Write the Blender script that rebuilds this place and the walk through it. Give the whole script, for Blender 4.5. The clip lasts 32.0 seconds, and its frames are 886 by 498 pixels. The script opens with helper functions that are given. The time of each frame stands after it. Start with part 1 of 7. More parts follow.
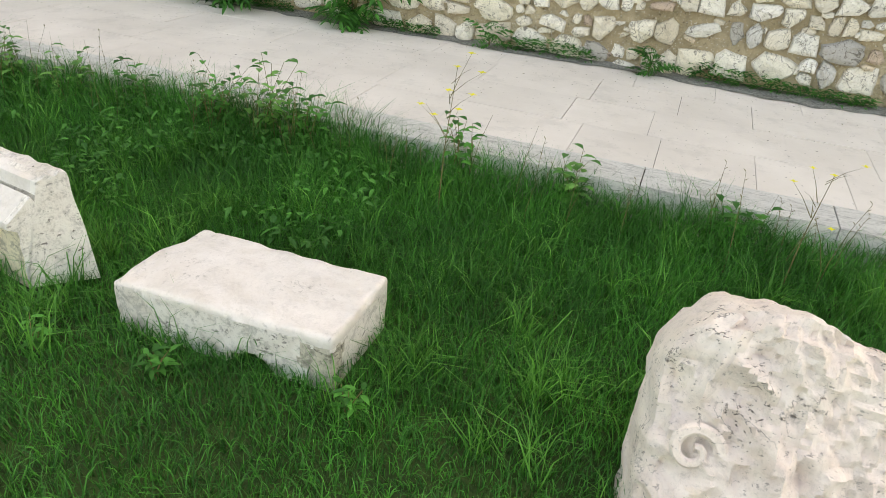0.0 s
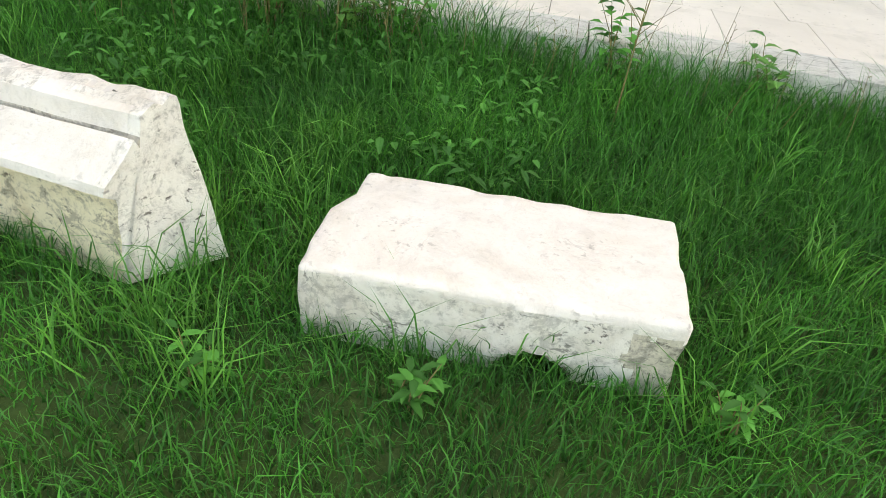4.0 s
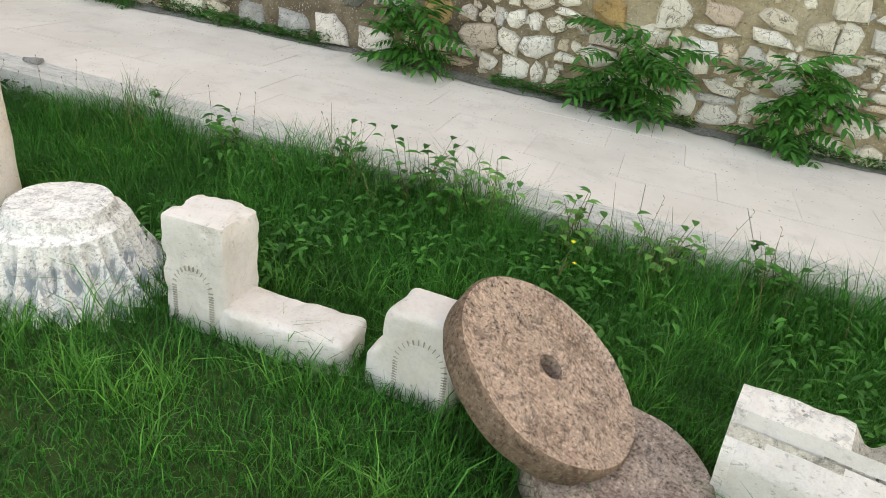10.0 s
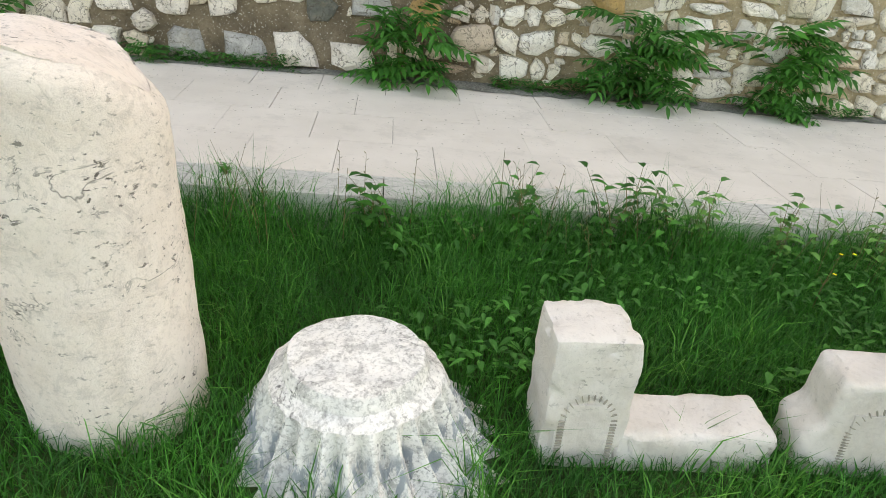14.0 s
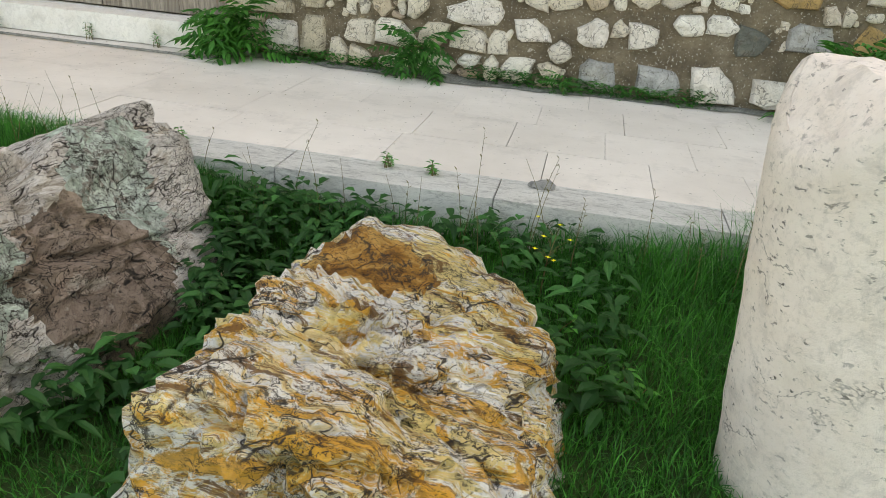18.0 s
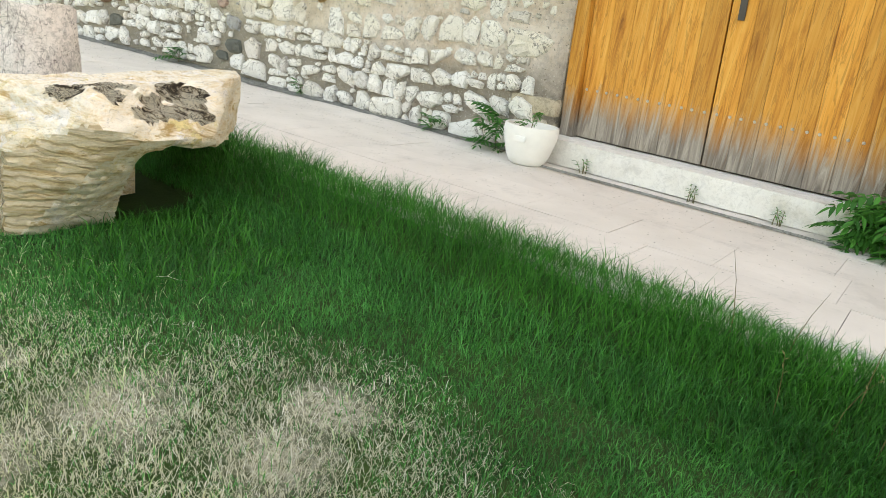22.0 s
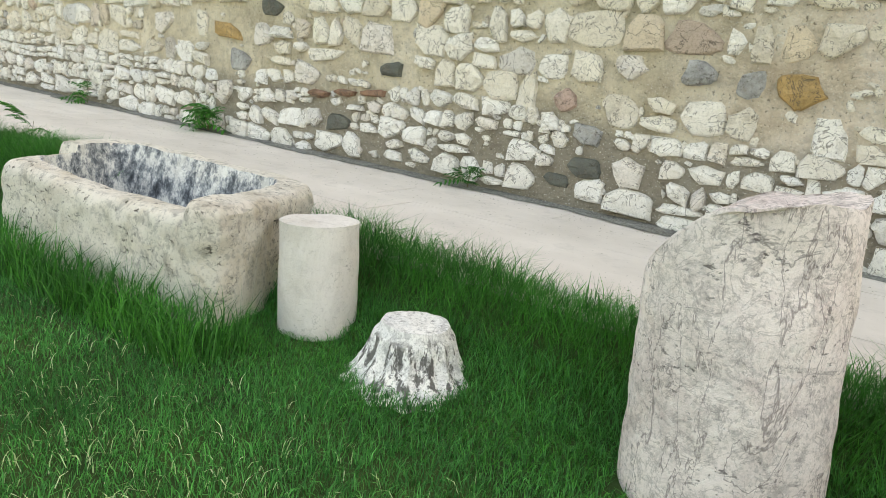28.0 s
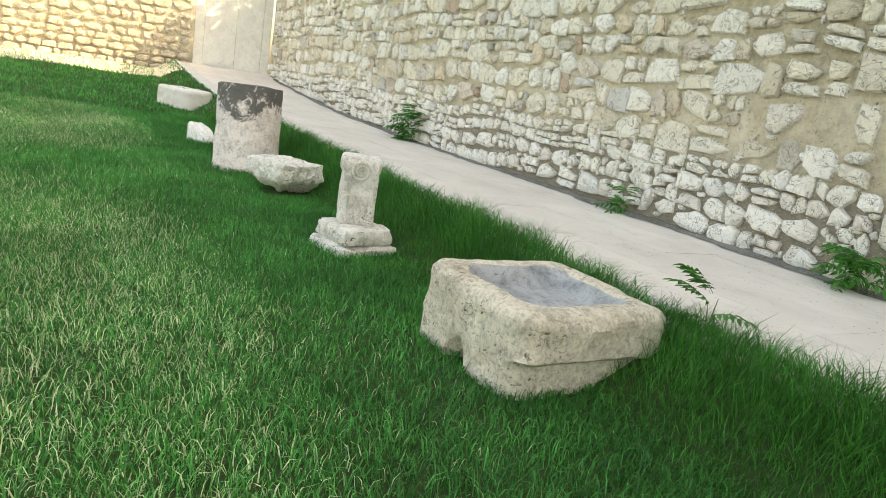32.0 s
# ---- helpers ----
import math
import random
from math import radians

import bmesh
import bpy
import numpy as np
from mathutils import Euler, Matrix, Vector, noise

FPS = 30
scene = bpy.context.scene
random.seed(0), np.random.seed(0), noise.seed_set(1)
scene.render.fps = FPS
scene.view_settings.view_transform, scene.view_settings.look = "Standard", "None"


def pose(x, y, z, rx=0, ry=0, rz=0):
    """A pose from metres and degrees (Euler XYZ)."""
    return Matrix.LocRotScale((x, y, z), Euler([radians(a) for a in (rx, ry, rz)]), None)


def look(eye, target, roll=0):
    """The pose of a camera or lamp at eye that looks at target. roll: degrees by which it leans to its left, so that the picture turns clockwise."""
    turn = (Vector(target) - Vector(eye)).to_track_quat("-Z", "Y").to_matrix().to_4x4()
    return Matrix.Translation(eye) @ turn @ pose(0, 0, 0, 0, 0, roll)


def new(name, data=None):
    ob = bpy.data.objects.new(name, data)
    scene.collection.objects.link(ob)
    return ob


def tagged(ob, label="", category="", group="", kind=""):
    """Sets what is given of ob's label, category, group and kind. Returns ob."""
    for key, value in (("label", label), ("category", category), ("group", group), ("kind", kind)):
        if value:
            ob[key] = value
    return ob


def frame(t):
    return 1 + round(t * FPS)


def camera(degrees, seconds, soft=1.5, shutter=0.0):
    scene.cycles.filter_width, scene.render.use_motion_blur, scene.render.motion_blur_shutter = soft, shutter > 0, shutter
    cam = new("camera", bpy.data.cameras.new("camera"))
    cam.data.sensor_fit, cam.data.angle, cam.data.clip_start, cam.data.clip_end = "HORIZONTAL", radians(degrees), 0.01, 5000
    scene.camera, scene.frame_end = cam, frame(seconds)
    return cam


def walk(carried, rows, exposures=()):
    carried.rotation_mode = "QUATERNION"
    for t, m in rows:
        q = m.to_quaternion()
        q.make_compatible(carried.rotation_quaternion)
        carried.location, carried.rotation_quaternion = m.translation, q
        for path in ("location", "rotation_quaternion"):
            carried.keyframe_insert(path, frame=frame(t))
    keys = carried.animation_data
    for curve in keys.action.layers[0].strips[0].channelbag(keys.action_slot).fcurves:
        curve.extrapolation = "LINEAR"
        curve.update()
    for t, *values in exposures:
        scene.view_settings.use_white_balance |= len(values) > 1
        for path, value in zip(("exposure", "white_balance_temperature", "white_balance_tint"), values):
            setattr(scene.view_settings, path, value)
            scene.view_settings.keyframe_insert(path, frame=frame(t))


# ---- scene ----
cam = camera(65.0, 32.0, soft=0.4)
PATH = [
    (0, (-0.297, -6.156, 1.445), (-0.832, -4.498, 0.462), 5.3),
    (0.5, (-0.506, -6.138, 1.449), (-1.021, -4.478, 0.459), 7.0),
    (1, (-0.834, -5.959, 1.368), (-1.334, -4.316, 0.342), 5.3),
    (1.5, (-1.084, -5.797, 1.309), (-1.479, -4.163, 0.225), 4.6),
    (2, (-1.374, -5.705, 1.137), (-1.571, -4.025, 0.07), 4.2),
    (2.5, (-1.537, -5.711, 0.934), (-1.648, -4.044, -0.165), 4.8),
    (3, (-1.6, -5.714, 0.898), (-1.698, -4.08, -0.252), 6.0),
    (3.5, (-1.608, -5.706, 0.897), (-1.704, -4.078, -0.261), 5.2),
    (4, (-1.681, -5.732, 0.963), (-1.866, -4.106, -0.187), 6.8),
    (4.5, (-1.788, -5.912, 1.203), (-2.355, -4.291, 0.179), 6.1),
    (6.5, (-2.557, -5.95, 1.206), (-2.679, -4.264, 0.137), 7.8),
    (7, (-2.744, -5.976, 1.212), (-2.75, -4.26, 0.185), 7.0),
    (7.5, (-2.883, -5.912, 1.236), (-2.91, -4.247, 0.128), 6.3),
    (8, (-3.121, -5.937, 1.329), (-3.087, -4.308, 0.17), 9.8),
    (8.5, (-3.406, -6.087, 1.372), (-3.459, -4.368, 0.351), 8.3),
    (9, (-3.665, -6.115, 1.386), (-3.881, -4.382, 0.411), 8.1),
    (9.5, (-4.057, -6.041, 1.408), (-4.399, -4.305, 0.476), 6.1),
    (10, (-4.403, -6.063, 1.445), (-4.848, -4.338, 0.536), 9.2),
    (10.5, (-4.844, -6.162, 1.435), (-5.069, -4.35, 0.621), 7.6),
    (11, (-5.201, -6.147, 1.419), (-5.435, -4.348, 0.577), 8.3),
    (11.5, (-5.45, -6.033, 1.378), (-5.402, -4.236, 0.501), 6.7),
    (12, (-5.653, -5.934, 1.383), (-5.415, -4.171, 0.469), 7.0),
    (12.5, (-5.943, -5.933, 1.381), (-5.472, -4.188, 0.524), 6.5),
    (13, (-6.146, -5.939, 1.356), (-5.798, -4.166, 0.499), 6.6),
    (13.5, (-6.375, -5.861, 1.351), (-6.218, -4.074, 0.466), 6.4),
    (15.5, (-7.332, -5.552, 1.234), (-6.931, -3.811, 0.337), 6.4),
    (16, (-7.514, -5.613, 1.354), (-7.266, -3.861, 0.423), 8.9),
    (16.5, (-7.732, -5.555, 1.215), (-7.805, -3.739, 0.379), 7.7),
    (17, (-7.909, -5.68, 1.204), (-8.163, -3.868, 0.397), 5.7),
    (17.5, (-8.077, -5.649, 1.156), (-8.508, -3.886, 0.315), 6.2),
    (18, (-8.311, -5.577, 1.162), (-8.628, -3.8, 0.3), 4.6),
    (18.5, (-8.543, -5.59, 1.151), (-8.906, -3.8, 0.337), 7.5),
    (19, (-8.887, -5.746, 1.16), (-9.233, -3.913, 0.439), 6.1),
    (19.5, (-9.217, -5.765, 1.152), (-9.629, -3.919, 0.501), 6.4),
    (20, (-9.517, -5.636, 1.109), (-10.06, -3.816, 0.483), 5.7),
    (20.5, (-9.854, -5.621, 1.074), (-10.404, -3.797, 0.465), 7.7),
    (21, (-10.233, -5.654, 1.061), (-10.84, -3.835, 0.493), 5.7),
    (21.5, (-10.601, -5.572, 1.082), (-11.49, -3.893, 0.455), 5.1),
    (22, (-10.957, -5.538, 1.086), (-12.039, -3.98, 0.451), 8.4),
    (22.5, (-11.352, -5.559, 1.071), (-12.412, -3.986, 0.436), 6.6),
    (23, (-11.728, -5.495, 1.066), (-12.869, -3.963, 0.473), 6.8),
    (23.5, (-12.078, -5.421, 1.053), (-13.336, -3.992, 0.439), 7.7),
    (24, (-12.533, -5.37, 1.03), (-13.711, -3.833, 0.533), 6.9),
    (24.5, (-12.922, -5.308, 1.004), (-14.171, -3.828, 0.504), 6.7),
    (26.5, (-14.688, -5.477, 0.968), (-15.787, -3.893, 0.434), 9.2),
    (27, (-15.117, -5.6, 0.998), (-16.092, -3.947, 0.435), 6.8),
    (27.5, (-15.703, -5.502, 0.966), (-16.802, -3.927, 0.409), 7.0),
    (28, (-16.201, -5.469, 0.975), (-17.221, -3.819, 0.487), 7.2),
    (28.5, (-16.685, -5.513, 0.983), (-17.675, -3.866, 0.427), 5.3),
    (29, (-17.213, -5.396, 0.983), (-18.452, -3.934, 0.412), 5.9),
    (29.5, (-17.73, -5.346, 0.959), (-18.955, -3.826, 0.523), 7.6),
    (30, (-18.189, -5.324, 0.946), (-19.572, -3.972, 0.434), 7.7),
    (30.5, (-18.647, -5.25, 0.949), (-20.219, -4.125, 0.435), 9.5),
    (31, (-19.096, -5.324, 0.934), (-20.616, -4.111, 0.466), 8.8),
    (31.5, (-19.552, -5.319, 0.951), (-21.141, -4.189, 0.506), 7.9),
    (32, (-20.001, -5.252, 0.953), (-21.694, -4.284, 0.507), 9.3),
]
walk(cam, [(t, look(eye, target, roll)) for t, eye, target, roll in PATH], [(0, 2.4, 11800, 13), (2.2, 2.5, 11800, 13), (3.0, 2.72, 11800, 11), (4.3, 2.74, 11800, 11), (7, 2.45, 11800, 13), (13.5, 2.42, 11800, 12), (16, 2.32, 11800, 11), (18.5, 2.34, 11800, 10), (20, 2.42, 11800, 10), (22, 2.52, 11800, 10), (23.5, 2.48, 11800, 11), (26, 2.32, 11800, 11), (27, 2.20, 11800, 11), (28, 2.38, 11800, 10), (30, 2.24, 11800, 9), (32, 2.31, 11800, 9)])

# ---- world, sun ----
world = bpy.data.worlds.new("world")
scene.world = world
world.use_nodes = True
wn = world.node_tree
bg = next(n for n in wn.nodes if n.type == "BACKGROUND")
sky = wn.nodes.new("ShaderNodeTexSky")
sky.sky_type, sky.sun_disc = "NISHITA", False
SUN_EL, SUN_AZ = 42.0, 25.0
sky.sun_elevation, sky.sun_rotation = radians(SUN_EL), radians(SUN_AZ)
sky.dust_density, sky.ozone_density = 3.0, 1.0
wn.links.new(sky.outputs[0], bg.inputs[0])
bg.inputs[1].default_value = 0.15
sun = new("sun", bpy.data.lights.new("sun", "SUN"))
sun.data.energy, sun.data.angle, sun.data.color = 2.0, radians(0.6), (1.0, 0.94, 0.84)
sun.matrix_world = look((0, 0, 30), (-30 * math.sin(radians(SUN_AZ)) / math.tan(radians(SUN_EL)), -30 * math.cos(radians(SUN_AZ)) / math.tan(radians(SUN_EL)), 0))

# ---- materials ----
def nodes_of(name, rough=0.8, metal=0.0):
    m = bpy.data.materials.new(name)
    m.use_nodes = True
    nt = m.node_tree
    b = next(n for n in nt.nodes if n.type == "BSDF_PRINCIPLED")
    b.inputs["Roughness"].default_value, b.inputs["Metallic"].default_value = rough, metal
    b.inputs["Specular IOR Level"].default_value = 0.3
    return m, nt, b


def coords(nt, kind="Object", scale=(1, 1, 1)):
    tc, mp = nt.nodes.new("ShaderNodeTexCoord"), nt.nodes.new("ShaderNodeMapping")
    mp.inputs["Scale"].default_value = scale
    nt.links.new(tc.outputs[kind], mp.inputs[0])
    return mp.outputs[0]


def world_coords(nt, scale=(1, 1, 1)):
    g, mp = nt.nodes.new("ShaderNodeNewGeometry"), nt.nodes.new("ShaderNodeMapping")
    mp.inputs["Scale"].default_value = scale
    nt.links.new(g.outputs["Position"], mp.inputs[0])
    return mp.outputs[0]


def nz(nt, vec, scale, detail=6.0, rough=0.6, dist=0.0):
    n = nt.nodes.new("ShaderNodeTexNoise")
    n.inputs["Scale"].default_value, n.inputs["Detail"].default_value = scale, detail
    n.inputs["Roughness"].default_value, n.inputs["Distortion"].default_value = rough, dist
    nt.links.new(vec, n.inputs["Vector"])
    return n.outputs["Fac"]


def ramp(nt, fac, stops):
    r = nt.nodes.new("ShaderNodeValToRGB")
    els = r.color_ramp.elements
    while len(els) < len(stops):
        els.new(0.5)
    for e, (p, c) in zip(els, stops):
        e.position, e.color = p, (*c, 1) if len(c) == 3 else c
    nt.links.new(fac, r.inputs[0])
    return r.outputs[0]


def mix(nt, fac, a, b, mode="MIX"):
    m = nt.nodes.new("ShaderNodeMix")
    m.data_type, m.blend_type = "RGBA", mode
    for sock, v in ((0, fac), (6, a), (7, b)):
        if isinstance(v, (int, float)):
            m.inputs[sock].default_value = v
        elif isinstance(v, tuple):
            m.inputs[sock].default_value = (*v, 1)
        else:
            nt.links.new(v, m.inputs[sock])
    return m.outputs[2]


def math_node(nt, op, a, b):
    m = nt.nodes.new("ShaderNodeMath")
    m.operation = op
    for i, v in enumerate((a, b)):
        if isinstance(v, (int, float)):
            m.inputs[i].default_value = v
        else:
            nt.links.new(v, m.inputs[i])
    return m.outputs[0]


def bump(nt, b, height, strength=0.4, dist=0.02):
    n = nt.nodes.new("ShaderNodeBump")
    n.inputs["Strength"].default_value, n.inputs["Distance"].default_value = strength, dist
    nt.links.new(height, n.inputs["Height"])
    nt.links.new(n.outputs[0], b.inputs["Normal"])


def g3(v):
    return (v, v, v)


def obj_random(nt):
    return nt.nodes.new("ShaderNodeObjectInfo").outputs["Random"]


def isl_random(nt):
    return nt.nodes.new("ShaderNodeNewGeometry").outputs["Random Per Island"]


def lines(nt, vec, scale, width, detail=4, dist=0.6):
    """Thin wandering lines: 1 on the line, 0 off it."""
    n = nz(nt, vec, scale, detail, 0.6, dist)
    a = math_node(nt, "ABSOLUTE", math_node(nt, "SUBTRACT", n, 0.5), 0.0)
    return ramp(nt, a, [(width * 0.35, g3(1)), (width, g3(0))])


def stone_material(name, base, dark, stain, pit=0.5, grain=60.0, stain_at=0.58, pit_scale=28.0, rough=0.85, speck=0.0, deep=0.012, grit=0.45, vein=0.006):
    """Weathered stone: base tone with broad mottling, stains, scratch-like pits, specks and a fine grain."""
    m, nt, b = nodes_of(name, rough)
    v = coords(nt)
    broad = nz(nt, v, 2.4, 9, 0.7, 0.6)
    fine = nz(nt, v, grain, 5, 0.75)
    pits = nz(nt, coords(nt, "Object", (1.0, 1.0, 1.7)), pit_scale * 1.6, 4, 0.6, 0.4)
    where = nz(nt, v, 3.5, 5, 0.6)
    c = ramp(nt, broad, [(0.32, dark), (0.5, base), (0.72, tuple(min(1, x * 1.1) for x in base))])
    c = mix(nt, ramp(nt, nz(nt, v, 1.5, 9, 0.75, 1.0), [(stain_at, g3(0)), (stain_at + 0.13, g3(0.8))]), c, stain)
    hollow = math_node(nt, "MULTIPLY", ramp(nt, pits, [(0.34, g3(1)), (0.40, g3(0))]), ramp(nt, where, [(0.42, g3(0.15)), (0.6, g3(1))]))
    c = mix(nt, math_node(nt, "MULTIPLY", hollow, pit), c, tuple(x * 0.22 for x in dark))
    if speck:
        grains = nz(nt, v, grain * 1.3, 3, 0.6)
        c = mix(nt, ramp(nt, grains, [(0.38, g3(speck)), (0.44, g3(0))]), c, tuple(x * 0.35 for x in dark))
        c = mix(nt, ramp(nt, grains, [(0.57, g3(0)), (0.63, g3(speck))]), c, tuple(min(1, x * 1.35 + 0.1) for x in base))
    c = mix(nt, math_node(nt, "MULTIPLY", math_node(nt, "MULTIPLY", lines(nt, v, 3.2 if vein < 0.01 else 6.0, vein, 6), ramp(nt, where, [(0.52, g3(0)), (0.6, g3(0.8))])), pit), c, tuple(x * 0.25 for x in dark))
    c = mix(nt, min(1.0, grit * 1.3), c, ramp(nt, nz(nt, v, 13, 10, 0.8, 0.5), [(0.42, g3(0.45)), (0.49, g3(1.0))]), "MULTIPLY")
    c = mix(nt, grit, c, ramp(nt, fine, [(0.36, g3(0.35)), (0.47, g3(1.0))]), "MULTIPLY")
    nt.links.new(c, b.inputs["Base Color"])
    h = math_node(nt, "SUBTRACT", math_node(nt, "ADD", math_node(nt, "MULTIPLY", fine, 0.5), math_node(nt, "MULTIPLY", nz(nt, v, 13, 10, 0.8, 0.5), 1.6)), math_node(nt, "MULTIPLY", hollow, 0.6))
    bump(nt, b, h, 0.7, deep)
    return m


def overlay(material, name, colour, mask):
    """A copy of a stone with a stain, crust or crack web of its own shape laid over it."""
    m = material.copy()
    m.name = name
    nt = m.node_tree
    b = next(n for n in nt.nodes if n.type == "BSDF_PRINCIPLED")
    under = b.inputs["Base Color"].links[0].from_socket
    nt.links.new(mix(nt, mask(nt), under, colour), b.inputs["Base Color"])
    return m


def crust_mask(nt):
    """A ragged cap of lichen over the upper third."""
    v = coords(nt)
    split = nt.nodes.new("ShaderNodeSeparateXYZ")
    nt.links.new(v, split.inputs[0])
    edge = math_node(nt, "ADD", split.outputs[2], math_node(nt, "MULTIPLY", math_node(nt, "SUBTRACT", nz(nt, v, 3.5, 10, 0.7, 0.6), 0.5), 1.3))
    return math_node(nt, "MULTIPLY", ramp(nt, edge, [(0.66, g3(0)), (0.74, g3(0.92))]), ramp(nt, nz(nt, v, 7, 9, 0.75, 1.0), [(0.40, g3(0.1)), (0.47, g3(1))]))


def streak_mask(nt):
    """Dark vertical runs down the flutes, kept to the lower part."""
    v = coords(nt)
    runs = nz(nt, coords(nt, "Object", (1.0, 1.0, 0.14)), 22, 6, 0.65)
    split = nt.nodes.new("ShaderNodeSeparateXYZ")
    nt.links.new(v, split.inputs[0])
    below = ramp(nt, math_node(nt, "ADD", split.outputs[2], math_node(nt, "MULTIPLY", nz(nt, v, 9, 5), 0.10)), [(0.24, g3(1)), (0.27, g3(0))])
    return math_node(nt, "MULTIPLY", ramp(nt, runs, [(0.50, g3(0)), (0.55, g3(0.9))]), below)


def web_mask(nt):
    v = coords(nt)
    thin = lines(nt, v, 11.0, 0.018, 8, 0.8)
    bold = lines(nt, coords(nt, "Object", (1.4, 1.4, 0.5)), 2.2, 0.006, 6, 0.8)
    return math_node(nt, "MAXIMUM", math_node(nt, "MULTIPLY", thin, 0.38), math_node(nt, "MULTIPLY", bold, 0.8))


MARBLE = stone_material("white_marble", (0.80, 0.76, 0.73), (0.70, 0.65, 0.60), (0.76, 0.69, 0.58), 0.35, 70, 0.70, grit=0.10)
MARBLE_GREY = stone_material("grey_stained_marble", (0.93, 0.92, 0.90), (0.72, 0.73, 0.74), (0.40, 0.42, 0.45), 1.0, 55, 0.56, pit_scale=22, speck=0.35)
CHALK = stone_material("chalky_white_limestone", (0.92, 0.83, 0.78), (0.84, 0.74, 0.68), (0.74, 0.66, 0.54), 1.0, 60, 0.64, 22, grit=0.18)
CAPITAL_STONE = stone_material("rose_tinged_marble", (0.92, 0.82, 0.76), (0.80, 0.67, 0.62), (0.78, 0.64, 0.50), 1.0, 60, 0.54, 30, deep=0.016, grit=0.16, vein=0.012)
PINK_STONE = stone_material("pink_granular_stone", (0.56, 0.41, 0.33), (0.38, 0.25, 0.19), (0.62, 0.50, 0.42), 1.0, 56, pit_scale=30, speck=0.7, deep=0.03, grit=0.6)
PINK_GREY = stone_material("grey_pink_granular_stone", (0.47, 0.37, 0.32), (0.28, 0.20, 0.17), (0.44, 0.41, 0.37), 1.0, 56, 0.52, 30, speck=0.7, deep=0.03, grit=0.6)
GREY_STONE = stone_material("dark_grey_stone", (0.36, 0.35, 0.34), (0.20, 0.20, 0.20), (0.44, 0.41, 0.37), 0.6, 45)
ROSE_STONE = stone_material("rose_grey_stone", (0.90, 0.81, 0.79), (0.68, 0.57, 0.56), (0.58, 0.42, 0.41), 0.9, 40, 0.54, 18, speck=0.15, deep=0.015, grit=0.35)
TROUGH_STONE = stone_material("cream_white_pitted_marble", (0.84, 0.79, 0.72), (0.62, 0.55, 0.46), (0.68, 0.59, 0.46), 1.0, 42, 0.57, pit_scale=16, deep=0.028, grit=0.42)
ROSE_CRACKED = overlay(ROSE_STONE, "cracked_rose_grey_stone", (0.22, 0.17, 0.17), web_mask)
DRUM_STONE = overlay(ROSE_STONE, "lichen_capped_rose_stone", (0.10, 0.10, 0.10), crust_mask)
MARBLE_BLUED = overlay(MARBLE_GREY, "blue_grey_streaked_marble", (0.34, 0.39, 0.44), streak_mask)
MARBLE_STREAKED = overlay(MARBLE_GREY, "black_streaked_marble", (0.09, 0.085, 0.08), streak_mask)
CREAM_PITTED = stone_material("cream_pitted_limestone", (0.74, 0.67, 0.56), (0.50, 0.43, 0.33), (0.44, 0.43, 0.40), 1.0, 40, 0.57, pit_scale=20, speck=0.25, deep=0.018, grit=0.4)
PLASTER_TAN = stone_material("tan_plaster", (0.52, 0.44, 0.33), (0.40, 0.32, 0.24), (0.46, 0.34, 0.26), 0.4, 40)
WEATHERED = stone_material("weathered_limestone", (0.66, 0.62, 0.54), (0.30, 0.28, 0.24), (0.36, 0.35, 0.32), 1.0, 40, 0.52, pit_scale=20, speck=0.3, deep=0.025, grit=0.55)
ROUGH_MARBLE = stone_material("rough_tooled_marble", (0.93, 0.90, 0.86), (0.72, 0.67, 0.60), (0.74, 0.66, 0.54), 1.0, 45, 0.60, pit_scale=18, deep=0.03, grit=0.38)
TOOLED = stone_material("yellowed_tooled_marble", (0.92, 0.84, 0.66), (0.70, 0.58, 0.40), (0.70, 0.57, 0.36), 1.0, 30, 0.54, pit_scale=14, deep=0.05, grit=0.6)
WHITE_PLASTER = stone_material("white_paint", (0.82, 0.80, 0.76), (0.72, 0.69, 0.64), (0.66, 0.62, 0.54), 0.15, 40, grit=0.15)


def plain_material(name, color, rough=0.7, var=0.15):
    m, nt, b = nodes_of(name, rough)
    v = coords(nt)
    c = ramp(nt, nz(nt, v, 9, 6), [(0.3, tuple(x * (1 - var) for x in color)), (0.7, tuple(min(1, x * (1 + var)) for x in color))])
    nt.links.new(c, b.inputs["Base Color"])
    bump(nt, b, nz(nt, v, 60, 4), 0.3, 0.006)
    return m


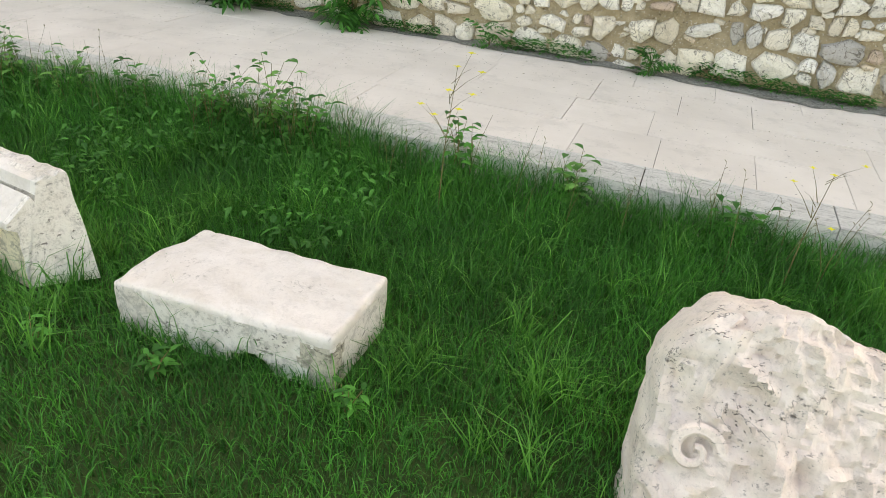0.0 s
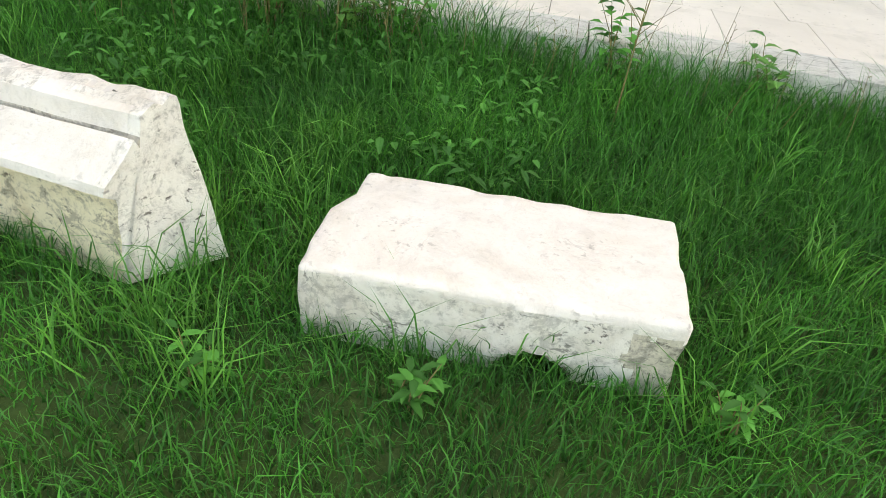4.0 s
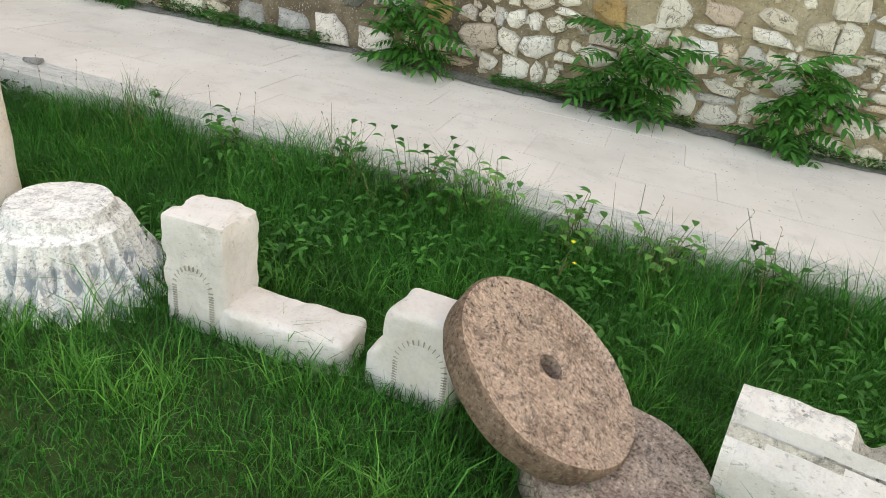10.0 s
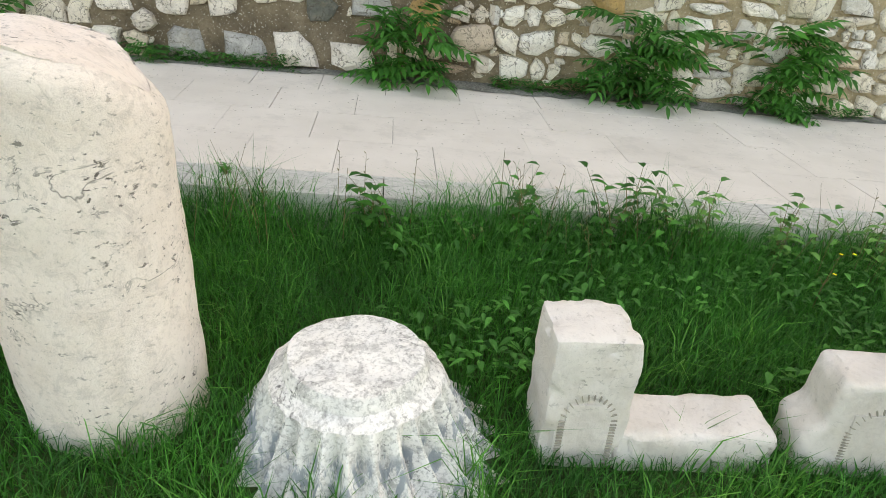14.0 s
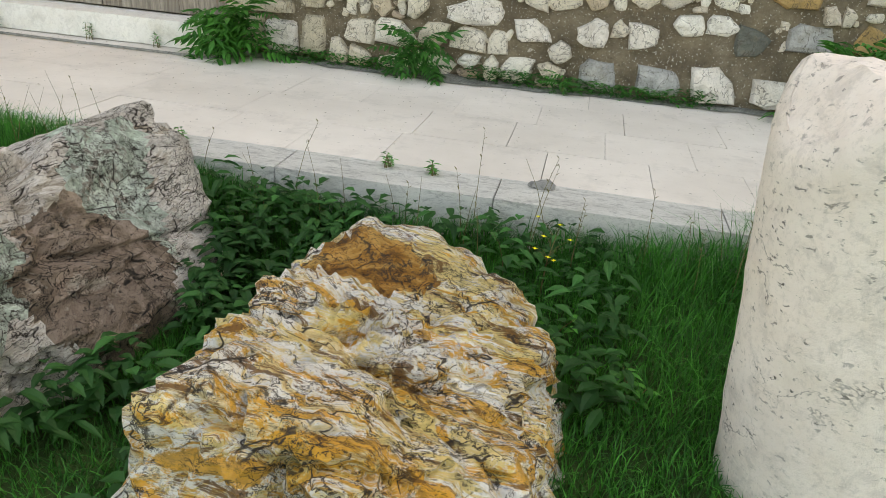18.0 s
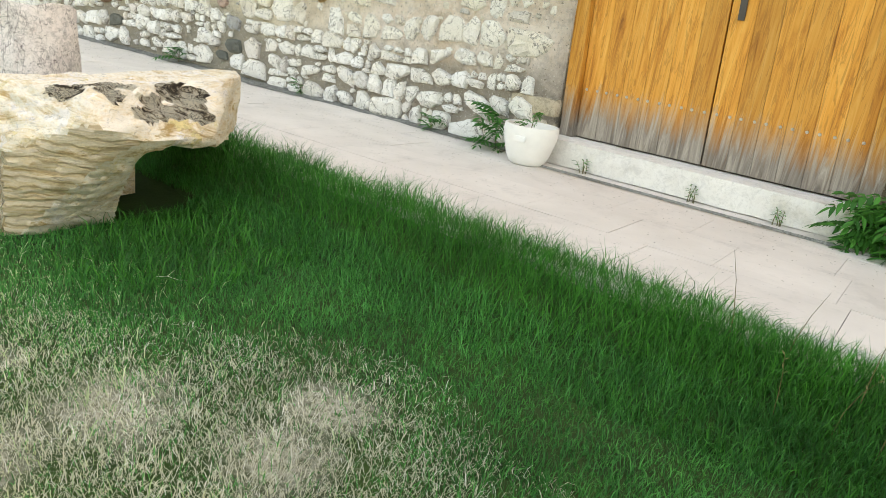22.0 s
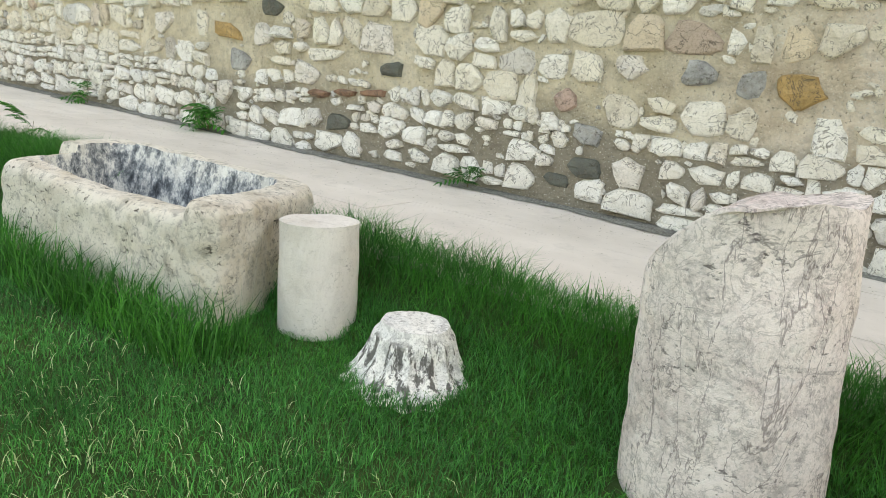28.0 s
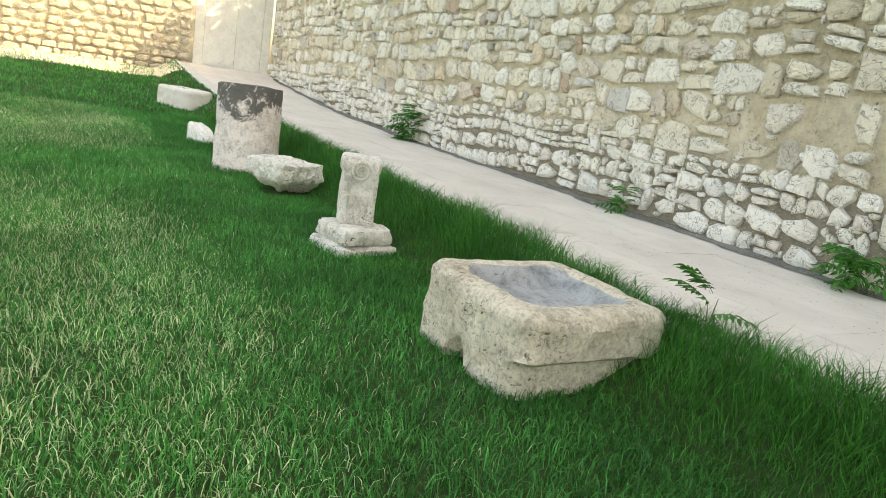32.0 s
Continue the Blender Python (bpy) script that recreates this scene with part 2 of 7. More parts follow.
def mortar_material():
    m, nt, b = nodes_of("mortar", 0.95)
    v = world_coords(nt)
    # brown earth mortar beside the door, paler lime mortar further along
    split = nt.nodes.new("ShaderNodeSeparateXYZ")
    nt.links.new(v, split.inputs[0])
    along = nt.nodes.new("ShaderNodeMapRange")
    along.inputs["From Min"].default_value, along.inputs["From Max"].default_value = -13.6, -11.4
    nt.links.new(split.outputs[0], along.inputs[0])
    right = nt.nodes.new("ShaderNodeMapRange")
    right.inputs["From Min"].default_value, right.inputs["From Max"].default_value = -6.0, -4.6
    nt.links.new(split.outputs[0], right.inputs[0])
    brown = ramp(nt, nz(nt, v, 2.5, 8, 0.7), [(0.3, (0.13, 0.10, 0.07)), (0.5, (0.24, 0.19, 0.135)), (0.7, (0.40, 0.33, 0.24))])
    pale = ramp(nt, nz(nt, v, 1.3, 10, 0.75), [(0.3, (0.42, 0.34, 0.25)), (0.42, (0.58, 0.50, 0.37)), (0.52, (0.74, 0.65, 0.50)), (0.66, (0.86, 0.78, 0.64))])
    plaster = ramp(nt, nz(nt, v, 1.3, 10, 0.75), [(0.3, (0.50, 0.36, 0.26)), (0.42, (0.72, 0.58, 0.46)), (0.52, (0.88, 0.76, 0.66)), (0.66, (0.94, 0.84, 0.76))])
    beside = nt.nodes.new("ShaderNodeMapRange")
    beside.inputs["From Min"].default_value, beside.inputs["From Max"].default_value = -18.0, -15.8
    nt.links.new(math_node(nt, "ADD", split.outputs[0], math_node(nt, "MULTIPLY", math_node(nt, "SUBTRACT", nz(nt, v, 1.2, 6), 0.5), 3.0)), beside.inputs[0])
    pale = mix(nt, beside.outputs[0], pale, plaster)
    tan = ramp(nt, nz(nt, v, 1.6, 9, 0.7), [(0.3, (0.36, 0.28, 0.18)), (0.5, (0.54, 0.44, 0.30)), (0.7, (0.68, 0.58, 0.42))])
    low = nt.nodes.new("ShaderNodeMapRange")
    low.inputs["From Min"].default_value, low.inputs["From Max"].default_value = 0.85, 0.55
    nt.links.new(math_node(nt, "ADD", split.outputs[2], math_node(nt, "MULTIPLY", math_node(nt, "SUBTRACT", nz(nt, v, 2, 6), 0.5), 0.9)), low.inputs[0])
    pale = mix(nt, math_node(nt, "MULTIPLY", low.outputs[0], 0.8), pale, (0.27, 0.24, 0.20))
    c = mix(nt, along.outputs[0], pale, mix(nt, right.outputs[0], brown, tan))
    c = mix(nt, ramp(nt, nz(nt, v, 34, 3, 0.5), [(0.31, g3(0.7)), (0.38, g3(0))]), c, (0.16, 0.13, 0.09))
    c = mix(nt, ramp(nt, nz(nt, v, 60, 2, 0.5), [(0.62, g3(0)), (0.68, g3(0.7))]), c, (0.82, 0.79, 0.72))
    c = mix(nt, 0.32, c, ramp(nt, nz(nt, v, 9, 9, 0.8), [(0.42, g3(0.4)), (0.51, g3(1.0))]), "MULTIPLY")
    nt.links.new(c, b.inputs["Base Color"])
    bump(nt, b, math_node(nt, "ADD", nz(nt, v, 9, 10, 0.8), math_node(nt, "MULTIPLY", nz(nt, v, 34, 3, 0.5), 0.5)), 1.0, 0.055)
    return m


def rubble_material(name="rubble_stone", one=None, var=0.35):
    """Broken fieldstone; each stone its own tone, or one tone for the odd ones."""
    m, nt, b = nodes_of(name, 0.9)
    v = world_coords(nt)
    r = math_node(nt, "FRACT", math_node(nt, "ADD", obj_random(nt), isl_random(nt)), 0.0)
    if one:
        tone = ramp(nt, nz(nt, v, 6, 6, 0.7), [(0.35, tuple(x * (1 - var) for x in one)), (0.65, one)])
    else:
        tone = ramp(nt, r, [(0.0, (0.84, 0.78, 0.68)), (0.12, (0.70, 0.62, 0.50)), (0.2, (0.94, 0.92, 0.88)), (0.36, (0.82, 0.75, 0.63)), (0.5, (0.93, 0.90, 0.84)), (0.64, (0.86, 0.79, 0.66)), (0.76, (0.92, 0.89, 0.82)), (0.84, (0.66, 0.65, 0.63)), (0.90, (0.78, 0.64, 0.48)), (0.94, (0.48, 0.47, 0.45)), (0.965, (0.58, 0.42, 0.32)), (1.0, (0.86, 0.82, 0.74))])
        # earthier stones in the brown stretch beside the door
        split = nt.nodes.new("ShaderNodeSeparateXYZ")
        nt.links.new(v, split.inputs[0])
        mid = nt.nodes.new("ShaderNodeMath")
        mid.operation = "COMPARE"
        nt.links.new(split.outputs[0], mid.inputs[0])
        mid.inputs[1].default_value, mid.inputs[2].default_value = -8.6, 2.8
        low = nt.nodes.new("ShaderNodeMapRange")
        low.inputs["From Min"].default_value, low.inputs["From Max"].default_value = 0.95, 0.6
        nt.links.new(split.outputs[2], low.inputs[0])
        left = math_node(nt, "LESS_THAN", split.outputs[0], -13.8)
        tone = mix(nt, math_node(nt, "MULTIPLY", math_node(nt, "MULTIPLY", low.outputs[0], left), 0.6), tone, (0.93, 0.92, 0.90))
        tone = mix(nt, math_node(nt, "MULTIPLY", mid.outputs[0], 0.45), tone, mix(nt, ramp(nt, r, [(0.3, g3(0.2)), (0.6, g3(0.9))]), tone, (0.52, 0.40, 0.30)))
    c = mix(nt, ramp(nt, nz(nt, v, 8, 9, 0.75, 0.8), [(0.40, g3(0.7)), (0.48, g3(0))]), tone, mix(nt, 0.4, tone, (0.30, 0.24, 0.17)))
    c = mix(nt, math_node(nt, "MULTIPLY", lines(nt, v, 7.0, 0.014), 0.7), c, (0.10, 0.085, 0.07))
    c = mix(nt, ramp(nt, nz(nt, v, 48, 3, 0.6), [(0.28, g3(0.6)), (0.35, g3(0))]), c, (0.14, 0.11, 0.085))
    c = mix(nt, 0.5, c, ramp(nt, nz(nt, v, 85, 4, 0.7), [(0.34, g3(0.5)), (0.5, g3(1.0))]), "MULTIPLY")
    nt.links.new(c, b.inputs["Base Color"])
    bump(nt, b, nz(nt, v, 17, 10, 0.75), 0.9, 0.040)
    return m


def slab_material():
    m, nt, b = nodes_of("paving_slab", 0.8)
    v = world_coords(nt)
    c = ramp(nt, nz(nt, v, 1.2, 8, 0.65), [(0.3, (0.68, 0.62, 0.565)), (0.7, (0.82, 0.755, 0.70))])
    c = mix(nt, 0.25, c, ramp(nt, obj_random(nt), [(0.0, g3(0.78)), (1.0, g3(1.0))]), "MULTIPLY")
    c = mix(nt, ramp(nt, nz(nt, v, 38, 3, 0.5), [(0.27, g3(0.9)), (0.31, g3(0))]), c, (0.12, 0.11, 0.09))
    c = mix(nt, ramp(nt, nz(nt, v, 3.1, 9, 0.75), [(0.53, g3(0)), (0.62, g3(0.3))]), c, (0.50, 0.46, 0.42))
    nt.links.new(c, b.inputs["Base Color"])
    bump(nt, b, nz(nt, v, 90, 5), 0.25, 0.006)
    return m


EARTH_SPOTS = [(-12.45, -3.95, 0.26), (-11.5, -4.7, 0.34), (-12.9, -4.5, 0.34), (-12.35, -4.28, 0.30), (-11.75, -4.25, 0.30), (-12.15, -4.75, 0.32), (-13.5, -4.75, 0.3), (-12.9, -4.95, 0.3)]


def soil_material():
    m, nt, b = nodes_of("lawn_soil", 0.95)
    v = world_coords(nt)
    c = ramp(nt, nz(nt, v, 3, 8), [(0.3, (0.018, 0.045, 0.012)), (0.7, (0.04, 0.085, 0.02))])
    # pale trodden earth in the worn spots
    total = None
    for x, y, r in EARTH_SPOTS:
        d = nt.nodes.new("ShaderNodeVectorMath")
        d.operation = "DISTANCE"
        nt.links.new(v, d.inputs[0])
        d.inputs[1].default_value = (x, y, lawn_z(x, y))
        k = math_node(nt, "DIVIDE", d.outputs["Value"], r * 1.5)
        total = k if total is None else math_node(nt, "MINIMUM", total, k)
    worn = math_node(nt, "ADD", total, math_node(nt, "MULTIPLY", nz(nt, v, 5, 8, 0.7), 0.9))
    earth = ramp(nt, nz(nt, v, 30, 8, 0.75), [(0.38, (0.10, 0.11, 0.06)), (0.5, (0.32, 0.31, 0.25)), (0.62, (0.52, 0.50, 0.44))])
    c = mix(nt, ramp(nt, worn, [(0.6, g3(1)), (1.5, g3(0))]), c, earth)
    nt.links.new(c, b.inputs["Base Color"])
    bump(nt, b, nz(nt, v, 40, 6), 0.6, 0.03)
    return m


def grass_material(name, lo, hi, dry=(0.34, 0.33, 0.13), dry_x=None):
    m, nt, b = nodes_of(name, 0.55)
    v = world_coords(nt)
    r = isl_random(nt)
    c = ramp(nt, r, [(0.0, lo), (0.75, hi), (1.0, tuple(min(1, x * 1.5) for x in hi))])
    c = mix(nt, ramp(nt, nz(nt, v, 1.7, 5), [(0.35, g3(0.55)), (0.6, g3(0))]), c, tuple(x * 0.6 for x in lo))
    if dry_x:
        split = nt.nodes.new("ShaderNodeSeparateXYZ")
        nt.links.new(v, split.inputs[0])
        f = nt.nodes.new("ShaderNodeMapRange")
        f.inputs["From Min"].default_value, f.inputs["From Max"].default_value = -3.7, -4.7
        nt.links.new(split.outputs[1], f.inputs[0])
        fx = nt.nodes.new("ShaderNodeMapRange")
        fx.inputs["From Min"].default_value, fx.inputs["From Max"].default_value = dry_x
        nt.links.new(split.outputs[0], fx.inputs[0])
        spots = ramp(nt, nz(nt, v, 1.1, 6, 0.6), [(0.36, g3(0.25)), (0.56, g3(1))])
        less = nt.nodes.new("ShaderNodeMapRange")
        less.inputs["From Min"].default_value, less.inputs["From Max"].default_value, less.inputs["To Min"].default_value = -17.0, -13.6, 0.25
        nt.links.new(split.outputs[0], less.inputs[0])
        amount = math_node(nt, "MULTIPLY", math_node(nt, "MULTIPLY", f.outputs[0], math_node(nt, "MULTIPLY", fx.outputs[0], less.outputs[0])), spots)
        pick = math_node(nt, "LESS_THAN", nz(nt, v, 55, 2), math_node(nt, "ADD", math_node(nt, "MULTIPLY", amount, 0.24), 0.25))
        c = mix(nt, pick, c, dry)
    nt.links.new(c, b.inputs["Base Color"])
    b.inputs["Subsurface Weight"].default_value = 0.0
    t = nt.nodes.new("ShaderNodeBsdfTranslucent")
    nt.links.new(c, t.inputs[0])
    mx = nt.nodes.new("ShaderNodeMixShader")
    mx.inputs[0].default_value = 0.3
    out = next(n for n in nt.nodes if n.type == "OUTPUT_MATERIAL")
    nt.links.new(b.outputs[0], mx.inputs[1])
    nt.links.new(t.outputs[0], mx.inputs[2])
    nt.links.new(mx.outputs[0], out.inputs[0])
    return m


def wood_material():
    m, nt, b = nodes_of("orange_wood", 0.6)
    v = coords(nt, "Object", (8, 8, 0.55))
    w = world_coords(nt)
    grain = nz(nt, v, 2.2, 8, 0.65, 1.2)
    c = ramp(nt, grain, [(0.28, (0.30, 0.11, 0.02)), (0.38, (0.56, 0.21, 0.035)), (0.5, (0.74, 0.32, 0.06)), (0.7, (0.84, 0.43, 0.11))])
    c = mix(nt, 0.55, c, ramp(nt, obj_random(nt), [(0.0, g3(0.45)), (1.0, g3(1.0))]), "MULTIPLY")
    c = mix(nt, math_node(nt, "MULTIPLY", lines(nt, coords(nt, "Object", (9, 9, 0.7)), 2.4, 0.03, 3), 0.35), c, (0.20, 0.07, 0.015))
    split = nt.nodes.new("ShaderNodeSeparateXYZ")
    nt.links.new(w, split.inputs[0])
    up = nt.nodes.new("ShaderNodeMapRange")
    up.inputs["From Min"].default_value, up.inputs["From Max"].default_value = 0.90, 0.30
    nt.links.new(split.outputs[2], up.inputs[0])
    worn = math_node(nt, "SUBTRACT", math_node(nt, "ADD", up.outputs[0], math_node(nt, "MULTIPLY", grain, 1.1)), 0.72)
    bare = ramp(nt, grain, [(0.3, (0.07, 0.065, 0.06)), (0.5, (0.22, 0.20, 0.18)), (0.7, (0.44, 0.40, 0.35))])
    c = mix(nt, ramp(nt, worn, [(0.2, g3(0)), (0.7, g3(0.95))]), c, bare)
    nt.links.new(c, b.inputs["Base Color"])
    bump(nt, b, grain, 0.5, 0.01)
    return m


def fossil_material(name, stops, streak, patches=(), crack=0.016, dark=0.85, relief=0.06, size=2.2, line=(0.045, 0.035, 0.03), growth=False, chips=1.0, tones=0.82):
    """Silicified wood: torn bands, crisp mineral patches, a web of black cracks, gritty grain."""
    m, nt, b = nodes_of(name, 0.8)
    v = coords(nt, "Object", streak)
    o = coords(nt)
    bands = nz(nt, v, size, 12, 0.74, 1.4)
    c = ramp(nt, bands, [(0.5 + (a - 0.5) * 0.6, q) for a, q in stops])
    for k, (colour, at, scale, stretch) in enumerate(patches):
        shift = nt.nodes.new("ShaderNodeVectorMath")
        shift.inputs[1].default_value = (3.7 * k, 1.9 * k, 5.3 * k)
        nt.links.new(coords(nt, "Object", stretch), shift.inputs[0])
        n = nz(nt, shift.outputs[0], scale * 1.25, 12, 0.78, 0.9)
        c = mix(nt, ramp(nt, n, [(at, g3(0)), (at + 0.035, g3(0.92))]), c, mix(nt, ramp(nt, nz(nt, o, 24, 5, 0.7), [(0.38, g3(0)), (0.52, g3(1))]), tuple(x * 0.72 for x in colour), colour))
    web = math_node(nt, "MULTIPLY", lines(nt, v, 2.6, crack * 0.4, 3, 0.3), ramp(nt, nz(nt, o, 6, 3), [(0.5, g3(0)), (0.56, g3(1))]))
    c = mix(nt, math_node(nt, "MULTIPLY", web, min(1.0, dark * 1.2)), c, line)
    if growth:
        # growth rings cut along their length
        w = nt.nodes.new("ShaderNodeTexWave")
        w.bands_direction = "Z"
        w.inputs["Scale"].default_value, w.inputs["Distortion"].default_value = 6.0, 9.0
        w.inputs["Detail"].default_value, w.inputs["Detail Scale"].default_value = 6.0, 0.6
        nt.links.new(o, w.inputs["Vector"])
        web = math_node(nt, "MAXIMUM", web, ramp(nt, w.outputs["Fac"], [(0.04, g3(0.9)), (0.16, g3(0))]))
        c = mix(nt, ramp(nt, w.outputs["Fac"], [(0.2, g3(0.4)), (0.6, g3(0))]), c, (0.68, 0.50, 0.27))
        c = mix(nt, math_node(nt, "MULTIPLY", web, 0.5), c, line)
    # broken chips of many tones, parted by fine black joints
    warped = nt.nodes.new("ShaderNodeVectorMath")
    warped.operation = "MULTIPLY_ADD"
    nt.links.new(nz(nt, o, 5.0, 6, 0.7), warped.inputs[0])
    warped.inputs[1].default_value = (0.5, 0.5, 0.5)
    nt.links.new(v, warped.inputs[2])
    for scale, low, joint in ((4.5, tones, 0.022), (13.0, tones + 0.02, 0.040)):
        chip = nt.nodes.new("ShaderNodeTexVoronoi")
        chip.inputs["Scale"].default_value = scale
        nt.links.new(warped.outputs[0], chip.inputs["Vector"])
        tone = nt.nodes.new("ShaderNodeSeparateColor")
        nt.links.new(chip.outputs["Color"], tone.inputs[0])
        c = mix(nt, 1.0, c, ramp(nt, tone.outputs[0], [(0.0, g3(low)), (0.45, g3(0.95)), (1.0, g3(1.0))]), "MULTIPLY")
        edge = nt.nodes.new("ShaderNodeTexVoronoi")
        edge.feature = "DISTANCE_TO_EDGE"
        edge.inputs["Scale"].default_value = scale
        nt.links.new(warped.outputs[0], edge.inputs["Vector"])
        crackline = math_node(nt, "MULTIPLY", ramp(nt, edge.outputs["Distance"], [(joint * 0.4, g3(1)), (joint, g3(0))]), ramp(nt, nz(nt, o, 4.0, 4), [(0.42, g3(0)), (0.54, g3(min(1.0, dark * chips)))]))
        c = mix(nt, crackline, c, line)
        web = math_node(nt, "MAXIMUM", web, crackline)
    grit = nz(nt, v, 15, 10, 0.8, 0.8)
    c = mix(nt, ramp(nt, grit, [(0.40, g3(dark)), (0.43, g3(0))]), c, line)
    c = mix(nt, ramp(nt, nz(nt, v, 34, 6, 0.7, 0.6), [(0.36, g3(dark * 0.7)), (0.39, g3(0))]), c, line)
    c = mix(nt, 0.15, c, ramp(nt, nz(nt, o, 70, 5, 0.75), [(0.40, g3(0.45)), (0.50, g3(1.0))]), "MULTIPLY")
    nt.links.new(c, b.inputs["Base Color"])
    h = math_node(nt, "ADD", math_node(nt, "MULTIPLY", bands, 0.8), math_node(nt, "SUBTRACT", math_node(nt, "ADD", math_node(nt, "MULTIPLY", grit, 1.2), math_node(nt, "MULTIPLY", nz(nt, v, 34, 6, 0.7, 0.6), 0.5)), math_node(nt, "MULTIPLY", web, 0.35)))
    bump(nt, b, h, 1.0, relief * 0.25)
    return m


MORTAR, RUBBLE, SLAB = mortar_material(), rubble_material(), slab_material()
RUBBLE_DARK, RUBBLE_GREY = rubble_material("dark_rubble_stone", (0.17, 0.18, 0.16)), rubble_material("grey_rubble_stone", (0.56, 0.56, 0.55), 0.5)
RUBBLE_WHITE, RUBBLE_PINK = rubble_material("white_rubble_stone", (0.88, 0.82, 0.76), 0.15), rubble_material("pink_rubble_stone", (0.66, 0.47, 0.40))
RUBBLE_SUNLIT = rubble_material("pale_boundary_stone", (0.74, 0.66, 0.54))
RUBBLE_TAN = rubble_material("tan_rubble_stone", (0.70, 0.61, 0.48))
RUBBLE_ORANGE, RUBBLE_RED = rubble_material("orange_rubble_stone", (0.62, 0.40, 0.18)), rubble_material("red_brick_stone", (0.40, 0.23, 0.16))
CURB = stone_material("pale_curb_marble", (0.70, 0.69, 0.66), (0.58, 0.57, 0.54), (0.50, 0.49, 0.45), 0.2, 70)
GRASS_TALL = grass_material("tall_grass", (0.014, 0.115, 0.022), (0.045, 0.29, 0.045))
GRASS_TUFT = grass_material("bright_grass_tufts", (0.03, 0.20, 0.03), (0.09, 0.34, 0.06))
SEED = grass_material("pale_seed_heads", (0.40, 0.58, 0.28), (0.68, 0.80, 0.50))
GRASS_SHORT = grass_material("mown_grass", (0.020, 0.165, 0.04), (0.065, 0.37, 0.09), dry=(0.62, 0.66, 0.42), dry_x=(-9.0, -10.5))
LEAF = grass_material("weed_leaf", (0.017, 0.13, 0.024), (0.052, 0.26, 0.046))
LEAF_DARK = grass_material("dark_weed_leaf", (0.011, 0.075, 0.018), (0.030, 0.15, 0.036))
LEAF_LIGHT = grass_material("light_weed_leaf", (0.05, 0.22, 0.05), (0.14, 0.36, 0.09))
WOOD = wood_material()
IRON = plain_material("dark_iron", (0.06, 0.055, 0.05), 0.5)
BRASS = plain_material("dull_stud_metal", (0.45, 0.40, 0.32), 0.45)
JOINT = plain_material("joint_dirt", (0.13, 0.12, 0.10), 0.95)
DIRT = stone_material("grey_dirt", (0.24, 0.24, 0.22), (0.16, 0.15, 0.13), (0.42, 0.40, 0.36), 0.9, 50, speck=0.6)
PALE_EARTH = stone_material("pale_earth", (0.72, 0.66, 0.54), (0.55, 0.49, 0.38), (0.40, 0.42, 0.22), 0.5, 40, 0.62, speck=0.3)
EARTH = plain_material("bare_earth", (0.34, 0.28, 0.20), 0.95, 0.3)
STRAW = grass_material("dry_straw", (0.58, 0.58, 0.44), (0.82, 0.80, 0.66))
STEM = plain_material("dry_stem", (0.16, 0.14, 0.06), 0.8, 0.3)
YELLOW = plain_material("yellow_petal", (0.80, 0.72, 0.04), 0.6)
POT_WHITE = plain_material("white_glaze", (0.80, 0.79, 0.76), 0.45, 0.04)
WHITE_STOPS = [(0.28, (0.50, 0.30, 0.10)), (0.38, (0.86, 0.72, 0.46)), (0.46, (0.97, 0.95, 0.92)), (0.54, (0.96, 0.93, 0.88)), (0.62, (0.90, 0.72, 0.36)), (0.72, (0.56, 0.34, 0.16))]
FOSSIL_ORANGE = fossil_material("orange_banded_fossil_wood", WHITE_STOPS, (0.7, 1.9, 2.0), (((0.95, 0.74, 0.30), 0.52, 3.0, (0.5, 1.6, 1.9)), ((0.90, 0.44, 0.05), 0.525, 3.6, (0.5, 1.7, 1.9)), ((0.26, 0.12, 0.04), 0.545, 4.6, (0.6, 1.8, 1.8)), ((0.42, 0.44, 0.52), 0.60, 6.0, (0.6, 1.6, 2.0))), 0.02, 0.85, chips=1.1, tones=0.88)
FOSSIL_HOLLOW = fossil_material("ochre_fossil_hollow", [(0.34, (0.14, 0.06, 0.02)), (0.5, (0.52, 0.24, 0.05)), (0.62, (0.74, 0.42, 0.13))], (1, 1, 2))
GREY_STOPS = [(0.20, (0.14, 0.11, 0.09)), (0.33, (0.60, 0.53, 0.46)), (0.42, (0.96, 0.92, 0.89)), (0.50, (0.70, 0.64, 0.59)), (0.57, (0.97, 0.94, 0.92)), (0.67, (0.70, 0.60, 0.50)), (0.77, (0.28, 0.22, 0.17))]
FOSSIL_GREY = fossil_material("grey_ridged_fossil_wood", GREY_STOPS, (2.6, 0.8, 2.8), (((0.20, 0.17, 0.15), 0.61, 5.0, (2, 0.7, 2)), ((0.80, 0.88, 0.80), 0.60, 7.0, (1, 1, 1))), 0.03, dark=0.95, relief=0.08, chips=1.1, tones=0.82)
FOSSIL_LICHEN = fossil_material("lichened_fossil_wood", [(0.3, (0.12, 0.11, 0.09)), (0.45, (0.36, 0.33, 0.29)), (0.6, (0.56, 0.52, 0.46))], (0.9, 1.5, 2.2), (((0.60, 0.74, 0.64), 0.45, 5.0, (1, 1, 1)), ((0.86, 0.98, 0.90), 0.485, 11.0, (1, 1, 1))), 0.02, dark=0.95, relief=0.10, chips=1.0, tones=0.76)
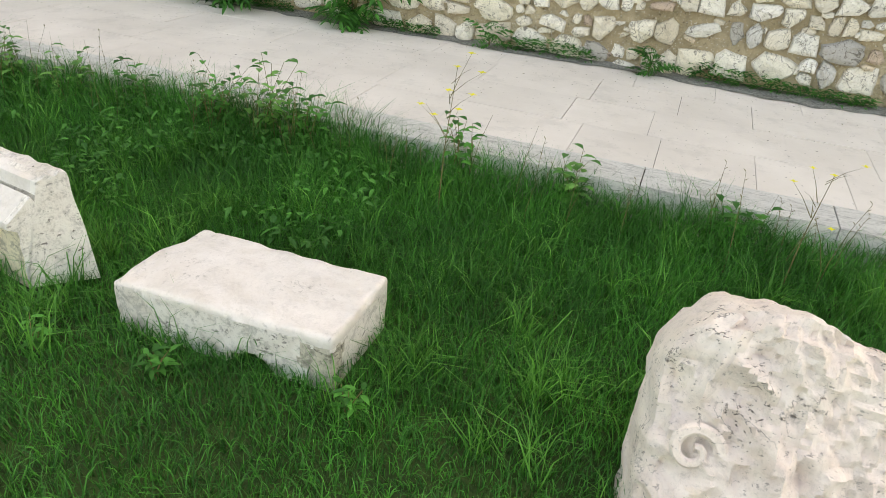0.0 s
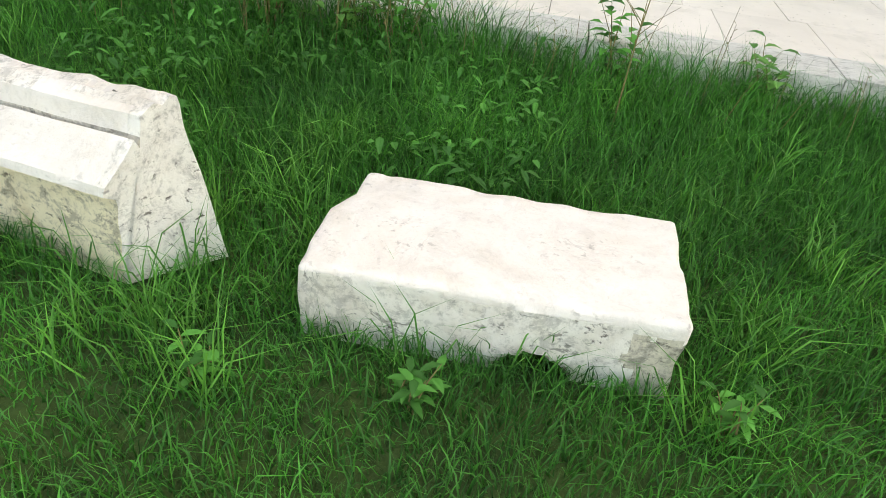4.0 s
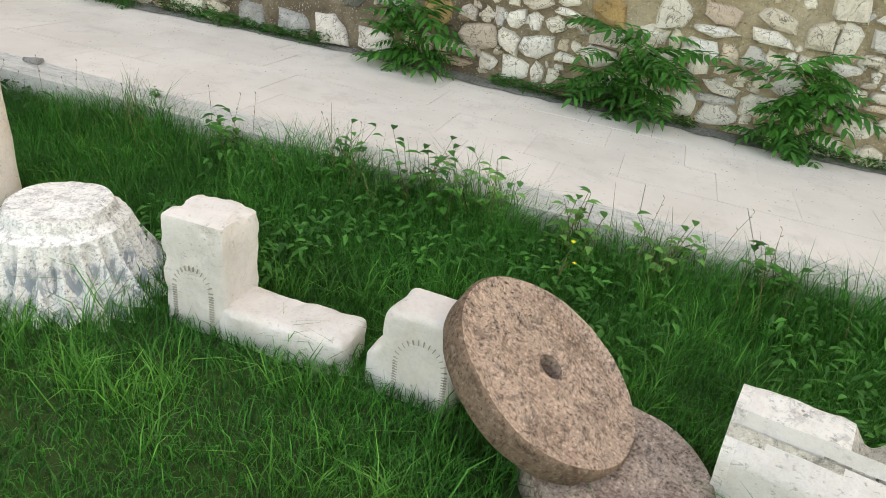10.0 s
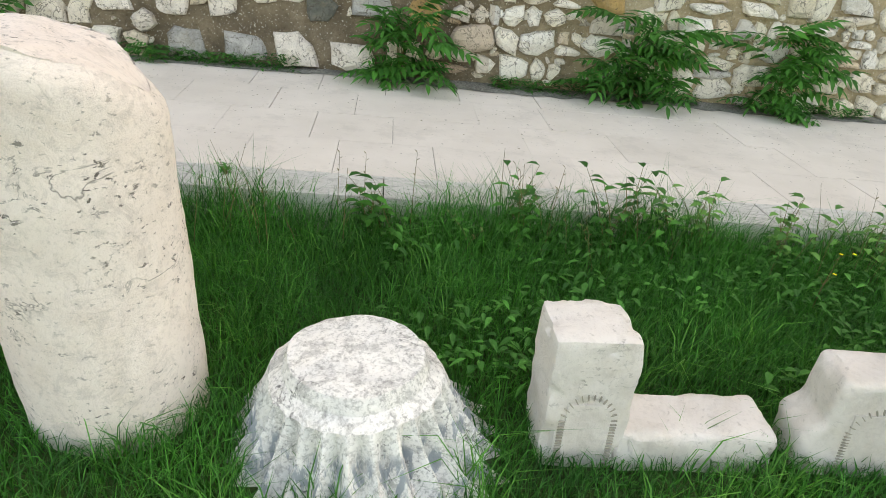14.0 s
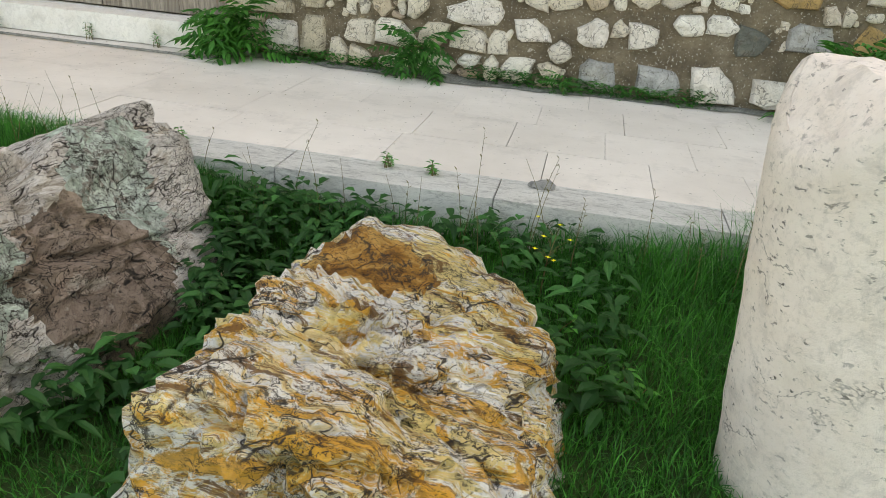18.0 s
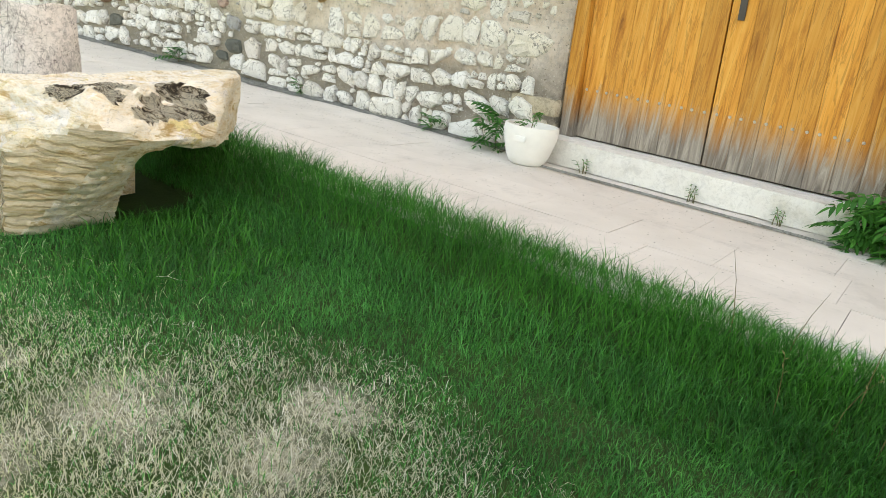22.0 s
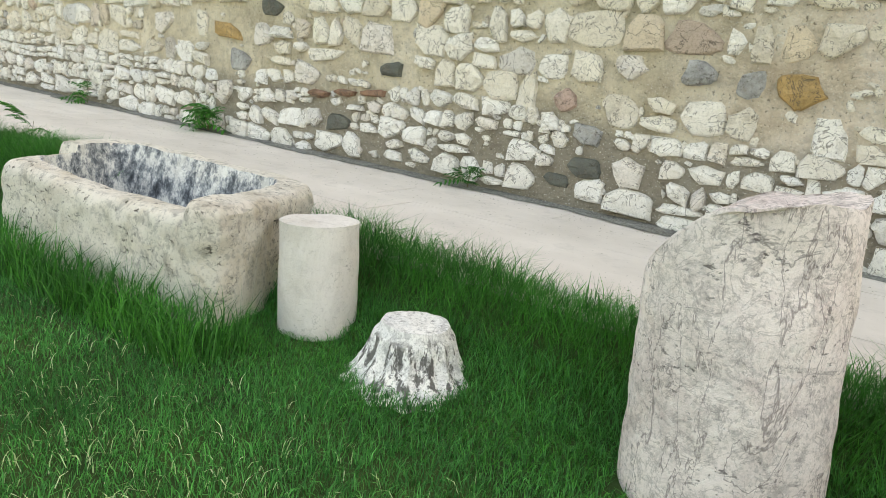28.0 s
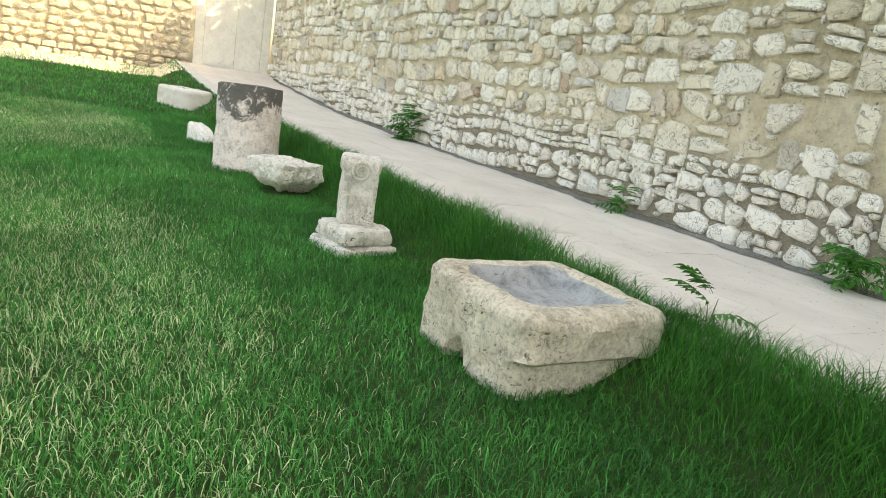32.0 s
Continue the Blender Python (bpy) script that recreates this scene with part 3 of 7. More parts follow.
FOSSIL_BROWN = fossil_material("brown_cut_fossil_wood", [(0.26, (0.34, 0.22, 0.11)), (0.41, (0.70, 0.51, 0.32)), (0.52, (0.86, 0.70, 0.50)), (0.60, (0.70, 0.50, 0.29)), (0.70, (0.90, 0.82, 0.66))], (0.8, 0.8, 3.5), (((0.72, 0.64, 0.50), 0.60, 2.6, (1, 1, 1)),), 0.010, 0.6)
FOSSIL_ROSE = fossil_material("rose_brown_fossil_wood", [(0.26, (0.12, 0.08, 0.06)), (0.42, (0.36, 0.27, 0.21)), (0.54, (0.54, 0.42, 0.35)), (0.62, (0.36, 0.26, 0.21)), (0.72, (0.66, 0.57, 0.49))], (1.6, 1.2, 1.6), (((0.70, 0.64, 0.57), 0.59, 6.0, (1, 1, 1)),), 0.03, 0.95, 0.09, chips=1.2, tones=0.72)
LOG_CRUST = fossil_material("dark_pitted_crust", [(0.38, (0.06, 0.04, 0.025)), (0.44, (0.46, 0.36, 0.25)), (0.50, (0.86, 0.77, 0.62))], (4, 4, 4), (), 0.02, 0.95, 0.12)
LOG_END = fossil_material("brown_and_cream_log_end", [(0.26, (0.22, 0.13, 0.06)), (0.40, (0.62, 0.41, 0.21)), (0.50, (0.80, 0.58, 0.36)), (0.57, (0.92, 0.80, 0.64)), (0.68, (0.70, 0.47, 0.25))], (2.6, 2.0, 0.9), (((0.84, 0.74, 0.58), 0.56, 2.2, (1.5, 1, 0.8)),), 0.012, 0.7, 0.12, chips=0.6, tones=0.86)
CREAM_STOPS = [(0.26, (0.46, 0.29, 0.12)), (0.38, (0.84, 0.69, 0.50)), (0.48, (0.92, 0.84, 0.74)), (0.60, (0.84, 0.69, 0.49)), (0.72, (0.54, 0.35, 0.16))]
FOSSIL_CREAM = fossil_material("cream_fossil_wood", CREAM_STOPS, (0.8, 1.0, 2.5), (((0.80, 0.65, 0.32), 0.60, 1.8, (1, 1, 1)), ((0.93, 0.86, 0.82), 0.55, 2.4, (1, 1, 1))), 0.008, 0.35, 0.03, chips=0.3, tones=0.94)
FOSSIL_BANDS = fossil_material("banded_cream_fossil_wood", [(a, (r * 0.94, g * 0.87, b * 0.79)) for a, (r, g, b) in CREAM_STOPS], (0.3, 0.45, 4.2), (((0.62, 0.46, 0.25), 0.59, 1.5, (0.4, 0.6, 3.0)),), 0.018, 0.30, 0.04, 2.0, (0.30, 0.19, 0.09), True, 0.25, 0.95)


# ---- mesh helpers ----
def link_mesh(name, verts, faces, material, parent=None, label="", smooth=True):
    me = bpy.data.meshes.new(name)
    me.from_pydata([tuple(v) for v in verts], [], faces)
    me.materials.append(material)
    if smooth:
        me.shade_smooth()
        me.set_sharp_from_angle(angle=radians(38))
    ob = new(name, me)
    ob.parent = parent
    return tagged(ob, label) if label else ob


def part(name, bm, material, parent=None, label="", smooth=False):
    me = bpy.data.meshes.new(name)
    bm.to_mesh(me)
    bm.free()
    me.materials.append(material)
    if smooth:
        me.shade_smooth()
    ob = new(name, me)
    ob.parent = parent
    return tagged(ob, label) if label else ob


def empty(name, m):
    ob = new(name)
    ob.empty_display_size = 0.1
    ob.matrix_world = m
    return ob


def noise3(p, s, seed=0.0):
    return noise.noise(Vector((p[0] * s + seed, p[1] * s + seed * 0.7, p[2] * s - seed * 1.3)))


def rough_noise(p, s, seed=0.0, octaves=4):
    return noise.fractal(Vector((p[0] * s + seed, p[1] * s + seed * 0.7, p[2] * s - seed * 1.3)), 0.9, 2.1, octaves)


def grid_box(size, res, round_r=0.02, shape=None, amp=0.006, freq=6.0, seed=0.0, chip=0.0):
    """A box from z = 0 up, of a given size, on a fine grid with rounded worn edges; shape(p) bends it."""
    sx, sy, sz = size
    nx, ny, nz_ = (max(2, int(math.ceil(s / res))) for s in size)
    index, verts, faces = {}, [], []

    def vert(i, j, k):
        key = (i, j, k)
        if key not in index:
            p = Vector((sx * (i / nx - 0.5), sy * (j / ny - 0.5), sz * (k / nz_ - 0.5)))
            q = Vector([max(-h + round_r, min(h - round_r, c)) for c, h in zip(p, (sx / 2, sy / 2, sz / 2))])
            d = p - q
            if d.length > 1e-6:
                p = q + d.normalized() * round_r
            index[key] = len(verts)
            verts.append(p)
        return index[key]

    for a, b_, c_, n1, n2, n3 in ((0, 1, 2, nx, ny, nz_), (1, 2, 0, ny, nz_, nx), (2, 0, 1, nz_, nx, ny)):
        for side in (0, n3):
            for i in range(n1):
                for j in range(n2):
                    quad = []
                    for di, dj in ((0, 0), (1, 0), (1, 1), (0, 1)):
                        t = [0, 0, 0]
                        t[a], t[b_], t[c_] = i + di, j + dj, side
                        quad.append(vert(*t))
                    faces.append(tuple(quad if side else quad[::-1]))
    out = []
    for p in verts:
        n = Vector([c / h for c, h in zip(p, (sx / 2, sy / 2, sz / 2))])
        n = Vector([c ** 5 for c in n])
        n = n.normalized() if n.length > 1e-6 else Vector((0, 0, 1))
        edge = sorted(abs(c) / h for c, h in zip(p, (sx / 2, sy / 2, sz / 2)))[1]
        off = amp * rough_noise(p, freq, seed)
        if chip and edge > 0.86:
            off -= chip * max(0.0, noise3(p, 9.0, seed + 5) * 1.6)
        p = p + n * off + Vector((0, 0, sz / 2))
        out.append(shape(p) if shape else p)
    return out, faces


def lathe(profile, segs, amp=0.0, freq=5.0, seed=0.0, shape=None):
    """A turned body from (radius, z) rows, closed at both ends."""
    verts, faces = [], []
    for r, z in profile:
        for s in range(segs):
            a = 2 * math.pi * s / segs
            p = Vector((r * math.cos(a), r * math.sin(a), z))
            n = Vector((math.cos(a), math.sin(a), 0))
            verts.append(p + n * amp * rough_noise(p, freq, seed) if amp else p)
    for i in range(len(profile) - 1):
        for s in range(segs):
            t = (s + 1) % segs
            faces.append((i * segs + s, i * segs + t, (i + 1) * segs + t, (i + 1) * segs + s))
    faces.append(tuple(range(segs))[::-1])
    faces.append(tuple(range((len(profile) - 1) * segs, len(profile) * segs)))
    if shape:
        verts = [shape(p) for p in verts]
    return verts, faces


def far_rise(x):
    """The path and lawn climb a little towards the far end."""
    k = min(1.0, max(0.0, (-29.0 - x) / 12.0))
    return 0.52 * k * k


def lawn_z(x, y):
    """Height of the lawn: lower than the paving beside the raised curb, rising to it further along."""
    f = min(1.0, max(0.0, (x + 11.0) / 1.6))
    at_curb = -0.03 - 0.17 * f
    k = min(1.0, max(0.0, (-2.6 - y) / (0.6 + 0.5 * f)))
    return far_rise(x) + at_curb + (-0.30 - at_curb) * k * k * (3 - 2 * k) + 0.015 * math.sin(x * 1.7) * math.cos(y * 2.1)


SOIL = soil_material()


def at_lawn(x, y, rz=0.0, sink=0.03, rx=0.0, ry=0.0):
    return pose(x, y, lawn_z(x, y) - sink, rx, ry, rz)


def lone(name, geo, material, m, label, category, smooth=True, group=""):
    ob = link_mesh(name, *geo, material, None, "", smooth)
    ob.matrix_world = m
    return tagged(ob, label, category, group)


CURB_Y, WALL_H, WALL_END = -2.58, 9.0, -41.0

# ---- large structure ----
def ground():
    xs = [-4000, -600, -150, -90, -60] + [-48 + 0.4 * i for i in range(136)] + [12, 30, 150, 600, 4000]
    ys = [-4000, -600, -120, -40, -20, -14] + [-10 + 0.3 * i for i in range(25)] + [CURB_Y - 0.02]
    verts = [(x, y, lawn_z(x, y) if -60 < x < 12 and y > -14 else (-0.3 if y < -4 else lawn_z(max(-60, min(12, x)), y))) for x in xs for y in ys]
    n = len(ys)
    faces = [(i * n + j, (i + 1) * n + j, (i + 1) * n + j + 1, i * n + j + 1) for i in range(len(xs) - 1) for j in range(n - 1)]
    tagged(link_mesh("ground", verts, faces, SOIL), "lawn soil under mown and long green grass", "ground", kind="structure")
    bm = bmesh.new()
    rows = []
    for i in range(61):
        x = 9.0 - 0.85 * i
        z = far_rise(x) - 0.012
        rows.append([bm.verts.new((x, y, q)) for y, q in ((CURB_Y + 0.1, z - 0.3), (CURB_Y + 0.1, z), (0.1, z), (0.1, z - 0.3))])
    for p, q in zip(rows, rows[1:]):
        for k in range(3):
            bm.faces.new((p[k], q[k], q[k + 1], p[k + 1]))
    b = tagged(part("pavement", bm, JOINT), "pale stone-paved footpath along the rubble wall", "pavement", kind="structure")
    return b


PAVEMENT = ground()


def walls():
    """The long rubble wall with the door's opening through it."""
    bm = bmesh.new()
    x_open = (-13.85, -11.28)

    def slab(x0, x1, z0, z1, y0=0.0, y1=0.7):
        nx, nz_ = max(1, int((x1 - x0) / 0.35)), max(1, int((z1 - z0) / 0.35))
        vs = {}
        for i in range(nx + 1):
            for k in range(nz_ + 1):
                x, z = x0 + (x1 - x0) * i / nx, z0 + (z1 - z0) * k / nz_
                edge = i in (0, nx) or k in (0, nz_)
                vs[i, k, 0] = bm.verts.new((x, y0 + (0 if edge else 0.008 * noise3((x, 0, z), 1.5, 3)), z))
                vs[i, k, 1] = bm.verts.new((x, y1, z))
        for i in range(nx):
            for k in range(nz_):
                bm.faces.new((vs[i, k, 0], vs[i + 1, k, 0], vs[i + 1, k + 1, 0], vs[i, k + 1, 0]))
                bm.faces.new((vs[i, k, 1], vs[i, k + 1, 1], vs[i + 1, k + 1, 1], vs[i + 1, k, 1]))
        for i in range(nx):
            bm.faces.new((vs[i, 0, 0], vs[i, 0, 1], vs[i + 1, 0, 1], vs[i + 1, 0, 0]))
            bm.faces.new((vs[i, nz_, 0], vs[i + 1, nz_, 0], vs[i + 1, nz_, 1], vs[i, nz_, 1]))
        for k in range(nz_):
            bm.faces.new((vs[0, k, 0], vs[0, k + 1, 0], vs[0, k + 1, 1], vs[0, k, 1]))
            bm.faces.new((vs[nx, k, 0], vs[nx, k, 1], vs[nx, k + 1, 1], vs[nx, k + 1, 0]))

    # unseen top: 9 m keeps the lawn shaded, 3 m lets the sun past
    slab(-36.5, x_open[0], -0.3, WALL_H)
    slab(WALL_END, -36.5, -0.3, 3.0)
    slab(x_open[1], 9.0, -0.3, WALL_H)
    slab(x_open[0], x_open[1], 3.3, WALL_H)
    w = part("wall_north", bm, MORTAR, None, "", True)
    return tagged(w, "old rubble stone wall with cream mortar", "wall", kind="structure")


WALL = walls()


# ---- stone pieces on the lawn ----
def ico_dirs(sub):
    bm = bmesh.new()
    bmesh.ops.create_icosphere(bm, subdivisions=sub, radius=1.0)
    bm.verts.ensure_lookup_table()
    v = [w.co.copy() for w in bm.verts]
    f = [tuple(w.index for w in face.verts) for face in bm.faces]
    bm.free()
    return v, f


ICO5, ICO4, ICO3 = ico_dirs(6), ico_dirs(5), ico_dirs(4)


def poly_rock(planes, soft=24.0, amp=0.03, freq=3.0, seed=1.0, ico=ICO5, streak=(1, 1, 1), pits=(), crag=0.0, waves=0.0, axis=None, split=0.0):
    """A boulder cut by planes (normal, distance) about its middle, with worn edges, crags, ridges and round hollows."""
    ns = [(Vector(n).normalized(), h * 1.02) for n, h in planes]
    out = []
    for d in ico[0]:
        s = 0.0
        for n, h in ns:
            k = n.dot(d) / h
            if k > 0.02:
                s += k ** soft
        p = d * (s ** (-1 / soft))
        q = Vector((p.x * streak[0], p.y * streak[1], p.z * streak[2]))
        if axis:
            a = Vector(axis)
            q = q - a * q.dot(a) * 0.72
        off = amp * rough_noise(q, freq, seed, 6)
        if crag:
            w = Vector((q.x * 5 + seed, q.y * 5, q.z * 5))
            f1 = noise.voronoi(w + Vector((1, 1, 1)) * 0.5 * noise.noise(w * 1.7))[0]
            off += crag * (min(0.5, f1[1] - f1[0]) - 0.25) - crag * 0.8 * abs(noise.noise(w * 2.9)) - crag * 0.4 * abs(noise.noise(w * 6.5)) - crag * 0.25 * abs(noise.noise(w * 13.0))
        if split:
            w = Vector((q.x * 2.1 + seed, q.y * 2.1 - seed, q.z * 2.1)) + Vector((0.35, 0.35, 0.35)) * noise.noise(q * 3.0)
            f1 = noise.voronoi(w)[0]
            off -= split * max(0.0, 1 - (f1[1] - f1[0]) / 0.10)
        if waves:
            off += waves * max(0.0, min(1.0, (0.6 * p.x - 0.75 * p.y - 0.42) / 0.15)) * math.sin((p.z + 0.06 * noise.noise(p * 3.0) + 0.10 * p.x) * 95.0)
        p = p + d * off
        for c, r, depth in pits:
            g = (p - Vector(c)).length / r
            if g < 1:
                p = p - d * depth * (1 - g * g) * (0.6 + 0.8 * abs(noise3(p, 16, seed)))
        out.append(p)
    return out, ico[1]


def used(verts, faces):
    """Only the corners that these faces use."""
    at, out = {}, []
    for f in faces:
        for i in f:
            if i not in at:
                at[i] = len(out)
                out.append(verts[i])
    return out, [tuple(at[i] for i in f) for f in faces]


def block_a():
    def shape(p):
        k = p.x / 1.0 + 0.5
        y = p.y * (1 - 0.16 * k) if p.y > 0 else p.y
        z = p.z + (0.035 * k - 0.015) * (p.z > 0.1)
        x = p.x
        if p.y < -0.2:
            y += 0.10 * max(0.0, 1 - ((p.x - 0.12) / 0.10) ** 2 - (max(0.0, p.z - 0.10) / 0.08) ** 2) ** 0.5
            y += 0.006 * noise3(p, 26, 3) if p.z < 0.31 else 0.0
        x -= 0.04 * max(0.0, p.x / 0.5) ** 3
        if p.x < -0.38 and p.y > 0.02:
            x += 0.05 * min(1, (p.y - 0.02) / 0.1) * min(1.0, (-p.x - 0.38) / 0.1)
        return Vector((x, y, z))
    g = grid_box((1.01, 0.52, 0.35), 0.016, 0.022, shape, 0.004, 5, 2.0, 0.010)
    ob = lone("marble_block", g, MARBLE, at_lawn(-1.69, -4.17, 0.2, 0.12), "smooth white marble block half sunk in long grass", "stone block")
    ob.data.materials.append(ROUGH_MARBLE)
    ob.data.materials.append(WEATHERED)
    for poly in ob.data.polygons:
        c = poly.center
        w = 0.05 * rough_noise(c, 6, 2.0)
        if poly.normal.z < 0.5 and c.z < 0.325 + 0.3 * w:
            poly.material_index = 1
        if c.x > 0.32 + w and c.y < -0.16 - w and c.z < 0.31 + w:
            poly.material_index = 2


def cornice():
    """A broken cornice: stepped top, sloped band and rough underside, tipped forward."""
    prof = [(-0.12, 0.0), (-0.135, 0.30), (-0.13, 0.325), (-0.11, 0.34), (-0.028, 0.414), (-0.016, 0.388), (0.0, 0.440), (0.006, 0.462), (0.11, 0.50), (0.135, 0.49), (0.14, 0.47), (0.135, 0.0)]
    L, n = 1.30, 64
    rows, out, faces = [], [], []
    dense = []
    for (a, b), (c, d) in zip(prof, prof[1:] + prof[:1]):
        steps = max(1, int(math.hypot(c - a, d - b) / 0.025))
        dense += [(a + (c - a) * i / steps, b + (d - b) * i / steps) for i in range(steps)]
    m = len(dense)
    for i in range(n + 1):
        x = L * (i / n - 0.5)
        for y, z in dense:
            p = Vector((x, y, z))
            if -0.30 < x < -0.19 and z > 0.44 and y > 0.02:
                p.z -= 0.07 * math.sin((x + 0.30) / 0.11 * math.pi)
            if x > -0.24 and y < -0.115 and z < 0.29:
                p.y += 0.035 * min(1, (x + 0.24) / 0.05) + 0.008 * noise3(p, 22, 1)
            if y > 0.08 and z > 0.44:
                p.z -= 0.02 * abs(noise3(p, 7, 3)) + (0.015 if x > -0.19 else 0)
            if x < -0.24 and y < 0:
                p.y *= 1 - 0.35 * min(1, (-0.24 - x) / 0.2)
            if x > 0.3 and z < 0.40:
                p.x += (0.40 - z) * (0.22 * (y + 0.02) / 0.13 - 0.06) * (x - 0.3) / 0.35
            rn = rough_noise(p, 6, 4.0)
            p += Vector((0, (y / 0.15) * 0.005 * rn, 0.004 * rn))
            p.y += 0.02 * (0.5 - i / n)
            out.append(p)
    for i in range(n):
        for j in range(m):
            k = (j + 1) % m
            faces.append((i * m + j, (i + 1) * m + j, (i + 1) * m + k, i * m + k))
    faces.append(tuple(range(m)))
    faces.append(tuple(range(n * m, (n + 1) * m))[::-1])
    ob = lone("cornice_block", (out, faces), MARBLE, pose(-3.21, -4.16, -0.33, 0, -4.4, -14.0), "broken white marble cornice block with a moulded edge", "cornice block", True)
    ob.data.materials.append(TOOLED)
    ob.data.materials.append(WEATHERED)
    ob.data.materials.append(ROUGH_MARBLE)
    for poly in ob.data.polygons:
        c = poly.center
        if c.x > -0.24 and c.y < -0.06 and c.z < 0.29:
            poly.material_index = 1
        # greyer, darker stone in the top notch and along the moulding groove
        elif -0.30 < c.x < -0.19 and c.z > 0.40 and c.y > 0.02 or -0.03 < c.y < -0.004 and 0.36 < c.z < 0.425:
            poly.material_index = 2
        elif c.y > 0.015 and c.z > 0.43 and rough_noise(c, 9, 3.0) > -0.25 or abs(c.x) > 0.60:
            poly.material_index = 3
    top = min(out, key=lambda p: (p.x - 0.49) ** 2 + (p.y - 0.085) ** 2 + (0 if p.z > 0.3 else 9)).z
    # dark disc barely proud of the top; its colour stands for the hole's shade
    g = lathe([(0.013, 0.0), (0.013, 0.02)], 12)
    link_mesh("dowel_hole", [v + Vector((0.49, 0.085, top - 0.0185)) for v in g[0]], g[1], IRON, ob, "dark disc standing for a small dowel hole")


def millstone(name, m, r, th, material, label, hole=True):
    """A worn round millstone with an eye through the middle."""
    segs, prof = 72, []
    e = 0.05 if hole else 0.0
    pr = []
    if hole:
        pr += [(e, th * 0.02), (e, th * 0.98), (e + 0.012, th)]
    else:
        pr += [(0.004, 0.0)]
        pr = []
    top = [(e + 0.02 + (r - 0.012 - e - 0.02) * i / 14, th + 0.006 * math.sin(i)) for i in range(15)]
    side = [(r - 0.004, th * 0.99), (r, th * 0.92), (r - 0.003, th * 0.5), (r - 0.004, th * 0.12), (r - 0.012, 0.0)]
    bottom = [(r * 0.6, 0.0), (e if hole else 0.01, 0.0)]
    seq = pr + ([(0.01, th)] if not hole else []) + top + side + bottom
    verts, faces = [], []
    for rr, z in seq:
        for s in range(segs):
            a = 2 * math.pi * s / segs
            p = Vector((rr * math.cos(a), rr * math.sin(a), z))
            w = rough_noise(p, 7, 2.0)
            ir = 1 + (0.012 * noise3((math.cos(a), math.sin(a), 0), 1.7, r) if rr > r * 0.8 else 0)
            verts.append(Vector((p.x * ir, p.y * ir, p.z + 0.006 * w)))
    n = len(seq)
    for i in range(n - 1 + (1 if hole else 0)):
        j = (i + 1) % n
        for s in range(segs):
            t = (s + 1) % segs
            faces.append((i * segs + s, i * segs + t, j * segs + t, j * segs + s)[::-1])
    if not hole:
        faces += [tuple(range(segs)), tuple(range((n - 1) * segs, n * segs))[::-1]]
    first = len(pr) + (0 if hole else 1) + len(top) - 1
    rim = [f for k, f in enumerate(faces) if first <= k // segs < first + len(side) and len(f) == 4]
    body = [f for k, f in enumerate(faces) if not (first <= k // segs < first + len(side) and len(f) == 4)]
    ob = lone(name, used(verts, body), material, m, label, "millstone", True, "millstones")
    link_mesh("rim", *used(verts, rim), RIM_STONE if hole else material, ob, "rough brown edge of the stone" if hole else "")


def basis(origin, normal, spin=0.0):
    q = Vector(normal).normalized().to_track_quat("Z", "Y").to_matrix().to_4x4()
    return Matrix.Translation(origin) @ q @ Matrix.Rotation(radians(spin), 4, "Z")


RIM_STONE = stone_material("brown_millstone_edge", (0.27, 0.18, 0.13), (0.15, 0.09, 0.065), (0.36, 0.26, 0.20), 1.0, 50, pit_scale=26, speck=0.5, deep=0.03, grit=0.5)
NOTCH = plain_material("shade_in_notch", (0.40, 0.37, 0.32), 0.95, 0.3)


def bead_arch(parent, w, h, y, n, label):
    """Small dark bars in an arch, painting the shade in a carved face's notches."""
    pts = []
    for i in range(n):
        t = i / (n - 1)
        if t < 0.34:
            pts.append((-w / 2, h * 0.62 * t / 0.34))
        elif t > 0.66:
            pts.append((w / 2, h * 0.62 * (1 - t) / 0.34))
        else:
            a = math.pi * (1 - (t - 0.34) / 0.32)
            pts.append((w / 2 * math.cos(a), h * 0.62 + h * 0.38 * math.sin(a)))
    for x, z in pts:
        a = math.atan2(max(0.0, z - h * 0.62), x) if z > h * 0.62 else 0.0
        v, f = grid_box((0.022, 0.007, 0.0045), 0.008, 0.0015, amp=0)
        turn = Matrix.Rotation(-a, 3, "Y")
        link_mesh("notch", [turn @ p + Vector((x, y, z)) for p in v], f, NOTCH, parent)


def l_block():
    e = empty("carved_corner_block", at_lawn(-5.64, -3.93, 0.0, 0.03, 0, -2.0))
    tagged(e, "white marble corner block with a notched arch and low arm", "carved block")
    up = grid_box((0.28, 0.26, 0.585), 0.02, 0.016, lambda p: Vector((p.x - 0.27, p.y + 0.02, p.z - 0.05)), 0.010, 8, 3.0, 0.032)
    link_mesh("upright", *up, MARBLE, e)
    arm = grid_box((0.56, 0.24, 0.20), 0.02, 0.03, lambda p: Vector((p.x + 0.12, p.y, p.z - 0.02)), 0.010, 8, 5.0, 0.032)
    link_mesh("arm", *arm, MARBLE, e)
    holder = link_mesh("panel", [p + Vector((-0.27, -0.112, 0.10)) for p in grid_box((0.15, 0.01, 0.20), 0.03, 0.004, amp=0)[0]], grid_box((0.15, 0.01, 0.20), 0.03, 0.004, amp=0)[1], MARBLE, e, "arched relief panel edged with notches")
    bead_arch(holder, 0.17, 0.27, -0.1145, 44, "")
    for ob in holder.children:
        ob.location = (-0.27, 0, 0.06)


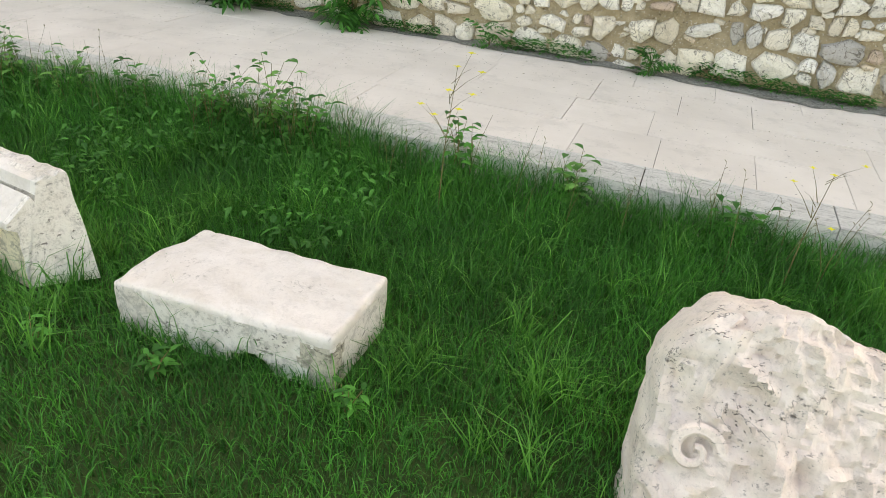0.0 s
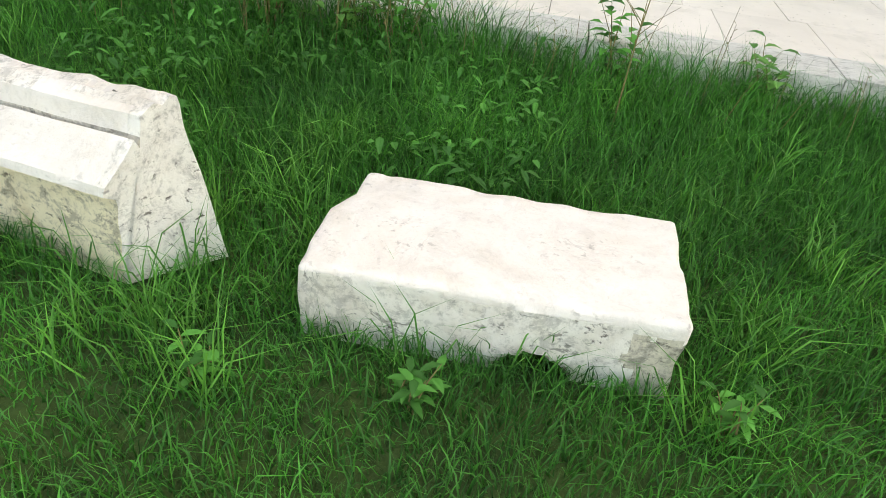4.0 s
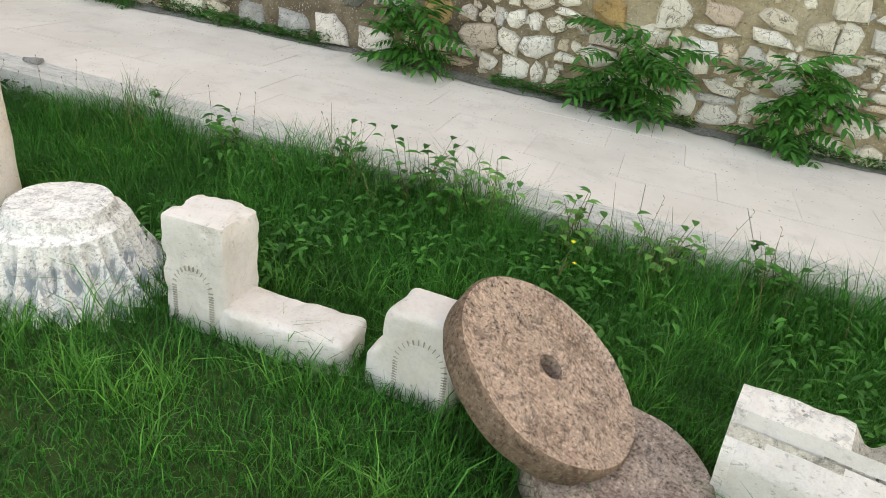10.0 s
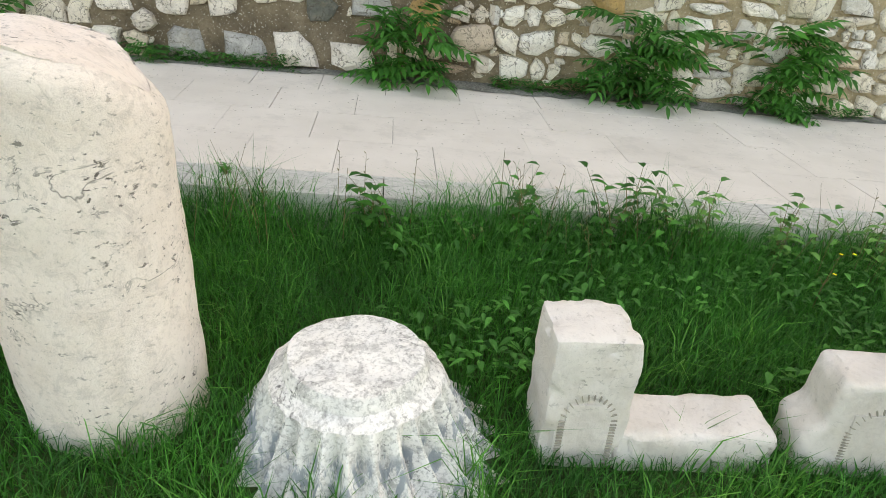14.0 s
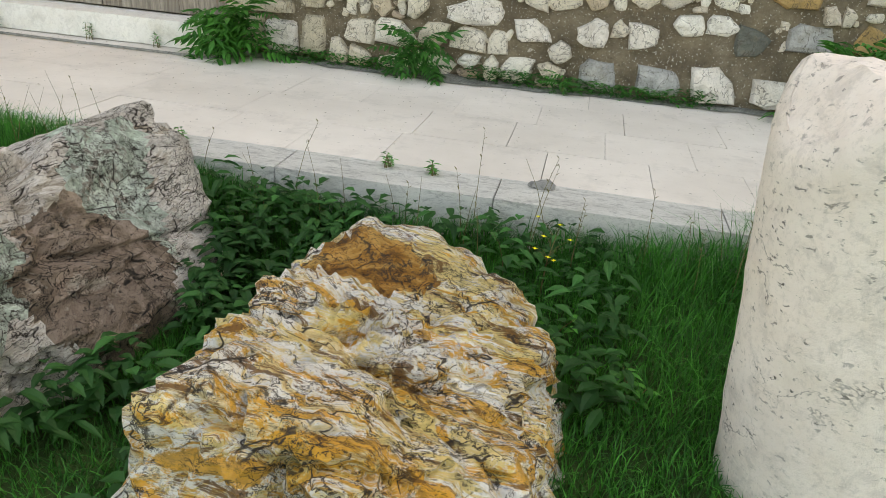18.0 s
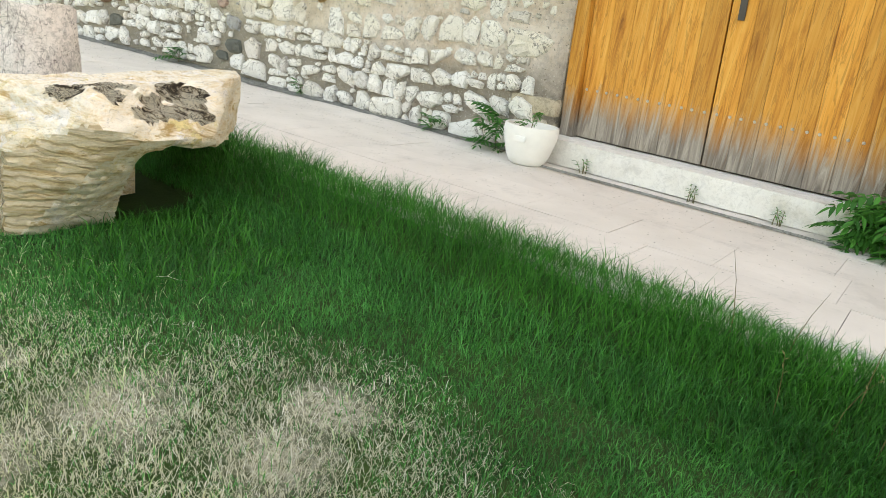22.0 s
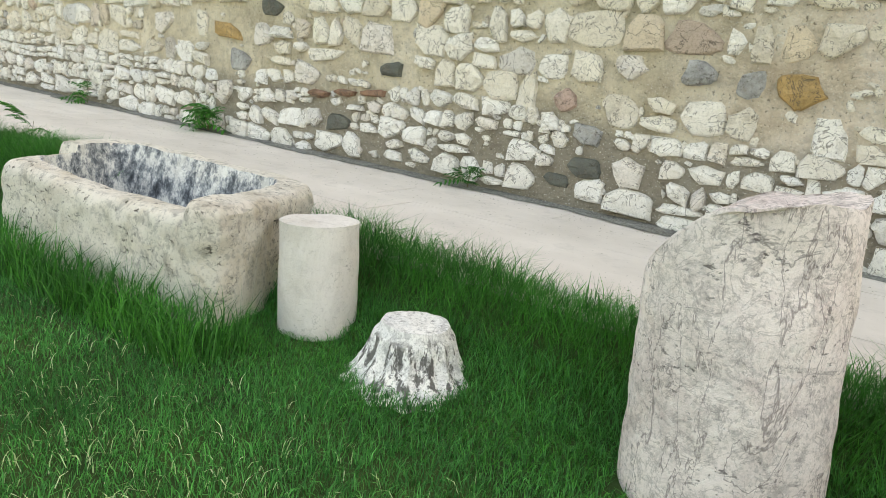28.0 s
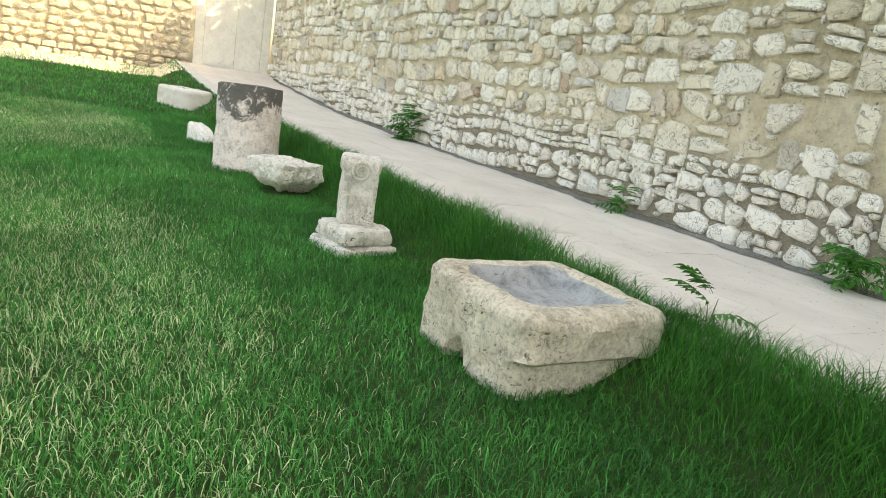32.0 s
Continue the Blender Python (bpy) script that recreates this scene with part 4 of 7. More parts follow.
def arch_block():
    def shape(p):
        k = p.z / 0.50
        x = p.x
        if p.z > 0.34:
            x *= 1 - 0.35 * ((p.z - 0.34) / 0.16) ** 2
        if p.x < 0:
            x *= 1 + 0.45 * max(0.0, min(1.0, (0.27 - p.z) / 0.06))
        return Vector((x, p.y, p.z))
    e = empty("arched_relief_block", at_lawn(-4.93, -3.95, -6.0, 0.05, 0, -3.0))
    tagged(e, "white marble block with a notched arch relief", "carved block")
    link_mesh("body", *grid_box((0.30, 0.22, 0.44), 0.02, 0.03, shape, 0.008, 5, 8.0, 0.025), MARBLE, e)
    holder = link_mesh("panel", [p + Vector((0.02, -0.112, 0.10)) for p in grid_box((0.20, 0.01, 0.22), 0.03, 0.004, amp=0)[0]], grid_box((0.20, 0.01, 0.22), 0.03, 0.004, amp=0)[1], MARBLE, e, "arched relief panel edged with notches")
    bead_arch(holder, 0.20, 0.29, -0.1145, 46, "")
    for ob in holder.children:
        ob.location = (0.02, 0, 0.05)


def fluted_base(name, m, r_top, r_low, h, material, label, flutes=22, seed=1.0, depth=0.02):
    prof, segs = [], 286
    verts, faces = [], []
    zs = [0.0, 0.05, 0.1, 0.16, 0.22, 0.3, 0.4, 0.5, 0.6, 0.7, 0.8, 0.87, 0.93, 0.97, 1.0]
    rings = []
    for k in zs:
        r = r_low + (r_top - r_low) * (k ** 0.38)
        if k > 0.86:
            r = r_top * (1.0 + (1 - k) * 0.25 - 0.05 * ((k - 0.86) / 0.14) ** 2)
        rings.append((r, k * h, k))
    rings += [(r_top * f, h * (1.0 + 0.02 * (1 - f)), 2.0) for f in (0.9, 0.7, 0.5, 0.3, 0.12)]
    for r, z, k in rings:
        for s in range(segs):
            a = 2 * math.pi * s / segs
            p = Vector((math.cos(a) * r, math.sin(a) * r, z))
            if k < 0.82:
                groove = abs(math.sin(a * flutes / 2 + 0.5 * noise3(p, 2, seed)))
                r2 = r + depth * 0.5 - depth * 1.5 * (1 - (1 - groove) ** 0.6) * min(1, (0.82 - k) * 3)
            else:
                r2 = r
            r2 *= 1 + 0.05 * noise3((math.cos(a), math.sin(a), k * 0.5), 1.6, seed)
            verts.append(Vector((math.cos(a) * r2, math.sin(a) * r2, z + 0.010 * rough_noise(p, 5, seed))))
    n = len(rings)
    for i in range(n - 1):
        for s in range(segs):
            t = (s + 1) % segs
            faces.append((i * segs + s, i * segs + t, (i + 1) * segs + t, (i + 1) * segs + s))
    faces += [tuple(range(segs))[::-1], tuple(range((n - 1) * segs, n * segs))]
    cut = (len(zs) - 1) * segs
    ob = lone(name, used(verts, faces[:cut] + [faces[-2]]), material, m, label, "column base", True)
    link_mesh("top_face", *used(verts, faces[cut:-2] + [faces[-1]]), material, ob)
    return ob


def column(name, m, r0, r1, h, material, label, seed=1.0, amp=0.008, top=None, segs=72):
    """A broken column shaft: slightly tapered drum with a worn or broken head."""
    rings = []
    n = max(10, int(h / 0.035))
    for i in range(n + 1):
        k = i / n
        rings.append((r0 + (r1 - r0) * k - (0.02 * (1 - k / 0.03) if k < 0.03 else 0), h * k, k))
    rings += [(r1 * f, h, 1.0) for f in (0.95, 0.85, 0.7, 0.5, 0.3, 0.1)]
    verts, faces = [], []
    for i, (r, z, k) in enumerate(rings):
        for s in range(segs):
            a = 2 * math.pi * s / segs
            p = Vector((math.cos(a) * r, math.sin(a) * r, z))
            rn = rough_noise(p, 6, seed)
            q = p + Vector((math.cos(a), math.sin(a), 0)) * amp * rn + Vector((0, 0, (amp if k >= 1 else 0) * rn))
            verts.append(top(q, k) if top else q)
    n = len(rings)
    for i in range(n - 1):
        for s in range(segs):
            t = (s + 1) % segs
            faces.append((i * segs + s, i * segs + t, (i + 1) * segs + t, (i + 1) * segs + s))
    faces += [tuple(range(segs))[::-1], tuple(range((n - 1) * segs, n * segs))]
    cut = (n - 7) * segs
    ob = lone(name, used(verts, faces[:cut] + [faces[-2]]), material, m, label, "column", True)
    link_mesh("head", *used(verts, faces[cut:-2] + [faces[-1]]), material, ob, "worn top face")
    return ob


def round_head(q, k):
    """Worn head: highest to one side, falling in a broken slope to the other, edges rounded off."""
    x = q.x + 0.3 * q.y
    lim = 1.305 - 0.36 * max(0.0, x + 0.05) - 1.1 * max(0.0, -x - 0.17) + 0.018 * noise3(q, 6, 2) + 0.01 * noise3(q, 17, 5) - 0.5 * max(0.0, x - 0.20)
    if q.z > lim - 0.08:
        h = min(1.0, (q.z - lim + 0.08) / 0.08)
        f = 1 - 0.12 * h * h if k < 1 else 0.88
        return Vector((q.x * f, q.y * f, min(q.z, lim)))
    return Vector((q.x, q.y, q.z))


def broken_head(q, k):
    z = q.z
    lim = 1.07 + 0.03 * (q.x / 0.3) - 0.20 * max(0.0, (-q.x - 0.0) / 0.29) ** 1.5 + 0.03 * noise3(q, 5, 4) + 0.012 * noise3(q, 13, 6)
    z = min(z, lim)
    dent = max(0.0, 1 - (q - Vector((0.12, -0.30, 0.92))).length / 0.24)
    f = 1 - 0.12 * dent
    return Vector((q.x * f, q.y * f, z))


def trough(name, m, size, wall, depth, material, inner, label, cut=None, seed=1.0, res=0.03, corner=0.12, lip=0.0, arch=False, slant=0.0):
    """A hollowed stone trough: outer block, sunk basin, thick rounded rims."""
    L, W, H = size
    nx, ny = int(L / res), int(W / res)

    def prof(u, w):
        """Top height at a plan place, u along and w across, both from the middle."""
        ax, ay = L / 2 - wall[0], W / 2 - wall[1]
        dx, dy = abs(u) - ax, abs(w) - ay
        r = 0.16
        qx, qy = max(dx + r, 0), max(dy + r, 0)
        d = math.hypot(qx, qy) + min(max(dx + r, dy + r), 0) - r
        k = min(1.0, max(0.0, -d / 0.07))
        z = H - depth * (k * k * (3 - 2 * k))
        if cut:
            z = cut(u, w, z)
        return z, k

    verts, faces, low = [], [], []
    for i in range(nx + 1):
        for j in range(ny + 1):
            u, w = L * (i / nx - 0.5), W * (j / ny - 0.5)
            z, k = prof(u, w)
            p = Vector((u, w, z))
            p.z += 0.010 * rough_noise(p, 5, seed)
            e = min(L / 2 - abs(u), W / 2 - abs(w))
            p.z -= 0.035 * max(0.0, 1 - e / 0.05) ** 2
            qx, qy = abs(u) - (L / 2 - corner), abs(w) - (W / 2 - corner)
            if qx > 0 and qy > 0:
                f = max(qx, qy) / math.hypot(qx, qy)
                p.x = math.copysign(L / 2 - corner + qx * f, u)
                p.y = math.copysign(W / 2 - corner + qy * f, w)
            p.x -= slant * (w / W)
            verts.append(p)
    n = ny + 1
    for i in range(nx):
        for j in range(ny):
            faces.append((i * n + j, (i + 1) * n + j, (i + 1) * n + j + 1, i * n + j + 1))
    border = [(i, 0) for i in range(nx)] + [(nx, j) for j in range(ny)] + [(i, ny) for i in range(nx, 0, -1)] + [(0, j) for j in range(ny, 0, -1)]
    prev = [i * n + j for i, j in border]
    levels = 16
    for l in range(1, levels + 1):
        cur = []
        for i, j in border:
            t = verts[i * n + j]
            z = t.z * (1 - l / levels)
            c = Vector((t.x, t.y, z))
            out = Vector((t.x / (L / 2), t.y / (W / 2), 0))
            out = Vector((out.x ** 7, out.y ** 7, 0)).normalized()
            c += out * (0.018 * rough_noise(c, 7, seed + 2) + 0.012 - 0.016 * abs(noise3(c, 17, seed)))
            if lip and z < H * 0.55 + 0.03 * noise3(c, 6, seed):
                c.x -= lip * max(0.0, c.x) * 1.3
            if arch and t.y < -W / 2 + 0.1:
                g = ((t.x + 0.02) / 0.09) ** 2 + (max(0.0, z) / 0.22) ** 2
                c.y += 0.12 * max(0.0, 1 - g) ** 0.5
            cur.append(len(verts))
            verts.append(c)
        b = len(cur)
        for s in range(b):
            t = (s + 1) % b
            faces.append((prev[s], cur[s], cur[t], prev[t]))
        prev = cur
    faces.append(tuple(prev[::-1]))
    outer, hollow = [], []
    for k, face in enumerate(faces):
        if k < nx * ny:
            i, j = divmod(k, ny)
            u, w = L * ((i + 0.5) / nx - 0.5), W * ((j + 0.5) / ny - 0.5)
            (hollow if prof(u, w)[1] > 0.03 and abs(u) < L / 2 - wall[0] - 0.012 and abs(w) < W / 2 - wall[1] - 0.012 else outer).append(face)
        else:
            outer.append(face)
    me_ob = lone(name, used(verts, outer), material, m, label, "stone trough", True)
    link_mesh("basin", *used(verts, hollow), inner, me_ob, "dark-stained hollow basin")
    return me_ob


def basin_material():
    """Lime-white basin with dark blue-grey algae run down in streaks."""
    m, nt, b = nodes_of("stained_trough_inside", 0.7)
    o = coords(nt)
    run = nz(nt, coords(nt, "Object", (1.5, 1.5, 1.0)), 4.2, 10, 0.80, 0.0)
    c = ramp(nt, run, [(0.36, (0.03, 0.035, 0.042)), (0.44, (0.12, 0.14, 0.165)), (0.50, (0.42, 0.45, 0.48)), (0.55, (0.86, 0.86, 0.84))])
    c = mix(nt, 0.6, c, ramp(nt, nz(nt, o, 14, 9, 0.8), [(0.36, g3(0.4)), (0.56, g3(1.0))]), "MULTIPLY")
    nt.links.new(c, b.inputs["Base Color"])
    bump(nt, b, nz(nt, o, 22, 8, 0.75), 0.8, 0.02)
    return m


TROUGH_IN = basin_material()
BASIN_GREY = stone_material("grey_worn_basin", (0.50, 0.52, 0.54), (0.28, 0.30, 0.32), (0.70, 0.70, 0.68), 0.6, 45, 0.56, deep=0.02, grit=0.35)
DARK_CRUST = stone_material("black_lichen_crust", (0.15, 0.15, 0.15), (0.05, 0.05, 0.05), (0.42, 0.41, 0.39), 0.8, 40, 0.60, pit_scale=20, deep=0.03, grit=0.5)

block_a()
cornice()
millstone("millstone", basis((-4.19, -4.13, -0.42), (0.07, -0.05, 1.0)), 0.33, 0.25, PINK_GREY, "thick grey-pink millstone lying flat in the grass", False)
millstone("millstone", basis((-4.53, -4.03, -0.04), (0.49, -0.05, 0.866)), 0.392, 0.105, PINK_STONE, "pink granular millstone leaning with a square eye")
arch_block()
l_block()
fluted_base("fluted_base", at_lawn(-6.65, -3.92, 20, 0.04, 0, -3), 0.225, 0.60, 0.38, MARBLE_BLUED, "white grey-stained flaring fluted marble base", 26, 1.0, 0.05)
column("column_stub", at_lawn(-7.445, -3.79, 0, 0.07, 0, -5), 0.282, 0.30, 1.40, CHALK, "tall cream limestone column stub with worn head", 2.0, 0.007, round_head)
def zones(ob, rules):
    """Gives faces another mineral where rule(centre, normal) says so; the last match wins."""
    for k, (material, rule) in enumerate(rules):
        ob.data.materials.append(material)
        for poly in ob.data.polygons:
            c = poly.center
            if rule(c, poly.normal, 0.16 * rough_noise(c, 4.0, 3.0 + k, 4)):
                poly.material_index = k + 1


def face_of(planes, c):
    """Which cutting plane a place lies on."""
    return max(range(len(planes)), key=lambda i: Vector(planes[i][0]).normalized().dot(c) / planes[i][1])


def near(c, p, r):
    return (c - Vector(p)).length < r


BOULDER = [((0.28, 0.10, 0.95), 0.285), ((-1, 0, 0.25), 0.42), ((-0.75, 0.1, 0.66), 0.42), ((1, 0.05, 0.3), 0.52), ((0.3, 0.95, 0.3), 0.80), ((-0.5, 0.85, 0.2), 0.80), ((0.75, 0.65, 0.2), 0.70), ((0, -1, 0.35), 0.66), ((0.6, -0.75, 0.25), 0.66), ((-0.6, -0.75, 0.2), 0.68), ((0, 0, -1), 0.30)]
ob = lone("petrified_boulder", poly_rock(BOULDER, 20, 0.035, 4.5, 2.0, crag=0.065, split=0.06, pits=[((-0.11, 0.33, 0.29), 0.22, 0.07), ((-0.30, -0.40, 0.30), 0.13, 0.05), ((0.25, -0.3, 0.2), 0.14, 0.04)]), FOSSIL_ORANGE, pose(-8.78, -4.05, -0.10, 0, 0, 0), "orange and white banded petrified wood boulder", "boulder", True)
zones(ob, [(FOSSIL_HOLLOW, lambda c, n, w: near(c, (-0.09, 0.36, 0.27), 0.20 + 0.5 * w))])
STUMP = [((0.75, 0.05, 0.66), 0.315), ((-0.46, 0, 0.89), 0.315), ((0.05, 0, 1), 0.365), ((1, 0, 0.15), 0.58), ((0.93, -0.25, -0.25), 0.56), ((0, -1, 0.06), 0.70), ((-0.45, -0.9, 0.1), 0.72), ((-1, 0, 0.25), 0.50), ((0.1, 0.95, 0.3), 1.00), ((-0.6, 0.8, 0.2), 0.86), ((0.7, 0.7, 0.1), 0.84), ((0, 0, -1), 0.38)]
ob = lone("petrified_stump", poly_rock(STUMP, 24, 0.04, 4.5, 5.0, crag=0.055, split=0.07, axis=(0.12, 0.98, 0.05), pits=[((0.50, -0.45, -0.22), 0.22, 0.10), ((0.30, 0.10, 0.20), 0.10, 0.04), ((0.0, -0.72, 0.02), 0.12, 0.03), ((0.22, -0.05, 0.26), 0.07, 0.03)]), FOSSIL_GREY, pose(-10.2, -3.8, 0.0, 0, 0, 0), "grey petrified tree stump crusted with pale green lichen", "boulder", True)
zones(ob, [(FOSSIL_LICHEN, lambda c, n, w: near(c, (0.26, -0.42, 0.20), 0.30 + w) or near(c, (0.26, 0.38, 0.20), 0.26 + w)), (FOSSIL_ROSE, lambda c, n, w: near(c, (0.46, 0.02, 0.0), 0.30 + 0.6 * w)), (FOSSIL_HOLLOW, lambda c, n, w: near(c, (0.16, -0.19, 0.28), 0.055 + 0.3 * w)), (FOSSIL_BROWN, lambda c, n, w: face_of(STUMP, c) in (5, 6) or c.y < -0.52 + 0.5 * w and c.z < -0.02 + w)])
LOG_PITS = [((0.50, -0.36, 0.38), 0.09, 0.07), ((0.57, -0.22, 0.36), 0.10, 0.03), ((0.52, -0.10, 0.40), 0.08, 0.05), ((0.60, 0.02, 0.33), 0.11, 0.04), ((0.51, 0.28, 0.38), 0.09, 0.07), ((0.54, 0.14, 0.38), 0.10, 0.03), ((0.70, -0.08, 0.26), 0.10, 0.03), ((0.66, 0.16, 0.28), 0.09, 0.03)]
LOG = [((-0.757, 0.05, 0.65), 0.364), ((-1, 0.1, 0), 0.53), ((-0.06, -0.05, 0.98), 0.385), ((0.195, -0.79, 0.577), 0.61), ((0.6, 0.05, 0.8), 0.66), ((0, -1, -0.05), 0.62), ((0.6, -0.75, -0.2), 0.70), ((0.85, -0.36, -0.40), 0.71), ((1, 0, 0.1), 0.92), ((0.707, 0.707, 0), 0.75), ((0, 1, 0), 0.90), ((0.74, 0, -0.67), 0.50), ((-0.75, -0.35, -0.56), 0.56), ((0, 0, -1), 0.42)]


def undercut(p):
    """The far half of the log overhangs: its lower flank falls back to a narrow foot."""
    a = max(0.0, min(1.0, (p.y + 0.22) / 0.34))
    b = max(0.0, min(1.0, (0.13 + 0.05 * noise3(p, 5, 2) - p.z) / 0.20))
    cut = a * a * (3 - 2 * a) * b * (2 - b)
    lim = 0.80 - 0.95 * cut
    return Vector((min(p.x, lim) if cut > 0.02 else p.x, min(p.y, 0.95 - 0.6 * cut), p.z))


log_v, log_f = poly_rock(LOG, 44, 0.026, 2.6, 8.0, pits=LOG_PITS, crag=0.03, waves=0.008)
ob = lone("petrified_log", ([undercut(p) for p in log_v], log_f), FOSSIL_CREAM, pose(-14.95, -3.5, 0.1, 0, 0, 0), "cream petrified log with wavy bands and dark pits", "boulder", True)
zones(ob, [(FOSSIL_BANDS, lambda c, n, w: face_of(LOG, c) in (6, 7, 10, 8)), (LOG_END, lambda c, n, w: face_of(LOG, c) == 5), (LOG_CRUST, lambda c, n, w: any(near(c, p, r * 0.95 + 0.6 * w) for p, r, _ in LOG_PITS))])
column("column_shaft", at_lawn(-16.45, -3.13, 0, 0.06, 0, -4), 0.325, 0.298, 1.25, ROSE_CRACKED, "thick rose-grey broken column shaft", 6.0, 0.010, broken_head)
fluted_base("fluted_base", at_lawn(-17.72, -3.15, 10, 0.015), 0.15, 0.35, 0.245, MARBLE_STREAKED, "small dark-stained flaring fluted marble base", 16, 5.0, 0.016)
column("small_column", at_lawn(-18.33, -3.08, 0, 0.05, 0, -4), 0.19, 0.185, 0.56, MARBLE, "short smooth white marble column drum", 9.0, 0.004)


def t1_cut(u, w, z):
    if w < -0.30 and abs(u) < 0.75:
        z = min(z, 0.575 - 0.03 * math.sin((u + 0.75) * 2.1))
    if u < -0.60:
        z = min(z, 0.62 - (0.08 if w < 0 else 0.0) * min(1.0, (-u - 0.60) / 0.3))
    return z


trough("long_trough", pose(-19.70, -3.02, -0.36, 0, 0, 0.5), (1.96, 0.98, 0.64), (0.19, 0.14), 0.42, TROUGH_STONE, TROUGH_IN, "long white marble trough with dark-stained basin", t1_cut, 3.0, 0.018, 0.20, slant=0.28)
trough("square_trough", pose(-22.64, -3.13, -0.40, 0, 0, 1.0), (0.90, 0.88, 0.50), (0.12, 0.11), 0.10, CREAM_PITTED, BASIN_GREY, "rough weathered limestone trough with a hollow basin", None, 6.0, 0.018, 0.10, 0.07, True)


def carved_pillar():
    v, f = grid_box((0.48, 0.48, 0.13), 0.03, 0.03, None, 0.018, 7, 3.0, 0.05)
    v2, f2 = grid_box((0.43, 0.43, 0.12), 0.03, 0.03, lambda p: Vector((p.x, p.y, p.z + 0.13)), 0.012, 6, 5.0, 0.03)
    e = empty("pedestal", at_lawn(-24.65, -3.36, 12, 0.06))
    tagged(e, "stepped white marble pedestal with a worn moulding", "pedestal")
    link_mesh("plinth", v, f, ROUGH_MARBLE, e)
    link_mesh("moulding", v2, f2, ROUGH_MARBLE, e)
    z = lawn_z(-24.65, -3.36) + 0.185
    p = empty("carved_pillar", pose(-24.68, -3.36, z, 2, 0, 72))
    tagged(p, "worn white marble pillar fragment with a spiral volute", "carved pillar")
    link_mesh("shaft", *grid_box((0.26, 0.22, 0.50), 0.02, 0.03, lambda q: Vector((q.x * (1 + 0.10 * (q.z > 0.40)), q.y, q.z)), 0.010, 8, 2.0, 0.02), ROUGH_MARBLE, p)
    for k in range(5):
        link_mesh("flute", *grid_box((0.035, 0.02, 0.20), 0.03, 0.008, lambda q, k=k: Vector((q.x - 0.092 + 0.046 * k, q.y - 0.115, q.z + 0.03)), 0), ROUGH_MARBLE, p)
    link_mesh("volute", *spiral((0.0, -0.122, 0.40), 0.075, 0.014), ROUGH_MARBLE, p, "carved spiral volute")


def spiral(c, r, w, turns=2.4, flat=0.6):
    """A carved spiral ridge lying in the xz plane."""
    verts, faces, n = [], [], 60
    for i in range(n + 1):
        t = i / n
        a, rr = t * turns * 2 * math.pi, r * (1 - 0.85 * t)
        x, z = c[0] + rr * math.cos(a), c[2] + rr * math.sin(a)
        for s in range(6):
            b = 2 * math.pi * s / 6
            o = w * (1 - 0.5 * t) * math.cos(b)
            verts.append(Vector((x + o * math.cos(a), c[1] + w * flat * math.sin(b), z + o * math.sin(a))))
    for i in range(n):
        for s in range(6):
            t = (s + 1) % 6
            faces.append((i * 6 + s, i * 6 + t, (i + 1) * 6 + t, (i + 1) * 6 + s))
    return verts, faces


carved_pillar()


def capital_fragment():
    """A big capital fragment leaning back beside the first block: volute, leaf ridges, worn upper face."""
    def shape(p):
        k = p.z / 0.82
        x = p.x * (1.0 - 0.10 * k) + 0.05 * k
        if k > 0.75:
            x = x * (1 - 0.25 * ((k - 0.75) / 0.25) ** 2)
        y = p.y + 0.03 * math.sin(p.x * 9)
        drop = 0.14 * max(0.0, (p.x + 0.22) / 0.7) * max(0.0, (p.z - 0.35) / 0.5)
        if p.y < -0.15:
            a = math.atan2(p.x + 0.02, p.z + 0.10)
            leaf = abs(math.sin(a * 10 + 3.0 * p.z)) * max(0.0, min(1.0, (0.56 - p.z) / 0.12)) * max(0.0, min(1.0, (p.x + 0.22) / 0.05))
            crinkle = 1 - 2.2 * abs(noise3(p, 8, 4)) + 0.7 * (1 - 2.2 * abs(noise3(p, 19, 7))) + 0.3 * noise3(p, 40, 2)
            y -= 0.045 * leaf + 0.030 * crinkle
        return Vector((x, y, p.z - drop))
    e = empty("capital_fragment", at_lawn(0.28, -4.53, 8, 0.03, -26, -2) @ Matrix.Scale(0.95, 4))
    tagged(e, "large white marble capital fragment with carved volute", "capital")
    link_mesh("body", *grid_box((1.0, 0.42, 0.84), 0.016, 0.06, shape, 0.026, 5, 3.0, 0.04), CAPITAL_STONE, e)
    link_mesh("volute", *spiral((-0.33, -0.25, 0.42), 0.076, 0.021, 1.25), CAPITAL_STONE, e, "carved spiral volute")


capital_fragment()
lone("capital_block", poly_rock([((1, 0, 0), 0.33), ((-1, 0, 0), 0.36), ((0, 1, 0), 0.30), ((0, -1, 0), 0.30), ((0, 0, 1), 0.12), ((0, 0, -1), 0.24), ((0.6, 0, -0.8), 0.26), ((-0.6, 0, -0.8), 0.26), ((0, -0.6, -0.8), 0.24)], 20, 0.02, 5, 4.0, ICO4, crag=0.06), ROUGH_MARBLE, pose(-26.7, -3.33, -0.07, 0, 0, 20) @ Matrix.Scale(0.87, 4), "weathered white marble capital lying in grass", "capital")
def hollow_head(q, k):
    """A drum's broken rim round a sunk middle."""
    r = math.hypot(q.x, q.y)
    lim = 0.98 + 0.04 * noise3(q, 4, 5) - (0.22 * max(0.0, 1 - r / 0.27) ** 0.6 if k >= 1 else 0.0)
    return Vector((q.x, q.y, min(q.z, lim)))


